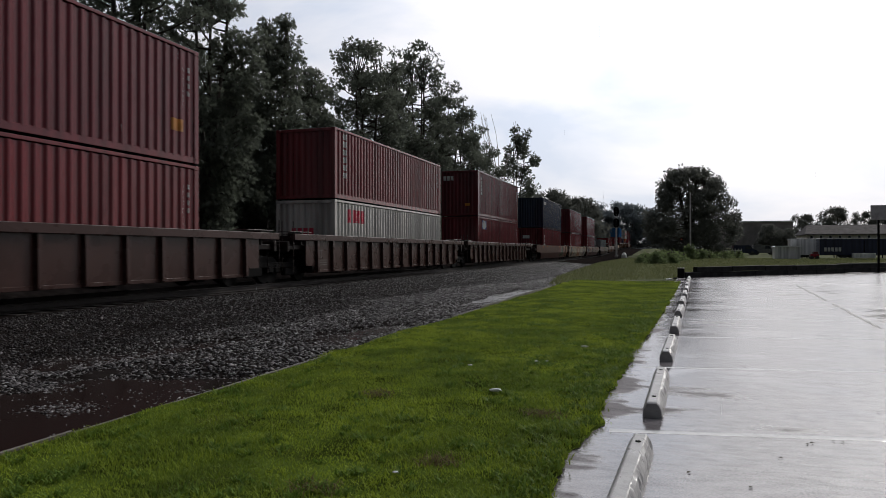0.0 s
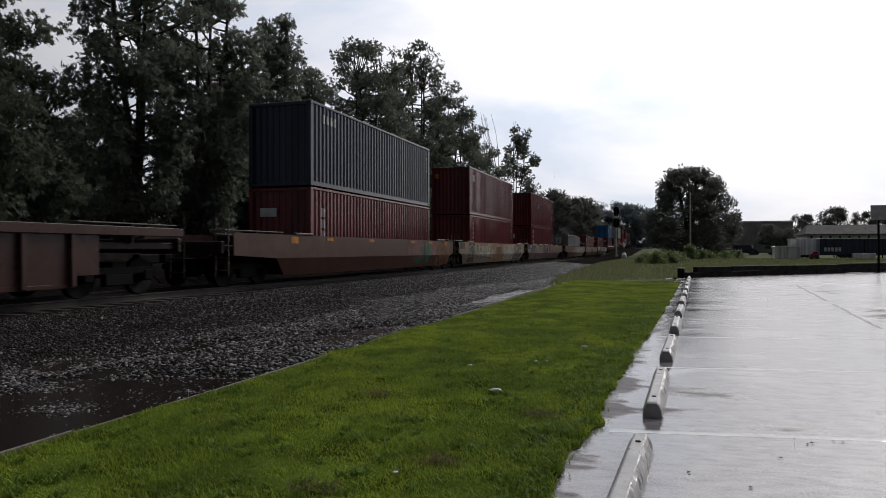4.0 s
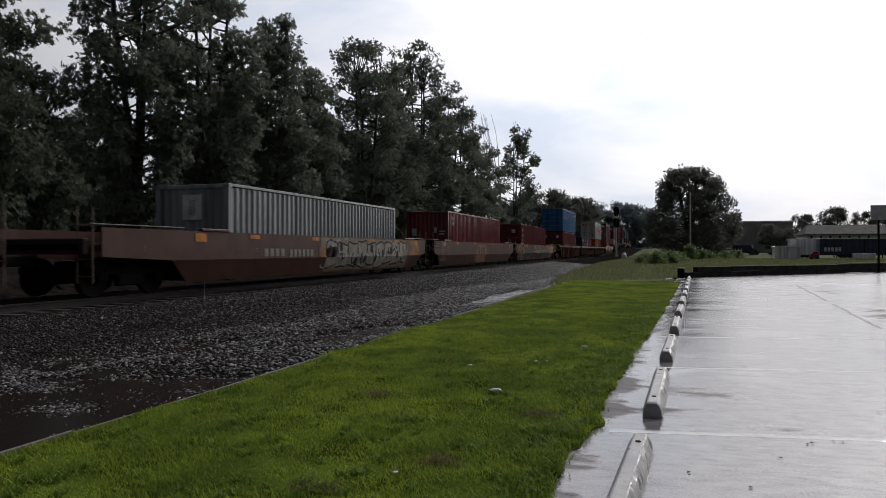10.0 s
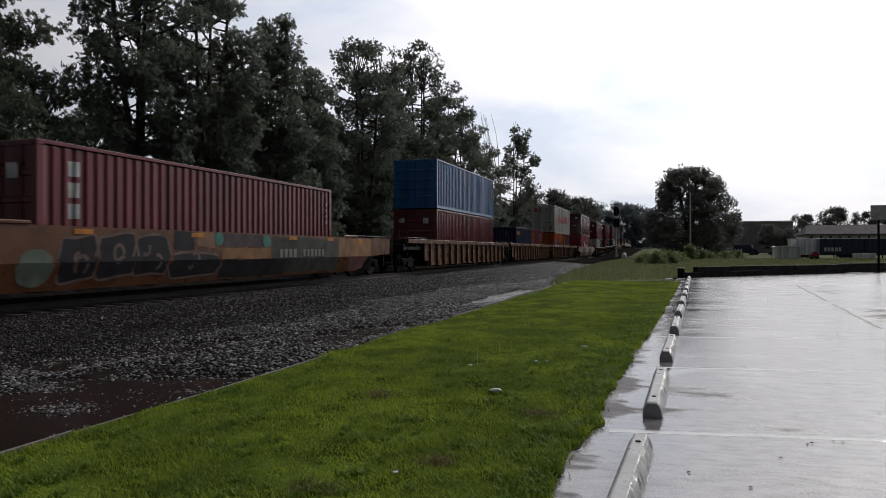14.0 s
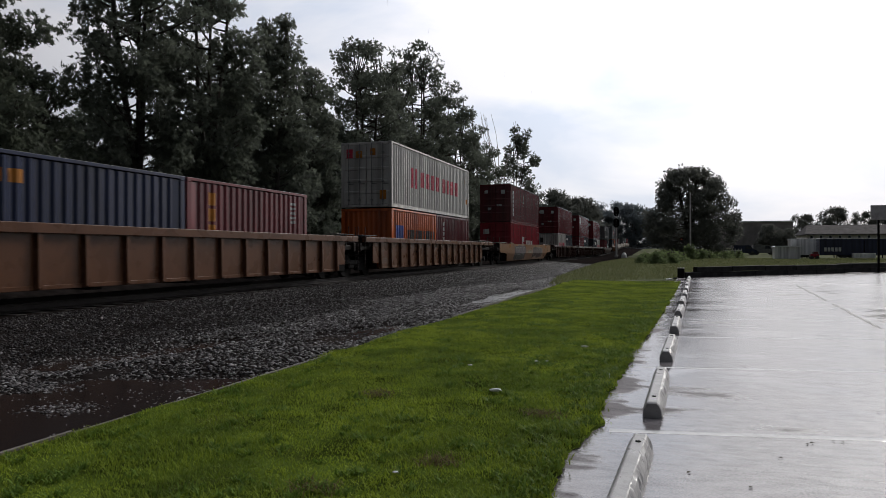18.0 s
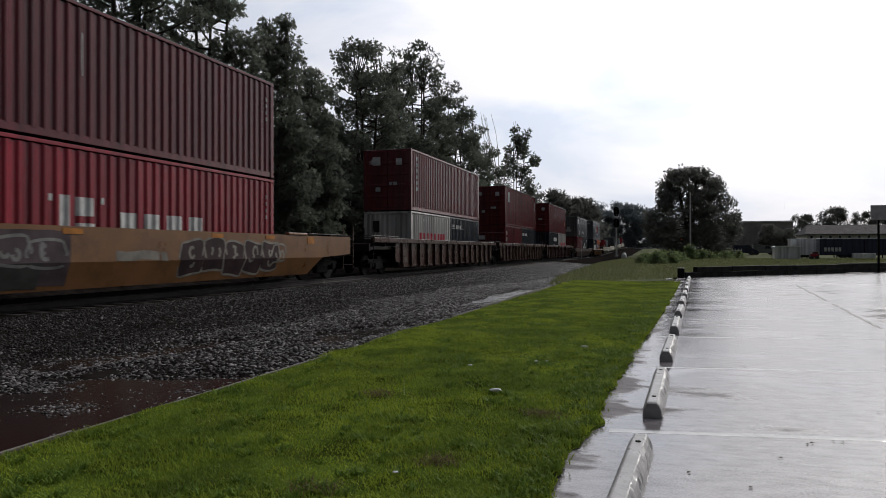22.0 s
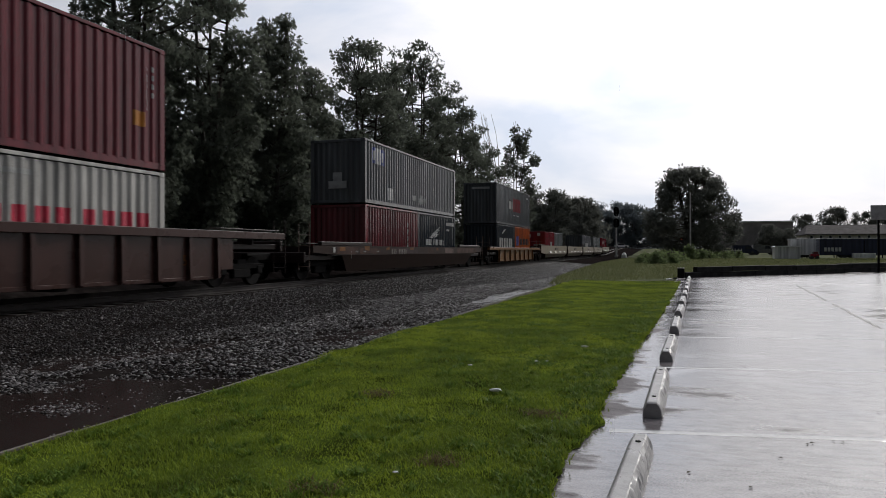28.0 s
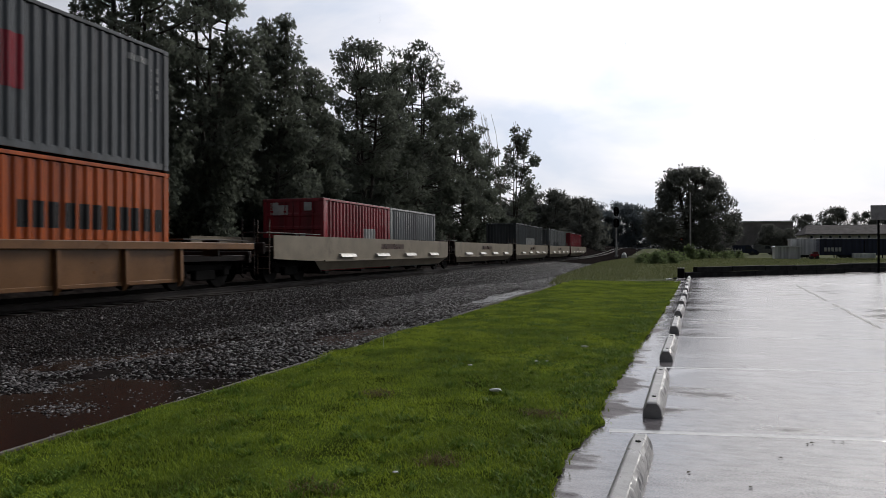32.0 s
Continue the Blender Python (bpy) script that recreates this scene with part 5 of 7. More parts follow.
def build_train():
    g = M_GREYMARK
    w = M_WHITE
    door_marks = [(0.45, 0.75, 2.15, 2.45, w), (-0.9, -0.6, 2.2, 2.45, w), (0.1, 0.5, 1.2, 1.35, g), (-0.6, -0.35, 0.9, 1.1, g)]
    # first visible set of three, ribbed
    couple(2.81, ribbed_car("car_brown", OUT, IN, "brown ribbed-side well car with rust and dirt", end_colour="car_dark"),
           [(forty("red", H9, what="faded red corrugated container in the well of a railcar"), 0, FLOOR),
            (forty("oxide", H9, marks=[(5.1, 5.5, 0.75, 1.05, M_YELLOW)], what="oxide red corrugated container stacked on top"), 0, FLOOR + H9 + 0.05)])
    couple(22.64, ribbed_car("car_brown", IN, IN, "brown ribbed-side well car loaded two high"),
           [(forty("white", H8, marks=word(-4.94, -3.50, 1.79, 2.29, 4, M_REDMARK, 0.78) + word(0.2, 0.7, 0.6, 1.1, 2, g), what="dirty white container with crimson lettering in the well",
                   end_marks=[(-0.55 + 0.24 * k, -0.37 + 0.24 * k, 1.28, 1.56, M_REDMARK) for k in range(4)]), 0, FLOOR),
            (forty("red", H8, marks=stack(-5.40, -5.12, 0.80, 2.44, 6, g), what="faded red corrugated container stacked on a white one"), 0, FLOOR + H8 + 0.05)])
    couple(42.42, ribbed_car("car_brown", IN, OUT, "dark brown ribbed-side well car loaded two high"),
           [(forty("oxide", H9, marks=squares(-5.02, 2.12, 0.38),
                   what="brown-red container with white and blue lettering in the well", end_marks=[(-0.2, -0.1, 0.9, 1.2, g)]), 0, FLOOR),
            (forty("oxide_dark", H9, marks=stack(-5.32, -5.08, 1.4, 2.5, 5, g), what="brown-red corrugated container stacked on top",
                   end_marks=[(-1.08 + 0.24 * k, -0.90 + 0.24 * k, 2.28, 2.56, w) for k in range(3)] + [(0.35, 0.68, 0.62, 0.80, M_YELLOW)]), 0, FLOOR + H9 + 0.05)])
    # three smooth-sided cars
    c4 = slab_car("car_rust", OUT, IN, "rust-orange smooth-sided well car with green graffiti", caps=2)
    faded(c4, 41, 2.3, 3.9, 0.84, 1.50, M_GRAFFITI[6], 0.0)
    faded(c4, 42, 5.5, 6.3, 0.80, 1.46, M_GRAFFITI[6], 0.0)
    faded(c4, 43, 6.3, 8.6, 0.30, 1.48, P["car_tan"], 0.0)
    faded(c4, 44, 4.75, 5.10, 0.45, 1.50, M_GRAFFITI[2], 0.003)
    faded(c4, 45, 4.85, 5.25, 0.45, 1.48, M_GRAFFITI[2], 0.005, slant=0.28)
    faded(c4, 46, 3.97, 4.27, 0.60, 1.22, M_GRAFFITI[2], 0.003)
    faded(c4, 47, 3.48, 4.20, 0.40, 0.66, M_GRAFFITI[2], 0.004)
    throw_up(c4, 48, 2.3, 4.6, 0.55, 1.46, None, M_GRAFFITI[6], 2)
    scribble(c4, 49, 4.5, 5.6, 0.9, 1.4, [M_GRAFFITI[10]], 2, 0.012)
    couple(66.41, c4, [(forty("oxide", H9, marks=column(-5.3, 2.3, 0.3, 4, g), what="brown-red corrugated container in the well", end_marks=[(-0.75, -0.1, 1.9, 2.2, w)]), 0, FLOOR),
                       (forty("navy", H9, marks=letters(-5.2, 2.25, 0.3, (0.7, 0.7, 0.7, 0.7), g), what="dark navy corrugated container stacked on a red one"), 0, FLOOR + H9 + 0.05)])
    c5 = slab_car("car_sand", IN, IN, "faded sand-coloured smooth-sided well car covered in pale graffiti", caps=2)
    end_plate(c5)
    faded(c5, 51, -7.35, -5.85, 0.36, 1.48, M_GRAFFITI[7], 0.0)
    throw_up(c5, 52, -7.3, -5.9, 0.60, 1.46, None, M_GRAFFITI[10], 3)
    sprayed_disc(c5, -5.7, 1.05, 0.20, 0.15, M_GRAFFITI[10])
    faded(c5, 53, -6.1, -5.4, 0.55, 0.80, M_GRAFFITI[3], 0.001)
    faded(c5, 54, -5.4, -1.15, 0.82, 1.40, M_GRAFFITI[10], 0.0)
    throw_up(c5, 55, -5.4, -1.2, 0.42, 1.47, M_GRAFFITI[5], M_GRAFFITI[7], 6)
    for y in (-4.9, -2.6):
        sprayed_disc(c5, y, 1.33, 0.22, 0.08, M_YELLOW, 0.009)
    faded(c5, 56, -1.1, 1.9, 0.30, 1.48, M_PLATE, 0.0)
    for k in range(3):
        faded(c5, 60 + k, -0.48 + 0.64 * k, -0.02 + 0.64 * k, 0.80, 1.26, P["car_rust"], 0.003)
    faded(c5, 57, 1.95, 5.05, 0.40, 1.40, M_GRAFFITI[5], 0.001)
    throw_up(c5, 58, 2.0, 5.1, 0.38, 1.48, M_GRAFFITI[10], M_GRAFFITI[5], 2)
    sprayed_disc(c5, 3.2, 1.33, 0.30, 0.09, M_YELLOW, 0.009)
    faded(c5, 59, 5.1, 5.7, 0.30, 1.50, M_GRAFFITI[6], 0.0)
    faded(c5, 63, 5.72, 7.9, 0.32, 1.48, M_GRAFFITI[7], 0.0)
    throw_up(c5, 64, 5.75, 7.8, 0.36, 1.46, None, M_GRAFFITI[10], 3)
    couple(86.04, c5, [(forty("red", H9, marks=stack(-5.40, -5.12, 0.85, 2.5, 6, g), what="faded red container with an upright row of letters in the well"), 0, FLOOR),
                       (forty("oxide", H9, marks=column(-5.2, 2.6, 0.4, 1, g), what="oxide red corrugated container stacked on top", end_marks=[(-1.0, -0.75, 2.2, 2.5, M_YELLOW)]), 0, FLOOR + H9 + 0.05)])
    c6 = slab_car("car_mauve", IN, OUT, "faded mauve-brown smooth-sided well car with pink overpainting", caps=5)
    end_plate(c6)
    faded(c6, 61, -8.0, -5.6, 0.82, 1.46, M_GRAFFITI[4], 0.0)
    faded(c6, 62, -5.55, -5.2, 0.30, 1.40, M_GRAFFITI[6], 0.0)
    throw_up(c6, 63, -5.46, -2.6, 0.40, 1.43, M_GRAFFITI[9], M_GRAFFITI[9], 2)
    faded(c6, 64, -5.2, -2.8, 0.55, 1.30, M_GRAFFITI[9], 0.004)
    sprayed_disc(c6, -4.75, 1.28, 0.26, 0.09, M_YELLOW, 0.008)
    sprayed_disc(c6, -2.0, 1.30, 0.40, 0.09, M_GRAFFITI[3], 0.004)
    faded(c6, 65, -2.5, -1.5, 0.32, 1.20, P["car_rust"], 0.0)
    scribble(c6, 66, -2.5, -1.7, 0.92, 1.16, [M_GRAFFITI[9]], 4, 0.012)
    faded(c6, 67, -1.6, -0.3, 0.82, 1.46, M_GRAFFITI[4], 0.0)
    faded(c6, 68, -0.3, 1.8, 0.82, 1.44, P["car_tan"], 0.0)
    faded(c6, 77, 1.85, 2.35, 0.95, 1.42, M_GRAFFITI[4], 0.0)
    faded(c6, 78, 0.1, 0.5, 1.20, 1.34, M_GRAFFITI[3], 0.004)
    number_bars(c6, 2.3, 0.88, 1.07, 11, M_GRAFFITI[0], width=0.11, gap=0.13, space=4)
    scribble(c6, 69, 5.2, 8.5, 0.72, 1.46, [M_GRAFFITI[10]], 7, 0.014)
    scribble(c6, 79, 4.5, 6.3, 1.05, 1.45, [M_GRAFFITI[10]], 3, 0.010)
    couple(105.99, c6, [(forty("oxide", H9, marks=stack(-5.36, -5.10, 1.36, 2.56, 3, g), what="brown-red corrugated container in the well", end_marks=[(-0.92 + 0.24 * k, -0.74 + 0.24 * k, 1.80, 2.20, w) for k in range(3)]), 0, FLOOR),
                        (forty("oxide", H9, marks=[(5.2, 5.5, 0.9, 1.2, M_YELLOW), (1.7, 1.725, 0.6, 1.7, g), (-2.6, -2.58, 1.6, 2.4, g), (3.9, 3.92, 0.5, 1.3, g)], what="scratched brown-red container stacked on top"), 0, FLOOR + H9 + 0.05)])
    # single-stacked smooth cars
    c7 = slab_car("car_rust", OUT, IN, "dark brown and dirty tan well car with block-letter graffiti", caps=2)
    number_bars(c7, -4.76, 0.86, 1.09, 4, M_GRAFFITI[10], width=0.20, gap=0.10)
    number_bars(c7, -3.34, 0.84, 1.07, 6, M_GRAFFITI[10], width=0.17, gap=0.09)
    faded(c7, 70, -1.3, 8.3, 0.82, 1.48, P["car_sand"], 0.0)
    faded(c7, 71, -1.1, 0.9, 0.80, 1.14, M_GRAFFITI[3], 0.002)
    throw_up(c7, 72, -1.2, 1.0, 0.32, 1.50, None, M_GRAFFITI[5], 1)
    patch(c7, -1.45, -1.15, 0.86, 1.14, M_PLATE, 1.512)
    faded(c7, 73, 5.9, 8.3, 0.82, 1.48, M_PLATE, 0.001)
    faded(c7, 74, -0.9, 6.9, 0.32, 0.80, P["car_sand"], 0.0)
    throw_up(c7, 75, -0.9, 6.7, 0.32, 1.47, M_GRAFFITI[10], M_GRAFFITI[1], 9)
    for y, z in ((0.2, 1.16), (1.5, 0.62), (2.3, 0.70), (2.9, 1.10), (3.3, 0.72), (4.0, 0.92), (4.9, 1.02), (5.6, 0.86)):
        sprayed_disc(c7, y, z, 0.13, 0.16, M_GRAFFITI[1], 0.010)
    scribble(c7, 76, 6.6, 7.9, 0.6, 1.4, [M_GRAFFITI[9]], 3, 0.03)
    couple(130.18, c7, [(forty("pale_grey", H8, what="pale grey-green corrugated container riding alone in the well",
                               end_marks=[(-0.3, 0.35, 1.6, 2.3, w), (-0.08, 0.14, 1.7, 2.15, M_BLACKMARK)]), 0, FLOOR)])
    c8 = slab_car("car_rust", IN, IN, "rust-brown smooth-sided well car with a faded orange panel", caps=2)
    end_plate(c8, True)
    length_mark(c8)
    faded(c8, 80, -1.2, 1.2, 0.32, 1.30, M_PLATE, 0.0)
    scribble(c8, 81, -6.9, -6.3, 0.75, 1.35, [M_GRAFFITI[10]], 2, 0.02)
    for k in range(3):
        faded(c8, 82 + k, -0.85 + 0.6 * k, -0.43 + 0.6 * k, 0.80, 1.24, M_MAROON, 0.003)
    couple(150.08, c8, [(forty("red", H9, marks=[(-5.3, -4.9, 2.1, 2.65, M_BLACKMARK), (-5.27, -4.93, 2.42, 2.6, g), (-5.2, -4.98, 2.16, 2.32, g), (4.8, 4.95, 1.0, 1.2, M_YELLOW)], end_marks=[(-0.9, -0.62, 1.55, 1.95, g), (0.4, 0.55, 1.7, 2.0, g), (0.7, 1.05, 1.75, 1.82, g), (0.7, 1.0, 1.6, 1.67, g)],
                               what="faded red corrugated container riding alone in the well"), 0, FLOOR)])
    c9 = slab_car("car_tan", IN, OUT, "yellow-brown well car with dark block graffiti and a teal disc", caps=2)
    end_plate(c9, True)
    length_mark(c9)
    sprayed_disc(c9, -6.35, 0.70, 0.42, 0.36, M_GRAFFITI[11])
    throw_up(c9, 91, -5.8, -4.9, 0.32, 1.40, M_GRAFFITI[1], M_GRAFFITI[9], 1)
    throw_up(c9, 92, -4.85, -2.75, 0.30, 1.50, M_GRAFFITI[1], M_GRAFFITI[9], 2)
    faded(c9, 93, -2.54, -1.82, 1.05, 1.50, M_GRAFFITI[1], 0.004)
    throw_up(c9, 94, -2.6, -0.8, 0.32, 1.08, M_GRAFFITI[1], M_GRAFFITI[9], 1)
    sprayed_disc(c9, -0.83, 1.34, 0.20, 0.17, M_GRAFFITI[12], 0.006)
    sprayed_disc(c9, 1.44, 1.30, 0.23, 0.17, M_GRAFFITI[12], 0.006)
    faded(c9, 95, -1.7, -1.0, 1.12, 1.48, P["car_yellow"], 0.001)
    faded(c9, 96, -0.62, 1.2, 1.14, 1.48, M_GRAFFITI[8], 0.001)
    faded(c9, 97, -0.68, 1.65, 0.80, 1.10, M_PLATE, 0.001)
    faded(c9, 98, -0.68, 2.6, 0.30, 0.78, M_GRAFFITI[1], 0.002)
    faded(c9, 99, 1.7, 6.1, 0.34, 1.44, M_GRAFFITI[7], 0.0)
    number_bars(c9, 2.14, 0.82, 1.08, 4, M_GRAFFITI[0], 1.512, width=0.19, gap=0.08)
    number_bars(c9, 3.56, 0.85, 1.08, 6, M_GRAFFITI[0], 1.512, width=0.16, gap=0.09)
    scribble(c9, 90, 2.6, 4.4, 0.4, 0.9, [M_GRAFFITI[8]], 3, 0.03)
    faded(c9, 100, 6.1, 8.9, 0.80, 1.48, M_PLATE, 0.0)
    faded(c9, 101, 7.1, 8.4, 0.32, 0.80, M_GRAFFITI[6], 0.0)
    couple(169.72, c9, [(forty("oxide", H9, end="door", marks=stack(-5.34, -5.06, 1.38, 2.55, 3, g), what="brown-red corrugated container riding alone in the well",
                               end_marks=[(-0.85, -0.15, 0.75, 1.05, w)] + door_marks), 0, FLOOR)])
    # ribbed three
    couple(193.78, ribbed_car("car_tan", OUT, IN, "tan-brown ribbed-side well car loaded two high", end_colour="car_dark"),
           [(forty("oxide", H9, end="door", what="brown-red corrugated container in the well", end_marks=door_marks), 0, FLOOR),
            (forty("blue", H8, end="door", marks=letters(-2.0, 1.3, 0.5, (0.3, 0.3, 0.3), P["royal"]), what="bright blue corrugated container stacked on a red one"), 0, FLOOR + H9 + 0.05)])
    couple(213.6, ribbed_car("car_tan", IN, IN, "tan-brown ribbed-side well car with two short containers"),
           pair20(twenty("royal", H8, marks=word(-2.75, -1.5, 2.0, 2.26, 3, M_YELLOW), what="short dark blue container with yellow lettering"),
                  twenty("oxide", H8, marks=stack(-2.17, -1.85, 0.66, 2.27, 4, M_YELLOW, 0.8) + stack(1.98, 2.28, 1.60, 2.26, 5, g, 0.5), what="short brown-red container with yellow letters")))
    couple(233.24, ribbed_car("car_tan", IN, OUT, "tan-brown ribbed-side well car loaded with orange and white"),
           pair20(twenty("orange", H8, marks=[(-2.5, -1.6, 1.12, 1.86, M_BLUEMARK)] + word(-1.08, 2.82, 1.18, 1.70, 11, M_BLACKMARK, 0.70),
                         what="short orange container with dark blue lettering"),
                  twenty("oxide_dark", H8, marks=stack(-1.94, -1.67, 0.72, 2.25, 6, g), what="short brown container with an upright row of letters"))
           + [(forty("white", H9, end="door", marks=[(-3.55, -3.25, 1.05, 2.0, M_REDMARK), (-3.15, -2.85, 1.05, 2.0, M_REDMARK)] + word(-2.36, 0.62, 1.17, 1.92, 4, M_REDMARK) + word(1.05, 3.84, 1.17, 1.92, 4, M_REDMARK)
                    + [(5.60, 5.84, 0.84, 1.12, M_YELLOW), (5.18, 5.36, 2.06, 2.27, M_YELLOW), (5.62, 5.70, 1.65, 2.05, g)],
                    what="off-white container with large crimson lettering stacked on top",
                    end_marks=[(0.65, 0.95, 0.35, 0.75, M_YELLOW), (-0.95, -0.65, 2.2, 2.6, M_REDMARK), (-0.5, -0.2, 2.2, 2.5, M_YELLOW), (0.2, 0.45, 2.3, 2.6, M_YELLOW)]), 0, FLOOR + H8 + 0.05)])
    # a lone smooth car, tan
    c13 = slab_car("car_yellow", OUT, OUT, "dirty yellow smooth-sided well car with silver graffiti", caps=2)
    faded(c13, 131, -6.0, -1.75, 0.34, 1.42, M_GRAFFITI[8], 0.0)
    faded(c13, 132, -5.8, -2.4, 0.30, 0.80, M_GRAFFITI[7], 0.002)
    throw_up(c13, 133, -5.9, -1.9, 0.60, 1.40, None, M_GRAFFITI[0], 5)
    faded(c13, 134, -0.57, 0.75, 0.82, 1.02, M_GRAFFITI[10], 0.001)
    faded(c13, 135, 0.85, 1.05, 0.80, 1.02, M_GRAFFITI[10], 0.001, slant=-0.3)
    throw_up(c13, 136, 1.5, 5.9, 0.28, 1.42, M_GRAFFITI[13], M_GRAFFITI[10], 5)
    throw_up(c13, 137, 5.6, 6.3, 0.60, 1.24, None, M_GRAFFITI[10], 1)
    couple(257.24, c13, [(forty("bright_red", H9, end="door", marks=[(-1.74, -1.50, 0.90, 1.86, w), (-1.32, -0.86, 1.45, 1.84, w), (-1.32, -0.80, 0.90, 1.30, w)] + word(-0.13, 2.68, 0.95, 1.58, 4, w) + [(-1.98, -1.88, 1.72, 1.86, w), (-0.68, -0.58, 1.72, 1.86, w)],
                                what="bright red container with white lettering in the well", end_marks=[(-0.95, -0.5, 2.0, 2.4, w)]), 0, FLOOR),
                         (forty("oxide_dark", H9, end="door", marks=column(-5.3, 2.5, 0.26, 6, g) + [(2.2, 2.225, 0.5, 1.9, g), (-1.2, -1.18, 1.4, 2.3, g)], what="brown-red container stacked on a bright red one",
                                end_marks=door_marks), 0, FLOOR + H9 + 0.05)])
    # ribbed three
    couple(281.33, ribbed_car("car_brown", OUT, IN, "brown ribbed-side well car loaded with red and white", end_colour="car_dark"),
           pair20(twenty("white", H8, marks=word(-1.75, 0.08, 1.0, 1.60, 4, M_REDMARK) + word(0.36, 2.18, 1.0, 1.60, 4, M_REDMARK) + word(-1.6, -0.9, 2.18, 2.28, 7, g), what="short dirty white container with crimson lettering",
                         end_marks=[(-0.75, -0.4, 1.6, 2.15, M_BLACKMARK)]),
                  twenty("dark_teal", H8, marks=[(-2.58, -2.12, 1.95 + 0.09 * k, 2.0 + 0.09 * k, w) for k in range(3)] + word(-1.95, -0.85, 1.95, 2.17, 3, w, 0.72) + word(-0.8, -0.5, 1.93, 1.99, 4, g), what="short dark teal container with white lettering"))
           + [(forty("oxide", H9, end="door", marks=stack(-5.40, -5.14, 0.95, 2.6, 6, g), what="brown-red corrugated container stacked on top", end_marks=door_marks + [(-0.75, -0.35, 2.15, 2.55, w)]), 0, FLOOR + H8 + 0.05)])
    couple(301.06, ribbed_car("car_brown", IN, IN, "brown ribbed-side well car loaded two high"),
           pair20(twenty("oxide", H8, end="door", marks=stack(-2.55, -2.28, 0.95, 2.2, 3, g), what="short brown-red container with white letters", end_marks=[(-1.0, -0.3, 1.55, 1.85, w)]),
                  twenty("dark_teal", H8, marks=[(-2.58, -2.12, 1.95 + 0.09 * k, 2.0 + 0.09 * k, w) for k in range(3)] + word(-1.95, -0.85, 1.95, 2.17, 3, w, 0.72) + word(-0.8, -0.5, 1.93, 1.99, 4, g), what="short dark teal container with white lettering"))
           + [(forty("oxide", H9, end="door", marks=[(-5.1, -4.6, 1.75, 2.5, g)], what="brown-red corrugated container stacked on two short ones", end_marks=door_marks), 0, FLOOR + H8 + 0.05)])
    c16 = ribbed_car("car_brown", IN, OUT, "brown ribbed-side well car loaded with red, navy and white")
    put("stencil", shared("txt53rust", lambda: text_mesh("53", 0.38)), M_GRAFFITI[14], c16, pose(1.397, 6.5, 0.66, 90, 0, 90), "faded orange length number")
    couple(321.0, c16,
           pair20(twenty("dark_teal", H8, marks=[(0.0, 2.2, 1.7, 2.1, w), (0.0, 0.8, 1.2, 1.35, g)], what="short dark navy container with pale panels"),
                  twenty("white", H8, marks=word(-1.55, 0.28, 1.0, 1.60, 4, M_REDMARK) + word(0.60, 2.50, 1.0, 1.60, 4, M_REDMARK) + word(-1.3, -0.6, 2.18, 2.28, 7, g), what="short white container with crimson lettering"))
           + [(forty("oxide", H9, end="door", marks=[(5.1, 5.45, 0.95, 1.3, M_YELLOW)], what="brown-red corrugated container stacked on two short ones", end_marks=door_marks), 0, FLOOR + H8 + 0.05)])
    c17 = slab_car("car_umber", OUT, OUT, "dark brown low smooth-sided well car", top=1.20, caps=0, knee=0.86, decals=False)
    for sgn in (-1, 1):
        put("end_chord", box_mesh(0.16, 4.2, 0.14, 0.02), P["car_dark"], c17, pose(1.42, sgn * 8.15, 1.27))
    for q, (y0, y1, z0, z1, k) in enumerate(((-8.9, -8.45, 1.00, 1.17, 14), (-6.76, -6.3, 1.04, 1.17, 14), (-4.6, -4.25, 1.07, 1.16, 14), (-1.8, -1.35, 1.05, 1.17, 14), (1.96, 2.26, 1.04, 1.16, 14),
                                             (-9.1, -7.4, 0.90, 1.16, 15), (-7.2, -5.2, 0.91, 1.10, 15), (-4.1, -0.8, 0.90, 1.13, 13), (0.6, 1.5, 0.91, 1.12, 15), (3.4, 4.9, 0.90, 1.15, 9), (5.6, 9.6, 0.90, 1.16, 15))):
        faded(c17, 170 + q, y0, y1, z0, z1, M_GRAFFITI[k], 0.005 if k == 14 else 0.003, 0.86)
    patch(c17, -9.43, -9.26, 0.96, 1.15, M_GREYMARK, 1.512, "small_placard")
    for y in (-7.6, -6.9, -5.6):
        patch(c17, y, y + 0.24, 0.96, 1.02, M_STENCIL, 1.512, "stencil_line")
    number_bars(c17, -4.0, 0.88, 1.08, 9, M_GRAFFITI[10], 1.514, width=0.08, gap=0.12, space=3)
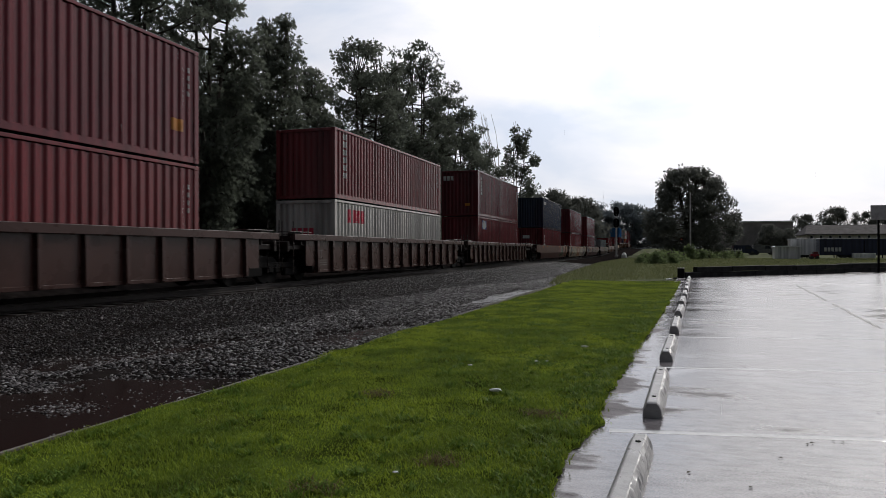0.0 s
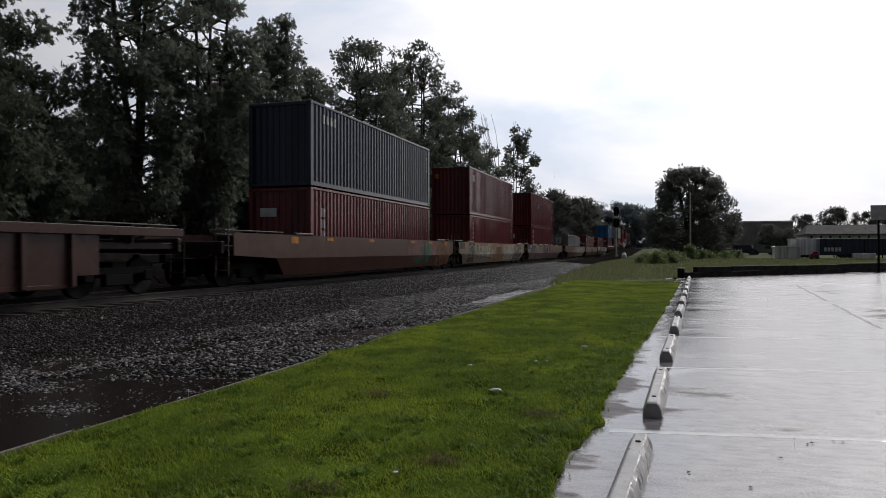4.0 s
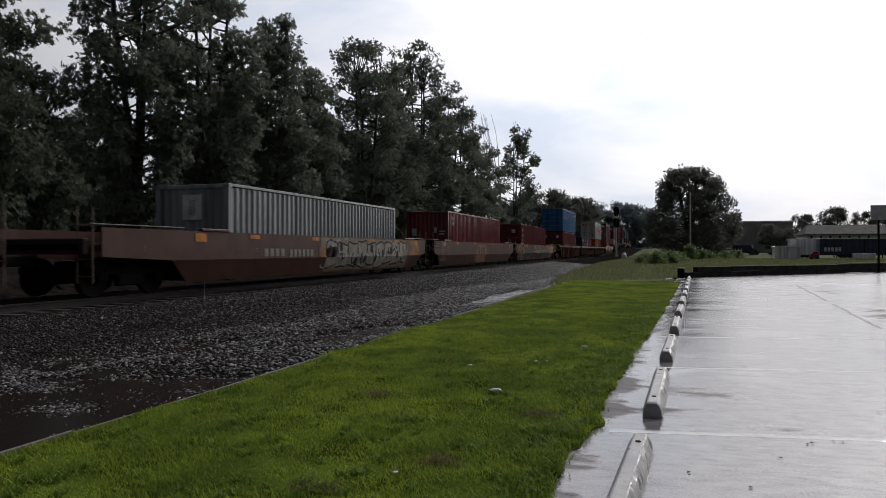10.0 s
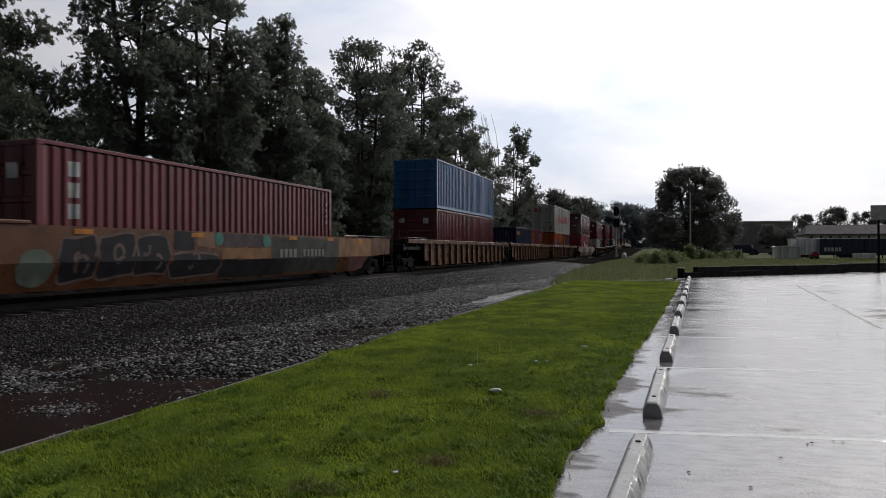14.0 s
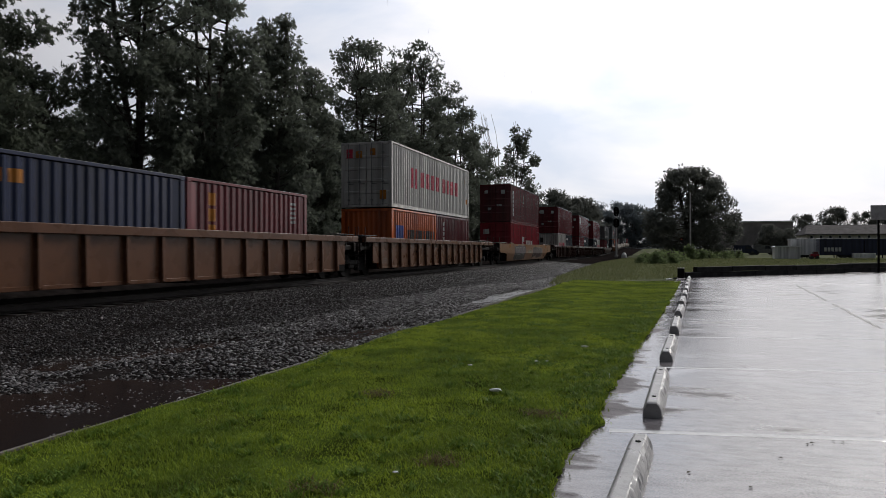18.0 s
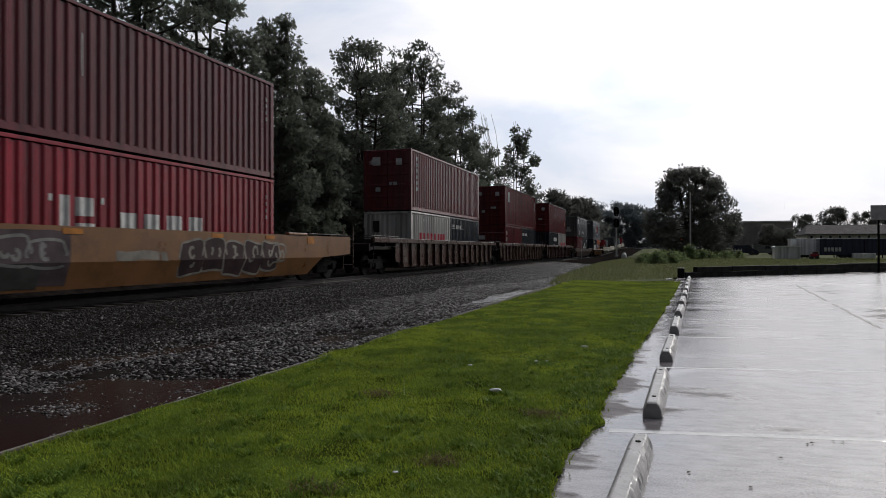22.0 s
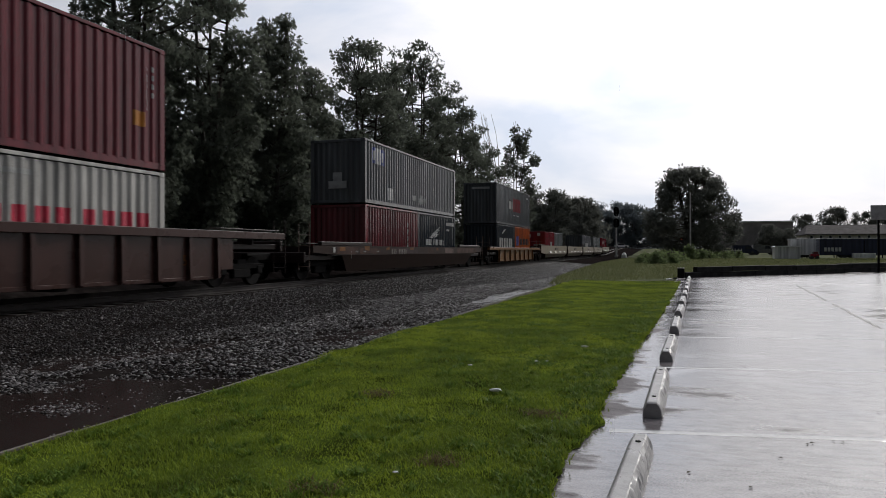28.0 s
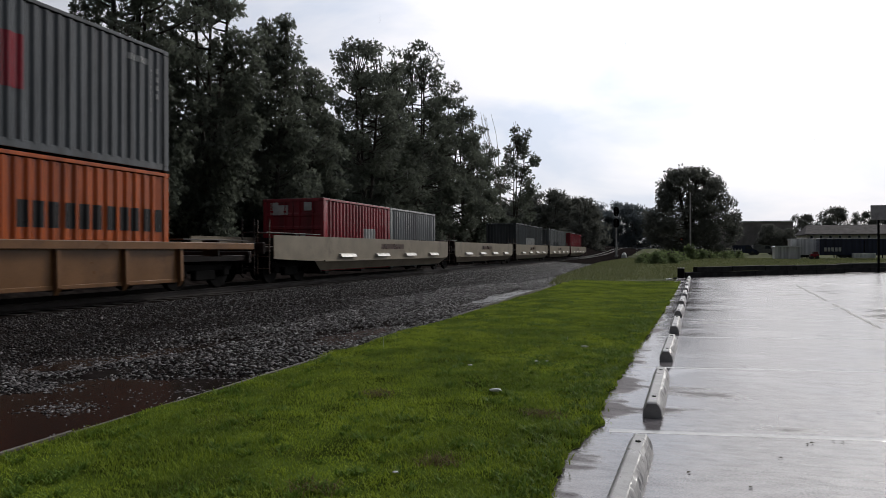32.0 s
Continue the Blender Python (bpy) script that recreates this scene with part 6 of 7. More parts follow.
    couple(344.72, c17, pair20(twenty("oxide", H8, marks=column(1.7, 2.1, 0.24, 5, g), what="short faded brown-red corrugated container"),
                               twenty("dark_teal", H8, marks=word(-1.80, -0.95, 1.0, 1.30, 3, w, 0.7) + word(-0.72, 1.0, 1.0, 1.30, 9, w, 0.68) + [feather(-1.28, 0.42, 1.36, 1.98, 0.13, 1.1, w), feather(-0.95, 0.30, 1.36, 1.80, 0.10, 1.0, w), feather(-0.60, 0.20, 1.36, 1.64, 0.09, 1.0, w), feather(-0.9, 0.0, 1.62, 1.50, 0.05, 1.0, w)]
                                      + word(1.42, 2.86, 2.07, 2.25, 10, w, 0.8) + word(1.42, 1.95, 1.78, 1.88, 5, w, 0.8),
                                      what="short dark teal container with a white emblem"))
           + [(forty("grey", H8, marks=squares(-5.38, 1.68, 0.44) + [(-3.62, -3.06, 0.28, 0.80, w), (-0.70, -0.18, 0.45, 0.70, w), (0.15, 0.85, 0.38, 0.62, w), (0.40, 0.70, 0.62, 0.78, w), (0.95, 1.22, 0.46, 0.66, w)], what="grey-green corrugated container stacked on two short ones",
                    end_marks=[(-0.4, 0.4, 0.6, 0.9, g), (-0.2, 0.2, 0.9, 1.25, g)]), 0, FLOOR + H8 + 0.05)])
    couple(366.9, ribbed_car("car_yellow", 9.4, 9.4, "dirty yellow short well car with scalloped ribs", top=1.24, well=6.35, ribs=8, low=0.26, chord=0.18, scallop=True, plate=False, end_colour="car_dark"),
           pair20(twenty("dark_teal", H8, marks=word(-2.09, -0.24, 0.97, 1.64, 3, w, 0.74) + word(0.22, 2.06, 0.97, 1.64, 3, w, 0.74) + [feather(-1.30, 0.02, 1.88, 2.32, 0.16, 0.6, w)], what="short dark navy container with large white lettering"),
                  twenty("orange", H8, marks=[(-2.5, -1.6, 1.12, 1.86, M_BLUEMARK)] + word(-1.08, 2.82, 1.18, 1.70, 11, M_BLACKMARK, 0.70), what="short orange container with dark blue lettering"))
           + [(forty("grey", H9, marks=[(-2.10, -0.74, 1.10, 2.0, M_BLACKMARK)] + [(y0, y1, 1.25, 1.85, w) for y0, y1 in ((-2.0, -1.72), (-1.58, -1.28), (-1.12, -0.82))] + word(-0.70, 2.12, 1.12, 2.15, 6, P["bright_red"], 0.92) + word(-0.54, 1.6, 0.78, 0.86, 9, g) + word(4.8, 5.4, 2.42, 2.56, 5, g),
                    what="grey-green container with a red lettered panel stacked on top", end_marks=[(-0.6, 0.7, 2.45, 2.6, g)]), 0, FLOOR + H8 + 0.05)])
    # five articulated cream units
    first = 386.99
    for k in range(5):
        nr = 10.1 if k == 0 else 7.72
        fr = 10.1 if k == 4 else 7.72
        c = slab_car("car_cream", nr, fr, "cream-painted smooth-sided articulated well car", top=1.50, well=6.45, knee=0.68, low=0.36, caps=0, ledges=True, decals=False,
                     truck_y=8.0, trucks=(True, k == 4))
        patch(c, -1.6, 0.9, 1.10, 1.30, P["car_brown"], 1.504, "number_panel")
        loads = {0: lambda: pair20(twenty("bright_red", H8, end="door", marks=[(0.4, 1.6, 1.2, 1.6, M_GREYMARK)], what="short red container streaked with white", end_marks=door_marks + [(-0.9, -0.2, 2.0, 2.35, w)]),
                           twenty("pale_grey", H8, marks=letters(-0.2, 0.75, 0.5, (0.6,) * 5, M_BLACKMARK, 0.15), what="short pale grey container with black lettering")),
                 1: lambda: [], 2: lambda: [(forty("grey", H9, what="grey-green corrugated container in a cream car", marks=[(-2, 2, 0.8, 1.8, M_GREYMARK)]), 0, FLOOR)],
                 3: lambda: [(forty("pale_grey", H9, what="pale grey container in a cream car", marks=[(-3, 0.5, 0.7, 1.6, P["grey"])]), 0, FLOOR)],
                 4: lambda: [(forty("bright_red", H9, what="bright red container on the last car of the train"), 0, FLOOR)]}[k]()
        couple(first + 16.1 * k, c, loads)


build_train()


# ======== trees ========
def limb(V, F, pts, radii, seg=6):
    base = len(V)
    n = len(pts)
    for i, (p, r) in enumerate(zip(pts, radii)):
        d = (pts[min(i + 1, n - 1)] - pts[max(i - 1, 0)]).normalized()
        q = d.to_track_quat("Z", "Y")
        for k in range(seg):
            a = 6.2832 * k / seg
            V.append(p + q @ Vector((r * math.cos(a), r * math.sin(a), 0)))
    for i in range(n - 1):
        for k in range(seg):
            a, b = base + i * seg + k, base + i * seg + (k + 1) % seg
            F.append((a, b, b + seg, a + seg))


def leaf_sprays(C, D, size, g, leaflets=7):
    """Feathered leaves: for each spray at C that points along D, narrow leaflets in pairs down one stalk, three corners each."""
    n = len(C)
    D = D / (np.linalg.norm(D, axis=1, keepdims=True) + 1e-9)
    S = np.cross(D, g.normal(0, 1, (n, 3)))
    S /= np.linalg.norm(S, axis=1, keepdims=True) + 1e-9
    ln = size * g.uniform(0.65, 1.3, (n, 1))
    tris = []
    pairs = leaflets // 2
    for k in range(pairs):
        at = C + D * ln * (0.15 + 0.75 * k / pairs)
        for sgn in (-1, 1):
            tip = at + S * sgn * ln * 0.40 + D * ln * 0.16 + g.normal(0, 0.06, (n, 3)) * ln
            tris.append(np.stack([at - D * ln * 0.08, at + D * ln * 0.20, tip], 1))
    end = C + D * ln * 0.75
    tris.append(np.stack([end - S * ln * 0.14, end + S * ln * 0.14, end + D * ln * 0.30], 1))
    return np.stack(tris, 1).reshape(-1, 3)


def tree_meshes(seed, height, spread, crown_base, puffs, sprays, size, puff_r=1.05, trunk_r=0.26, leaders=3, top=0.45, fill=22, open_share=0.0, leaflets=7, droop=0.35, round_top=0.75, airy=0.0, flat=0.78):
    """Trunk that forks into leaders, limbs to rounded masses of foliage, feathered leaves on the outside of each mass."""
    rng = random.Random(seed)
    g = np.random.default_rng(seed)
    V, F = [], []
    fork = height * (crown_base + 0.16)
    lean = Vector((rng.uniform(-0.03, 0.03), rng.uniform(-0.03, 0.03), 0))
    tp = [Vector((rng.uniform(-0.08, 0.08) * k, rng.uniform(-0.08, 0.08) * k, -0.4 + (fork + 0.4) * k / 3)) for k in range(4)]
    limb(V, F, tp, [trunk_r * (1 - 0.12 * k) for k in range(4)], 9)
    axes = []
    for k in range(leaders):
        a = 6.283 * k / leaders + rng.uniform(-0.5, 0.5)
        out = spread * rng.uniform(0.12, 0.42) * (1 if leaders > 1 else 0.2)
        tall = height * rng.uniform(0.86, 0.98) if k else height * 0.97
        pts = [tp[-1]]
        for q in range(1, 6):
            t = q / 5
            pts.append(Vector((tp[-1].x + out * math.cos(a) * t ** 0.8 + rng.uniform(-0.12, 0.12), tp[-1].y + out * math.sin(a) * t ** 0.8 + rng.uniform(-0.12, 0.12),
                               fork + (tall - fork) * t)) + lean * height * t)
        limb(V, F, pts, [trunk_r * 0.66 * (1 - 0.17 * q) + 0.012 for q in range(6)], 7)
        axes.append(pts)
    cen, rad = [], []
    for b in range(puffs):
        ax = axes[b % leaders]
        t = crown_base + (1.0 - crown_base) * (((b + rng.random()) / puffs) ** 0.9)
        z = height * t
        near = min(range(5), key=lambda i: abs(ax[i].z - z))
        u = (t - crown_base) / (1 - crown_base)
        env = (min(1.0, (u + 0.10) / top) ** 0.6) * (max(0.0, 1 - max(0.0, u - top) / (1.02 - top)) ** round_top) if u < 1 else 0.1
        a = b * 2.39996 + rng.uniform(-0.7, 0.7)
        r = puff_r * rng.uniform(0.65, 1.25) * (0.62 + 0.38 * env)
        out = max(0.0, spread * env * rng.uniform(0.3, 1.08) ** 0.55 - 0.4 * r)
        if leaders > 1:
            out *= 0.86
        c = Vector((ax[near].x + out * math.cos(a), ax[near].y + out * math.sin(a), min(z, height - 0.55 * r)))
        cen.append(c)
        rad.append(r)
        p0 = ax[near].copy()
        p0.z = max(fork * 0.8, min(p0.z, c.z - 0.35 * out))
        mid = (p0 + c) / 2 + Vector((0, 0, -0.10 * out + rng.uniform(-0.1, 0.2)))
        limb(V, F, [p0, mid, c], [0.055 + 0.02 * out / 3, 0.04, 0.018], 5)
        for _ in range(3):
            e = c + Vector((rng.gauss(0, 1), rng.gauss(0, 1), rng.gauss(0.1, 0.8))).normalized() * r * 0.95
            limb(V, F, [c + (mid - c) * 0.3, (c + e) / 2 + Vector((0, 0, 0.06)), e], [0.02, 0.014, 0.006], 4)
    trunk = mesh_of("trunk", [tuple(p) for p in V], F, True)
    cen, rad = np.array([tuple(c) for c in cen]), np.array(rad)
    share = rad ** 2 * g.uniform(1 - open_share, 1, len(rad)) * (1 - airy * np.clip(cen[:, 2] / height, 0, 1) ** 2)
    idx = g.choice(len(rad), sprays, p=share / share.sum())
    U = g.normal(0, 1, (sprays, 3))
    U /= np.linalg.norm(U, axis=1, keepdims=True)
    # lumpy shells, thinner below
    lump = 1 + 0.22 * np.sin(U[:, 0] * 5 + idx) * np.cos(U[:, 1] * 4.3 + 2 * idx) + 0.12 * np.sin(U[:, 2] * 9 + idx)
    k = g.uniform(0.30, 1.0, sprays) ** 0.45 * lump
    C = cen[idx] + U * (rad[idx] * k)[:, None] * np.array([1, 1, flat])
    D = U * 0.8 + g.normal(0, 0.55, (sprays, 3))
    D[:, 2] -= droop
    q = leaf_sprays(C, D, size, g, leaflets)
    m = len(rad) * fill
    if m:
        j = np.repeat(np.arange(len(rad)), fill)
        j = j[g.uniform(0, 1, m) > airy * 1.6 * np.clip(cen[j, 2] / height - 0.25, 0, 1)]
        m = len(j)
        W = g.normal(0, 1, (m, 3))
        W /= np.linalg.norm(W, axis=1, keepdims=True)
        B = cen[j] + W * (rad[j] * g.uniform(0.1, 0.62, m))[:, None] * np.array([1, 1, 0.8])
        e1, e2 = g.normal(0, 1, (m, 3)), g.normal(0, 1, (m, 3))
        e1 /= np.linalg.norm(e1, axis=1, keepdims=True)
        e2 /= np.linalg.norm(e2, axis=1, keepdims=True)
        ln = (rad[j] * g.uniform(0.22, 0.42, m))[:, None]
        q = np.concatenate([q, np.stack([B - e1 * ln, B + e2 * ln, B + e1 * ln], 1).reshape(-1, 3)])
    count = len(q) // 3
    me = bpy.data.meshes.new("crown")
    me.vertices.add(len(q))
    me.vertices.foreach_set("co", q.ravel())
    me.loops.add(count * 3)
    me.loops.foreach_set("vertex_index", np.arange(count * 3, dtype=np.int32))
    me.polygons.add(count)
    me.polygons.foreach_set("loop_start", (np.arange(count) * 3).astype(np.int32))
    me.update(calc_edges=True)
    return trunk, me


def tree(meshes, m, label, leaf_mat, bark=None, category="tree", group="", name="tree"):
    t = thing(name, label, category, group, m=m)
    put("trunk", meshes[0], bark or M_BARK, t)
    put("crown", meshes[1], leaf_mat, t)
    return t


def scaled(x, y, z, turn, s, sz=None):
    return pose(x, y, z, 0, 0, turn) @ Matrix.Diagonal((s, s, sz or s, 1))


def tree_row():
    # (x, y, turn, height, spread, crown base, leaders, top, roundness) of the row behind the track
    # The first tree is out of view, added only for light and reflections.
    front = [(-25, 8.5, 0, 15.0, 4.2, 0.10, 4, 0.50, 0.5), (-24, 17.8, 40, 15.6, 3.5, 0.08, 3, 0.34, 0.9), (-24.5, 27.0, 100, 17.4, 3.6, 0.10, 4, 0.55, 0.45), (-24, 31.8, 200, 17.6, 3.3, 0.10, 3, 0.55, 0.45),
             (-24, 38.2, 10, 15.9, 3.1, 0.08, 2, 0.34, 0.8), (-24, 43.2, 300, 14.2, 3.8, 0.08, 3, 0.40, 0.6), (-24, 52.4, 150, 18.3, 4.8, 0.06, 3, 0.55, 0.45), (-24, 66.0, 70, 21.8, 5.4, 0.06, 4, 0.52, 0.45),
             (-24.5, 58.8, 220, 17.4, 4.6, 0.06, 3, 0.48, 0.55), (-24.3, 74.0, 30, 18.6, 4.8, 0.05, 3, 0.46, 0.6), (-24, 82.5, 260, 18.2, 5.2, 0.05, 3, 0.44, 0.55), (-26, 35.5, 80, 12.5, 3.6, 0.06, 3, 0.4, 0.6),
             (-26, 22.0, 180, 9.0, 3.4, 0.05, 3, 0.4, 0.6), (-24.3, 92.5, 120, 16.0, 4.4, 0.05, 3, 0.42, 0.55)]
    for i, (x, y, a, h, r, base, leaders, top, dome) in enumerate(front):
        dense = 6 <= i <= 9
        kind = tree_meshes(11 + i, h + 0.5, r, base, 140 if dense else 116, 14500 if dense else 12000, 0.29, 0.82, 0.24, leaders, top, fill=12 if dense else 11,
                           open_share=0.8 if dense else 0.85, airy=0.34 if dense else 0.46, flat=0.62, round_top=dome)
        tree(kind, pose(x, y, -0.5, 0, 0, a), "tall dark green broadleaf tree beyond the railway", M_LEAF_DEEP if i in (0, 1, 12) else M_LEAF, None, "tree", "trees beyond the railway")
    back = [tree_meshes(41 + k, 11.0, 4.2, 0.10, 50, 5200, 0.44, 1.1, 0.22, 3, 0.45, fill=16) for k in range(2)]
    for i, (x, y, a, s) in enumerate([(-33, 14, 80, 0.80), (-33, 24, 10, 0.74), (-34, 35, 200, 0.95), (-35, 46, 10, 0.98), (-34, 57, 120, 1.12), (-34, 68, 310, 1.35), (-33, 79, 30, 1.4), (-33, 90, 170, 1.5)]):
        tree(back[i % 2], scaled(x, y, -0.5, a, s), "dark green broadleaf tree in the second row beyond the railway", M_LEAF, None, "tree", "trees beyond the railway")
    bush = tree_meshes(31, 5.2, 2.6, 0.02, 24, 2800, 0.34, 0.95, 0.09, 3, 0.35, fill=14)
    rng = random.Random(9)
    for k in range(34):
        y = 4 + k * 3.1
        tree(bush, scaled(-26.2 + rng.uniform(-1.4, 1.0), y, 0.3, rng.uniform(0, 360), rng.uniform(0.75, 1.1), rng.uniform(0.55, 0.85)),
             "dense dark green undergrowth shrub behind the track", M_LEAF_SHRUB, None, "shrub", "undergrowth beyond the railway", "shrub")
    thin = tree_meshes(77, 21.5, 4.9, 0.05, 84, 6200, 0.42, 0.85, 0.18, 3, 0.42, fill=5, open_share=0.9, airy=0.3)
    tree(thin, pose(-24, 112, 0, 0, 0, 30), "sparse half-dead tree beyond the railway", M_LEAF)
    # bare dead tree
    V, F = [], []
    r2 = random.Random(4)
    for k in range(9):
        p = Vector((r2.uniform(-0.4, 0.4), r2.uniform(-0.4, 0.4), 9))
        pts = [p]
        d = Vector((r2.uniform(-0.3, 0.3), r2.uniform(-0.3, 0.3), 1)).normalized()
        for s in range(4):
            d = (d + Vector((r2.uniform(-0.15, 0.15), r2.uniform(-0.15, 0.15), 0))).normalized()
            pts.append(pts[-1] + d * r2.uniform(2.0, 3.4))
        limb(V, F, pts, [0.06, 0.05, 0.04, 0.03, 0.02], 5)
    limb(V, F, [Vector((0, 0, -0.5)), Vector((0.1, 0, 5)), Vector((0, 0.1, 10))], [0.3, 0.2, 0.12], 7)
    dead = thing("dead_tree", "bare bleached dead tree among the green ones", "tree", m=pose(-24.5, 103, 0) @ Matrix.Diagonal((1, 1, 1.10, 1)))
    put("trunk", mesh_of("trunk", [tuple(p) for p in V], F, True), M_DEAD, dead)
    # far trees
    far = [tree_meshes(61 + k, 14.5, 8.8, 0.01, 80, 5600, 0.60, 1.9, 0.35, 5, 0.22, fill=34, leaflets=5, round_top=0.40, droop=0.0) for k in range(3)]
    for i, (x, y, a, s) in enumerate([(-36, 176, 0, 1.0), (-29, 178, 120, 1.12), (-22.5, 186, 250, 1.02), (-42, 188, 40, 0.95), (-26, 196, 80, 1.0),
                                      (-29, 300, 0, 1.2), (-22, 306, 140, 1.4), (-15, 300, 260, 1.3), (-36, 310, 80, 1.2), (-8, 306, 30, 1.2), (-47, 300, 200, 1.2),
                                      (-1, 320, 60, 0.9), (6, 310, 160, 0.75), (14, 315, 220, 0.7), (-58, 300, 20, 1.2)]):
        tree(far[i % 3], scaled(x, y, rise(y) - 0.8, a, s), "distant rounded tree with leaves paled for haze" if y > 250 else "distant rounded dark green tree", M_LEAF_MISTY if y > 250 else M_LEAF_FAR, None, "tree", "distant trees")
    oak = tree_meshes(90, 16.6, 10.1, 0.01, 190, 20000, 0.46, 1.40, 0.5, 7, 0.30, fill=26, round_top=0.38, open_share=0.6, droop=0.0)
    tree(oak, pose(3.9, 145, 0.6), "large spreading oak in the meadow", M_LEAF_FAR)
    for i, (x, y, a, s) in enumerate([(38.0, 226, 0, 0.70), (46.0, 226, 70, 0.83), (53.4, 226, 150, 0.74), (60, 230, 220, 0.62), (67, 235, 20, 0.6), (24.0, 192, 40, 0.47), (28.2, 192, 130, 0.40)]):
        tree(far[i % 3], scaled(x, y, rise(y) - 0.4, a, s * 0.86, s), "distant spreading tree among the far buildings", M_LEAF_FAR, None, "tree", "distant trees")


tree_row()


# ======== far side: buildings, trailers, signal, crossing ========
M_BRICK = material("brown_brick_wall", (0.30, 0.27, 0.26), 0.8, vary=0.15, scale=0.6, grain=12, bump=0.2)
M_SIDING = material("beige_siding", (0.52, 0.48, 0.44), 0.7, vary=0.1, scale=0.8, grain=14, bump=0.1)
M_ROOF = material("pale_metal_roof", (0.72, 0.73, 0.74), 0.3, vary=0.08, scale=1.0)
M_GLASS = material("dark_window_glass", (0.025, 0.028, 0.032), 0.12, vary=0.1)
M_NAVYBOX = paint("trailer_navy_paint", (0.022, 0.028, 0.06), 0.1)
M_GREYBOX = paint("shed_pale_grey_paint", (0.78, 0.78, 0.77), 0.15)
M_POLE = material("silver_grey_pole", (0.42, 0.41, 0.40), 0.6, vary=0.15)
M_RUBBER = material("black_tyre_rubber", (0.02, 0.02, 0.02), 0.7, vary=0.2)


def emissive(name, col, strength):
    m = bpy.data.materials.new(name)
    m.use_nodes = True
    b = m.node_tree.nodes["Principled BSDF"]
    b.inputs["Base Color"].default_value = (*col, 1)
    b.inputs["Emission Color"].default_value = (*col, 1)
    b.inputs["Emission Strength"].default_value = strength
    return m


def building(name, label, x, y, z, w, d, h, wall, windows, win_z, win_w, win_h, roof_over=0.3):
    b = thing(name, label, "building", m=pose(x, y, z))
    put("wall", box_mesh(w, d, h, 0.02), wall, b, pose(0, 0, h / 2))
    put("roof", box_mesh(w + 2 * roof_over, d + 2 * roof_over, 0.35, 0.03), M_ROOF, b, pose(0, 0, h + 0.178))
    for k in range(windows):
        wx = -w / 2 + w * (k + 0.5) / windows
        win = put("window", box_mesh(win_w, 0.10, win_h, 0.01), M_ROOF, b, pose(wx, -d / 2 - 0.02, win_z))
        put("pane", box_mesh(win_w - 0.2, 0.04, win_h - 0.2), M_GLASS, win, pose(0, -0.05, 0))
    return b


building("warehouse", "long brown warehouse with a pale roof edge", 21.0, 206, 1.7, 19.6, 12, 6.9, M_BRICK, 0, 3.6, 1.4, 1.2)
def low_building():
    """Long pale wall with a row of small windows under a broad dull roof."""
    b = thing("low_building", "low pale building with small windows and a broad dull roof", "building", m=pose(46.0, 165, 1.0))
    w, d, h = 38.0, 12.0, 3.35
    put("wall", box_mesh(w, d, h, 0.02), M_SIDING, b, pose(0, 0, h / 2))
    bm = bmesh.new()
    ring = [bm.verts.new(p) for p in ((-w / 2 - 0.4, -d / 2 - 0.5, 0), (w / 2 + 0.4, -d / 2 - 0.5, 0), (w / 2 + 0.4, d / 2 + 0.5, 0), (-w / 2 - 0.4, d / 2 + 0.5, 0))]
    lip = [bm.verts.new(v.co + Vector((0, 0, 0.16))) for v in ring]
    ridge = [bm.verts.new((-w / 2 + 1.0, 0, 2.2)), bm.verts.new((w / 2 - 1.0, 0, 2.2))]
    for i in range(4):
        bm.faces.new((ring[i], ring[(i + 1) % 4], lip[(i + 1) % 4], lip[i]))
    bm.faces.new(ring[::-1])
    bm.faces.new((lip[0], lip[1], ridge[1], ridge[0]))
    bm.faces.new((lip[2], lip[3], ridge[0], ridge[1]))
    bm.faces.new((lip[1], lip[2], ridge[1]))
    bm.faces.new((lip[3], lip[0], ridge[0]))
    roof = part("roof", bm, M_SHINGLE, b)
    roof.matrix_basis = pose(0, 0, h)
    for k in range(22):
        win = put("window", box_mesh(0.62, 0.10, 0.86, 0.01), M_ROOF, b, pose(-w / 2 + w * (k + 0.5) / 22, -d / 2 - 0.02, 2.80))
        put("pane", box_mesh(0.48, 0.04, 0.72), M_GLASS, win, pose(0, -0.05, 0))


M_SHINGLE = material("dull_brown_shingle_roof", (0.085, 0.077, 0.076), 0.9, spec=0.1, vary=0.15, scale=1.2, grain=12, bump=0.3)
low_building()


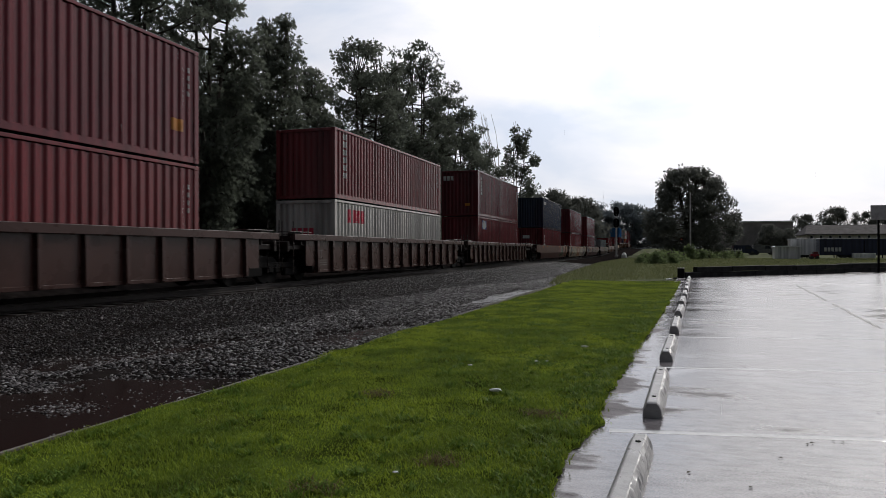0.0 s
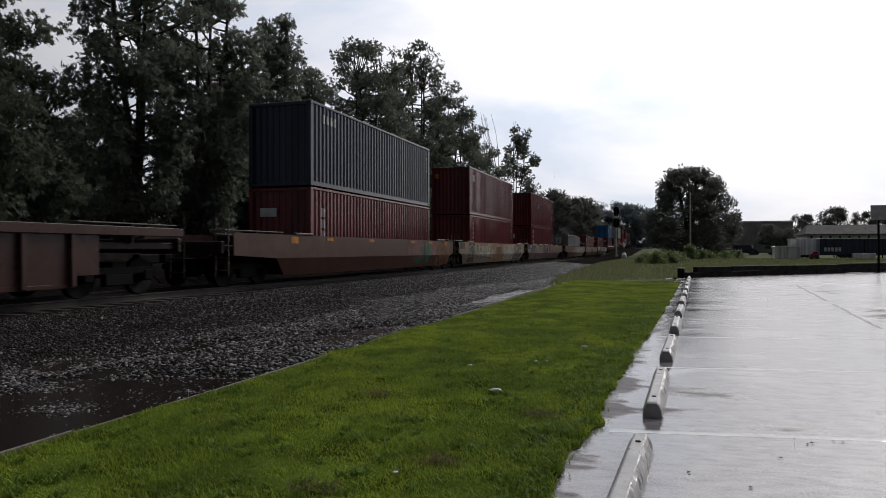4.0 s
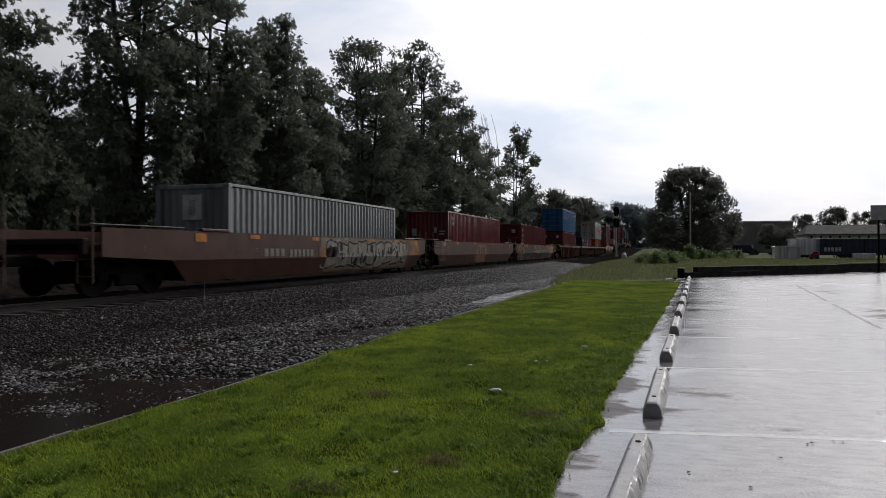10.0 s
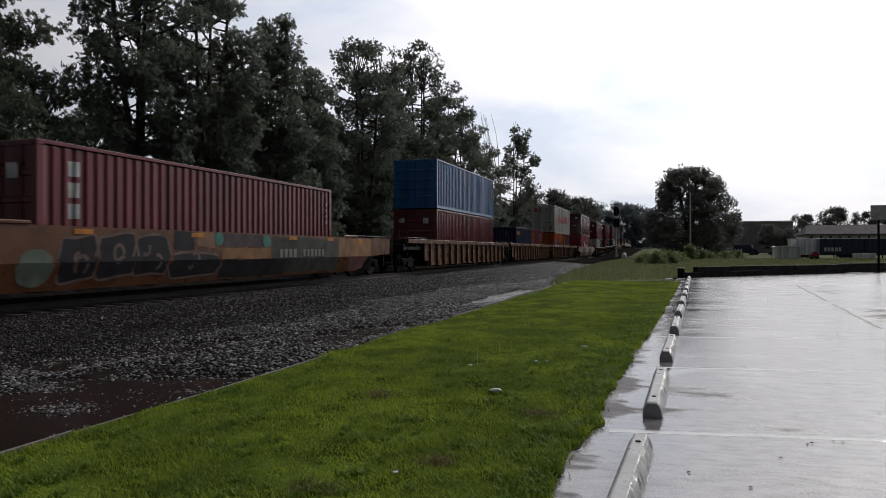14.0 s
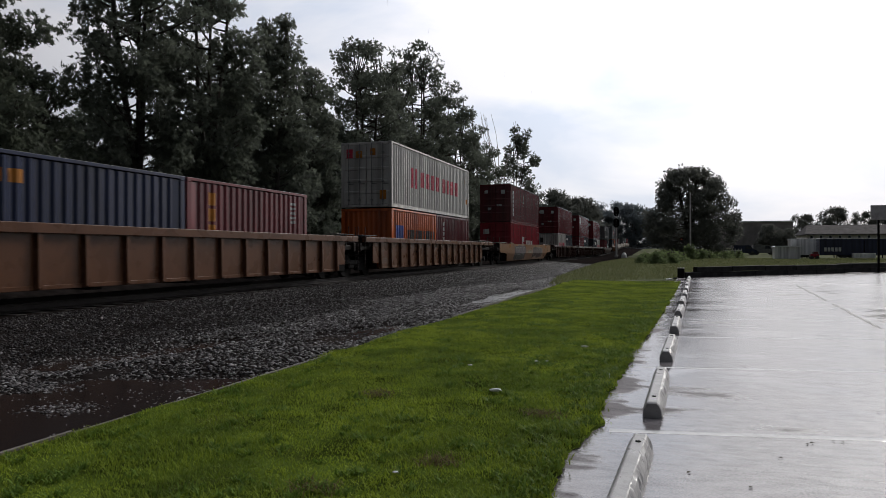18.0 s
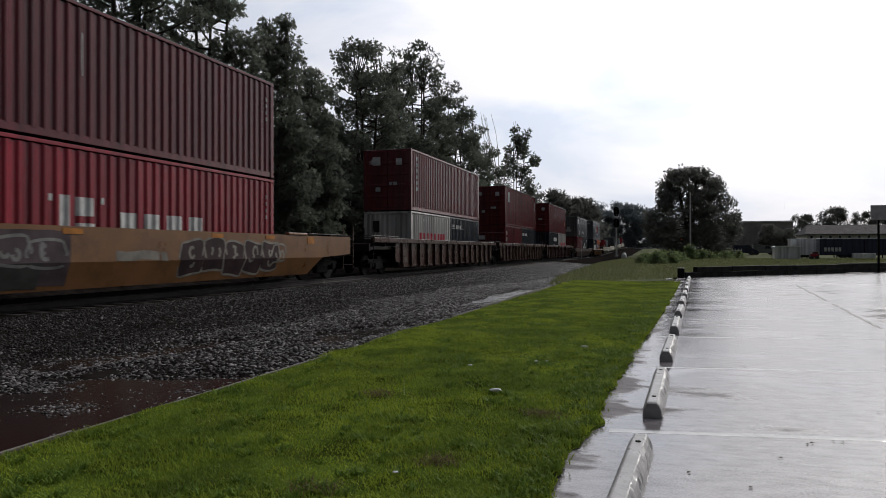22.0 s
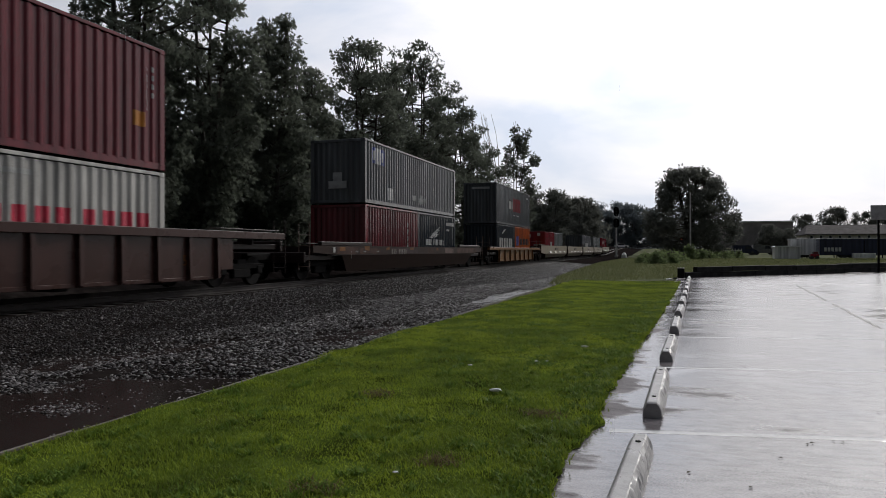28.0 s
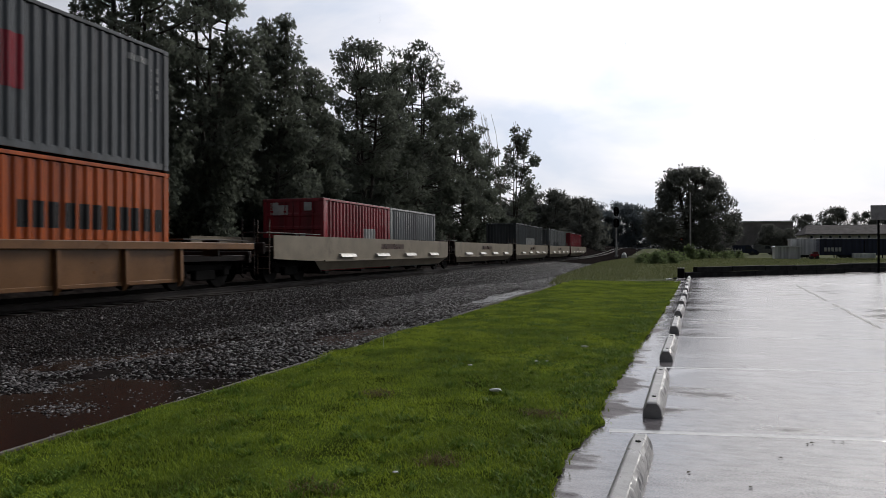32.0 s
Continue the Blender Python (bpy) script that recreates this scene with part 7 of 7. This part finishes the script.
def trailer(x, y, z, length, mat, label, turn=0.0, mark=None):
    t = thing("box_trailer", label, "trailer", "parked trailers", m=pose(x, y, z, 0, 0, turn))
    put("box", box_mesh(length, 2.5, 2.3, 0.03), mat, t, pose(0, 0, 1.55))
    put("roof_edge", box_mesh(length + 0.05, 2.56, 0.13, 0.02), M_GREYBOX, t, pose(0, 0, 2.72))
    wh = shared("trailer_wheel", lambda: bm_mesh("wheel", cyls=(((0, -0.14, 0), (0, 0.14, 0), 0.45, 14),)))
    for wx in (length / 2 - 1.2, length / 2 - 2.3):
        for wy in (-1.05, 1.05):
            put("wheel", wh, M_RUBBER, t, pose(wx, wy, 0.45))
    for wy in (-0.9, 0.9):
        put("landing_leg", box_mesh(0.12, 0.12, 0.5), M_STEEL_DARK, t, pose(-length / 2 + 2.2, wy, 0.25))
    if mark:
        for k in range(5):
            put("marking", box_mesh(0.32, 0.012, 0.55), mark, t, pose(-length / 2 + 0.7 + 0.45 * k, -1.256, 1.2), "pale lettering")
    return t


trailer(22.8, 110, 0.12, 5.4, M_NAVYBOX, "dark navy box trailer with pale lettering parked in the yard", 0, M_WHITE)
trailer(31.0, 110.2, 0.12, 10.6, M_NAVYBOX, "long dark navy box trailer parked in the yard", 0)
trailer(18.8, 113.5, 0.12, 3.8, M_GREYBOX, "short pale grey box trailer parked behind the shed", 0)
put("flatbed_load", box_mesh(2.6, 1.2, 0.7, 0.03), M_GREYBOX, None, pose(25.2, 107.5, 0.47))
tagged(bpy.data.objects["flatbed_load"], "pale grey crate on the yard ground", "crate")


def shed():
    s = thing("storage_shed", "small pale grey shed with a shallow roof", "shed", m=pose(16.0, 110, 0.0))
    put("wall", box_mesh(3.3, 2.6, 1.7, 0.02), M_GREYBOX, s, pose(0, 0, 0.85))
    put("roof", shared("shed_roof", lambda: extrude_profile("roof", [(-1.8, 0), (1.8, 0), (1.5, 0.14), (-1.5, 0.14)], -1.5, 1.5)), M_ROOF, s, pose(0, 0, 1.7))


shed()


def red_cart():
    s = thing("red_truck", "small red vehicle parked beside the trailers", "truck", m=pose(18.9, 106, 0.0) @ Matrix.Diagonal((0.62, 0.62, 0.62, 1)))
    put("body", box_mesh(1.7, 1.6, 0.75, 0.08), P["bright_red"], s, pose(0, 0, 0.75))
    put("cab", box_mesh(0.9, 1.5, 0.6, 0.08), P["oxide_dark"], s, pose(0.2, 0, 1.35))
    wh = SHARED["trailer_wheel"]
    for wx in (-0.55, 0.55):
        for wy in (-0.7, 0.7):
            put("wheel", wh, M_RUBBER, s, pose(wx, wy, 0.36) @ Matrix.Diagonal((0.8, 0.8, 0.8, 1)))


red_cart()


def lot_sign():
    s = thing("lot_sign", "grey sign panel on a dark post at the lot's edge", "sign", m=pose(10.72, 43.3, 0.0))
    put("post", box_mesh(0.10, 0.10, 3.6, 0.01), M_STEEL_DARK, s, pose(0.15, 0, 1.8))
    put("panel", box_mesh(0.80, 0.06, 0.80, 0.02), M_POLE, s, pose(0.15, -0.085, 3.28))


lot_sign()


def utility_pole():
    s = thing("utility_pole", "weathered grey utility pole before the oak", "pole", m=pose(3.3, 120, 0.0))
    bm = bmesh.new()
    add_cyl(bm, (0, 0, -0.5), (0, 0, 10.6), 0.15, 10, 0.10)
    part("pole", bm, M_POLE, s)
    put("pole_cap", box_mesh(0.24, 0.24, 0.06, 0.01), M_POLE, s, pose(0, 0, 10.62))


utility_pole()


def signal_mast():
    y = 118.0
    s = thing("railway_signal", "railway signal mast with two black signal heads", "railway signal", m=pose(-8.33, y, 0.05))
    bm = bmesh.new()
    add_cyl(bm, (0, 0, 0), (0, 0, 7.6), 0.13, 10, 0.11)
    part("mast", bm, M_POLE, s, "silver-grey mast")
    put("base", box_mesh(0.5, 0.5, 0.35, 0.03), M_CONCRETE, s, pose(0, 0, 0.17))
    for z in (7.6, 5.7):
        bm = bmesh.new()
        add_cyl(bm, (0, -0.02, -0.34), (0, 0.02, -0.34), 0.44, 18)
        add_cyl(bm, (0, -0.021, 0.34), (0, 0.021, 0.34), 0.44, 18)
        add_box(bm, -0.44, 0.44, -0.018, 0.018, -0.34, 0.34)
        bd = part("backboard", bm, M_STEEL_DARK, s)
        bd.matrix_basis = pose(0, -0.16, z)
        for k in (-0.42, 0, 0.42):
            bm = bmesh.new()
            add_cyl(bm, (0, 0, k), (0, -0.28, k), 0.13, 10)
            part("lamp_hood", bm, M_BLACKMARK, bd)
        put("housing", box_mesh(0.36, 0.24, 1.2, 0.03), M_STEEL_DARK, s, pose(0, 0.0, z))
    bm = bmesh.new()
    for sx in (-0.2, 0.2):
        add_cyl(bm, (sx, 0.28, 0.2), (sx, 0.28, 7.2), 0.02, 6)
    for k in range(17):
        add_cyl(bm, (-0.2, 0.28, 0.5 + 0.4 * k), (0.2, 0.28, 0.5 + 0.4 * k), 0.015, 6)
    part("ladder", bm, M_STEEL, s)


signal_mast()


def relay_box():
    s = thing("white_drum", "white covered drum beside the track", "drum", m=pose(-6.9, 115, 0.02))
    bm = bmesh.new()
    add_cyl(bm, (0, 0, 0), (0, 0, 0.5), 0.42, 14, 0.40)
    add_cyl(bm, (0, 0, 0.5), (0, 0, 0.85), 0.40, 14, 0.10)
    part("cover", bm, M_WHITE, s)
    put("base", box_mesh(0.9, 0.9, 0.06), M_CONCRETE, s, pose(0, 0, 0.03))


relay_box()


# level crossing road
def crossing():
    y = 232.0
    v, f = [], []
    xs = axis([(-90, 60, 60)])
    for x in xs:
        v += [(x, y - 4 + 0.12 * x, rise(y) + 0.10), (x, y + 4 + 0.12 * x, rise(y + 4) + 0.14)]
    f = [(2 * i, 2 * i + 2, 2 * i + 3, 2 * i + 1) for i in range(len(xs) - 1)]
    tagged(put("crossing_road", mesh_of("crossing_road", v, f), M_ASPHALT), "wet grey road crossing the railway", "road", "", "structure")
    s = thing("crossing_signal", "level crossing signal with red lights", "crossing signal", m=pose(3.2, 226, rise(226)))
    bm = bmesh.new()
    add_cyl(bm, (0, 0, 0), (0, 0, 3.4), 0.08, 8)
    part("mast", bm, M_POLE, s)
    put("light_bar", box_mesh(1.3, 0.12, 0.14, 0.01), M_STEEL_DARK, s, pose(0, -0.10, 2.6))
    for sx in (-0.5, 0.5):
        bm = bmesh.new()
        add_cyl(bm, (sx, -0.18, 2.6), (sx, -0.24, 2.6), 0.17, 12)
        part("lamp", bm, M_REDLAMP, s, "glowing red lamp")
    arm = thing("crossing_gate", "white lowered crossing gate arm", "gate", m=pose(-4.5, 226.5, rise(226)))
    put("arm", box_mesh(7.5, 0.06, 0.12), M_WHITE, arm, pose(0, 0, 1.05))
    put("stand", box_mesh(0.4, 0.4, 1.2, 0.03), M_POLE, arm, pose(3.9, 0, 0.6))


M_REDLAMP = emissive("red_signal_lamp", (1.0, 0.05, 0.03), 3.0)
crossing()


M_CARWHITE = material("glossy_white_car_paint", (0.85, 0.85, 0.84), 0.18, spec=0.8, vary=0.04, scale=2, bump=0)


def car_white():
    c = thing("white_car", "white car driving over the level crossing", "car")
    prof = [(-2.2, 0.30), (2.2, 0.30), (2.25, 0.62), (2.1, 0.80), (1.15, 0.92), (0.55, 1.40), (-1.1, 1.42), (-1.75, 1.0), (-2.2, 0.95)]
    me = extrude_profile("body", prof, -0.85, 0.85)
    put("body", me, M_CARWHITE, c)
    gl = extrude_profile("window", [(-1.45, 0.98), (0.95, 0.98), (0.45, 1.34), (-1.0, 1.36)], -0.87, 0.87)
    put("window", gl, M_GLASS, c)
    wh = SHARED["trailer_wheel"]
    for wx in (-1.35, 1.35):
        for wy in (-0.78, 0.78):
            put("wheel", wh, M_RUBBER, c, pose(wx, wy, 0.33) @ Matrix.Diagonal((0.73, 0.73, 0.73, 1)))
    return c


WHITE_CAR = car_white()


# weeds and rough grass past the lawn
def field_grass():
    rng = np.random.default_rng(12)

    def place(r, n):
        y = 25 + 95 * r.uniform(0, 1, n) ** 1.6
        x = -8.5 + (10 + y * 0.30) * r.uniform(0, 1, n)
        ok = (x < 0.3 + (y - 33) * 0.9) & (x > np.array([bed_edge(t) - 0.2 for t in y]))
        x, y = x[ok], y[ok]
        z = np.array([ground_z(a, b) for a, b in zip(x, y)])
        return x, y, z, r.uniform(0.03, 0.13, len(x))

    blades("meadow_grass", rng, 75000, place, 1.1, 0.011, M_WEED, "tall rough olive-green meadow grass", "grass")


field_grass()


def weeds():
    kinds = [tree_meshes(201 + k, 1.3, 1.0, 0.0, 14, 320, 0.20, 0.34, 0.02, 3, 0.4, fill=4) for k in range(3)]
    rng = random.Random(6)
    for i in range(46):
        if i < 24:
            y = rng.uniform(80, 100)
            x = -0.5 + 0.012 * (y - 80) + rng.gauss(0, 1.3)
        else:
            y = rng.uniform(112, 150)
            x = rng.uniform(-2, 11)
        s = rng.uniform(0.45, 1.1)
        tree(kinds[i % 3], scaled(x, y, ground_z(x, y) - 0.15, rng.uniform(0, 360), s * 1.3, s), "leafy pale green weed clump in the meadow", M_WEED_LEAF, None,
             "weeds", "weed clumps", "weed_clump")


weeds()


def brush():
    """Leafy bushes in the meadow past the black wall."""
    kinds = [tree_meshes(231 + k, 2.2, 1.7, 0.0, 22, 900, 0.30, 0.55, 0.03, 3, 0.4, fill=8) for k in range(2)]
    for i, (x, y, s, sz) in enumerate(((-1.3, 68, 0.62, 0.52), (0.2, 70, 0.45, 0.40), (2.9, 106, 0.85, 0.95), (4.6, 108, 0.7, 0.62), (-2.8, 72, 0.40, 0.34), (0.8, 112, 0.6, 0.5))):
        tree(kinds[i % 2], scaled(x, y, ground_z(x, y) - 0.1, 70 * i, s, sz), "bushy mid-green brush standing in the meadow", M_BRUSH, None, "bush", "meadow bushes", "bush")


M_BRUSH = leaf_material("mid_green_brush_leaf", (0.085, 0.120, 0.052), (0.140, 0.175, 0.080), 0.05, 0.5)
brush()


def yard_clutter():
    """Two small vehicles and a short pale fence far off behind the meadow."""
    for x, y, mat, label in ((14.2, 150, M_NAVYBOX, "dark parked van beyond the meadow"), (18.0, 152, M_STEEL, "grey parked van beyond the meadow")):
        v = thing("parked_van", label, "van", "vans beyond the meadow", m=pose(x, y, ground_z(x, y), 0, 0, 8))
        put("body", extrude_profile("body", [(-2.2, 0.35), (2.2, 0.35), (2.25, 0.95), (1.5, 1.15), (1.0, 1.9), (-2.15, 1.95)], -0.9, 0.9), mat, v)
        put("windscreen", extrude_profile("windscreen", [(1.46, 1.2), (1.53, 1.2), (1.06, 1.86), (0.99, 1.86)], -0.8, 0.8), M_GLASS, v)
        put("side_window", extrude_profile("side_window", [(0.1, 1.2), (1.2, 1.2), (0.85, 1.78), (0.1, 1.78)], -0.91, 0.91), M_GLASS, v)
        for wx in (-1.4, 1.4):
            for wy in (-0.8, 0.8):
                put("wheel", SHARED["trailer_wheel"], M_RUBBER, v, pose(wx, wy, 0.36) @ Matrix.Diagonal((0.8, 0.8, 0.8, 1)))
    fence = thing("post_fence", "short pale post fence beyond the meadow", "fence", m=pose(9.5, 146, ground_z(9.5, 146)))
    for k in range(8):
        put("post", box_mesh(0.12, 0.12, 1.3, 0.01), M_GREYBOX, fence, pose(0.55 * k, 0, 0.65))
    for z in (0.5, 1.0):
        put("fence_rail", box_mesh(4.1, 0.05, 0.10), M_GREYBOX, fence, pose(1.92, -0.085, z))


yard_clutter()


def lawn_grass():
    rng = np.random.default_rng(4)

    def place(r, n):
        y = np.where(r.uniform(0, 1, n) < 0.22, 0.5 - 14.5 * r.uniform(0, 1, n) ** 1.75, 0.5 + 27.5 * r.uniform(0, 1, n) ** 1.75)
        e = np.array([ragged_x(t) for t in y])
        over = np.array([max(0.0, noise.noise((b * 0.9, 5.0, 1.0)) + 0.15) for b in y])
        over = over + 0.45 * np.exp(-((y - 9.4) / 1.3) ** 2)
        x0 = BORDER_X + 0.04 + 0.006 * np.clip(y, 0, 24) - 0.16 * over * (y > 6)
        x = x0 + (e - x0) * r.uniform(0, 1, n)
        # ragged fringe over the asphalt
        x += np.where(r.uniform(0, 1, n) < 0.06, r.uniform(0, 0.07, n), 0)
        z = np.array([lawn_z(a, b) for a, b in zip(x, y)]) - 0.004
        tuft = np.array([noise.noise((a * 1.7, b * 1.3, 3.0)) + 0.6 * noise.noise((a * 6, b * 5, 1.0)) for a, b in zip(x, y)])
        h = np.clip(0.025 + 0.020 * tuft, 0.016, 0.080) * r.uniform(0.6, 1.3, n)
        rim = np.clip(1 - (e - x) / 0.22, 0, 1)
        clump = np.array([noise.noise((b * 4.0, 9.0, 2.0)) for b in y])
        h = h * (1 + 0.9 * rim * np.clip(clump + 0.35, 0, 1))
        return x, y, z, h

    blades("lawn_grass", rng, 362000, place, 1.9, 0.0062, M_GRASS, "short wet green lawn grass", "grass")


lawn_grass()


def lawn_clover():
    """Low broad-leaved weeds in uneven clumps through the lawn."""
    rng = np.random.default_rng(8)

    def place(r, n):
        y = 1.5 + 16 * r.uniform(0, 1, n) ** 1.5
        e = np.array([ragged_x(t) for t in y])
        x = BORDER_X + 0.1 + (e - BORDER_X - 0.12) * r.uniform(0, 1, n)
        # thicker towards the lot and in patches
        patch_at = np.array([0.7 * noise.noise((a * 2.6, b * 2.3, 12.0)) + 0.7 * noise.noise((a * 8.5, b * 7.5, 9.0)) for a, b in zip(x, y)])
        ok = patch_at + 0.14 * np.clip((5.0 - y) / 2.0, 0, 1) + 0.30 * np.clip(1 - (e - x) / 1.0, 0, 1) + 0.26 * np.clip(1 - (e - x) / 0.35, 0, 1) > 0.36
        x, y = x[ok], y[ok]
        z = np.array([lawn_z(a, b) for a, b in zip(x, y)])
        return x, y, z, r.uniform(0.014, 0.042, len(x))

    blades("lawn_clover", rng, 140000, place, 2.2, 0.013, M_CLOVER, "dark green low clover and weeds in the lawn", "weeds")


M_CLOVER = leaf_material("dark_clover_leaf", (0.062, 0.108, 0.016), (0.150, 0.225, 0.036), 0.06, 0.4)
lawn_clover()


def dry_patches():
    """Small worn spots of straw-coloured dead grass."""
    rng = np.random.default_rng(12)

    def place(r, n):
        at = r.integers(0, 4, n)
        x = np.array([-1.72, -1.25, -2.3, -0.9])[at] + r.normal(0, 0.07, n)
        y = np.array([3.14, 3.75, 5.3, 5.05])[at] + r.normal(0, 0.06, n)
        z = np.array([lawn_z(a, b) for a, b in zip(x, y)])
        return x, y, z, r.uniform(0.015, 0.035, n)

    blades("dry_grass", rng, 1100, place, 2.4, 0.007, M_STRAW, "straw-coloured dead grass in worn lawn spots", "grass")


M_STRAW = leaf_material("dead_straw_blade", (0.17, 0.13, 0.06), (0.11, 0.09, 0.045), 0.05, 0.4)
dry_patches()
M_WET_LEAF = material("soaked_brown_leaf", (0.030, 0.022, 0.012), 0.6, spec=0.05, vary=0.2, scale=20)


def litter():
    rng = random.Random(7)
    for x, y, s, label in ((-1.39, 5.66, 0.045, "crumpled white paper litter on the lawn"), (0.02, 29.3, 0.12, "white scrap of litter at the lawn's end"),
                           (-0.98, 8.6, 0.035, "pale twig scrap on the lawn"), (-1.38, 3.41, 0.016, "tiny white paper scrap in the grass"), (-1.91, 6.73, 0.020, "pale twig scrap on the lawn"),
                           (-1.32, 7.17, 0.016, "tiny white paper scrap in the grass"), (-1.22, 7.24, 0.013, "tiny white paper scrap in the grass")):
        bm = bmesh.new()
        bmesh.ops.create_icosphere(bm, subdivisions=2, radius=s)
        for v in bm.verts:
            v.co = Vector((v.co.x * 1.3, v.co.y * 0.8, v.co.z * 0.35)) * rng.uniform(0.7, 1.15)
        me = bpy.data.meshes.new("paper_litter")
        bm.to_mesh(me)
        bm.free()
        tagged(put("paper_litter", me, M_WHITE, None, pose(x, y, lawn_z(x, y) + 0.04)), label, "litter")
    leaf = mesh_of("wet_leaf", [(-0.017, 0, 0.001), (-0.003, -0.010, 0.004), (0.023, 0, 0.002), (0.001, 0.011, 0.006)], [(0, 1, 2, 3)])
    for x, y in ((2.64, 12.0), (0.83, 4.87), (0.86, 4.91), (1.0, 5.0), (1.05, 4.99), (0.62, 4.5), (0.1, 4.05), (1.5, 6.0), (0.4, 3.9), (0.75, 7.9), (0.3, 8.3)):
        tagged(put("fallen_leaf", leaf, M_WET_LEAF, None, pose(x, y, 0.004, 0, 0, rng.uniform(0, 360))), "dark wet fallen leaf on the asphalt", "leaf", "fallen leaves")


litter()


def rain():
    """Sparse falling drops in one tall sparse column of streaks."""
    rng = np.random.default_rng(21)
    n = 1500
    y = rng.uniform(2.2, 9.0, n)
    x = rng.uniform(-0.95, 0.30, n) * y
    z = rng.uniform(0.0, 300.0, n)
    V, F = [], []
    for i in range(n):
        r, h = 0.0016 + 0.0002 * y[i], rng.uniform(0.010, 0.03)
        b = len(V)
        V += [(x[i] + r * math.cos(a), y[i] + r * math.sin(a), z[i]) for a in (0, 2.1, 4.2)]
        V += [(x[i], y[i], z[i] + h), (x[i], y[i], z[i] - r)]
        F += [(b, b + 1, b + 3), (b + 1, b + 2, b + 3), (b + 2, b, b + 3), (b + 1, b, b + 4), (b + 2, b + 1, b + 4), (b, b + 2, b + 4)]
    ob = put("falling_rain", mesh_of("falling_rain", V, F), M_RAIN)
    return tagged(ob, "sparse bright raindrops falling through the air", "rain", "", "stuff")


def rain_material():
    m = bpy.data.materials.new("raindrop_water")
    m.use_nodes = True
    b = m.node_tree.nodes["Principled BSDF"]
    b.inputs["Base Color"].default_value = (0.8, 0.82, 0.85, 1)
    b.inputs["Roughness"].default_value = 0.1
    b.inputs["IOR"].default_value = 1.33
    return m


M_RAIN = rain_material()
RAIN = rain()


# ======== what moves ========
def motions():
    for ob, centre, z in TRAIN:
        walk(ob, train_rows(centre, z))
    walk(RAIN, [(0.0, pose(0, 0, 0)), (16.0, pose(0, 0, -136)), (32.0, pose(0, 0, -272))])
    road = 232.0
    rows = []
    for t in (0.0, 8.0, 16.0, 24.0, 32.0):
        x = -14.5 + 2.75 * (t - 28.0)
        rows.append((t, pose(x, road - 1.6 + 0.12 * x, rise(road) + 0.12, 0, 0, 6.8)))
    walk(WHITE_CAR, rows)


motions()
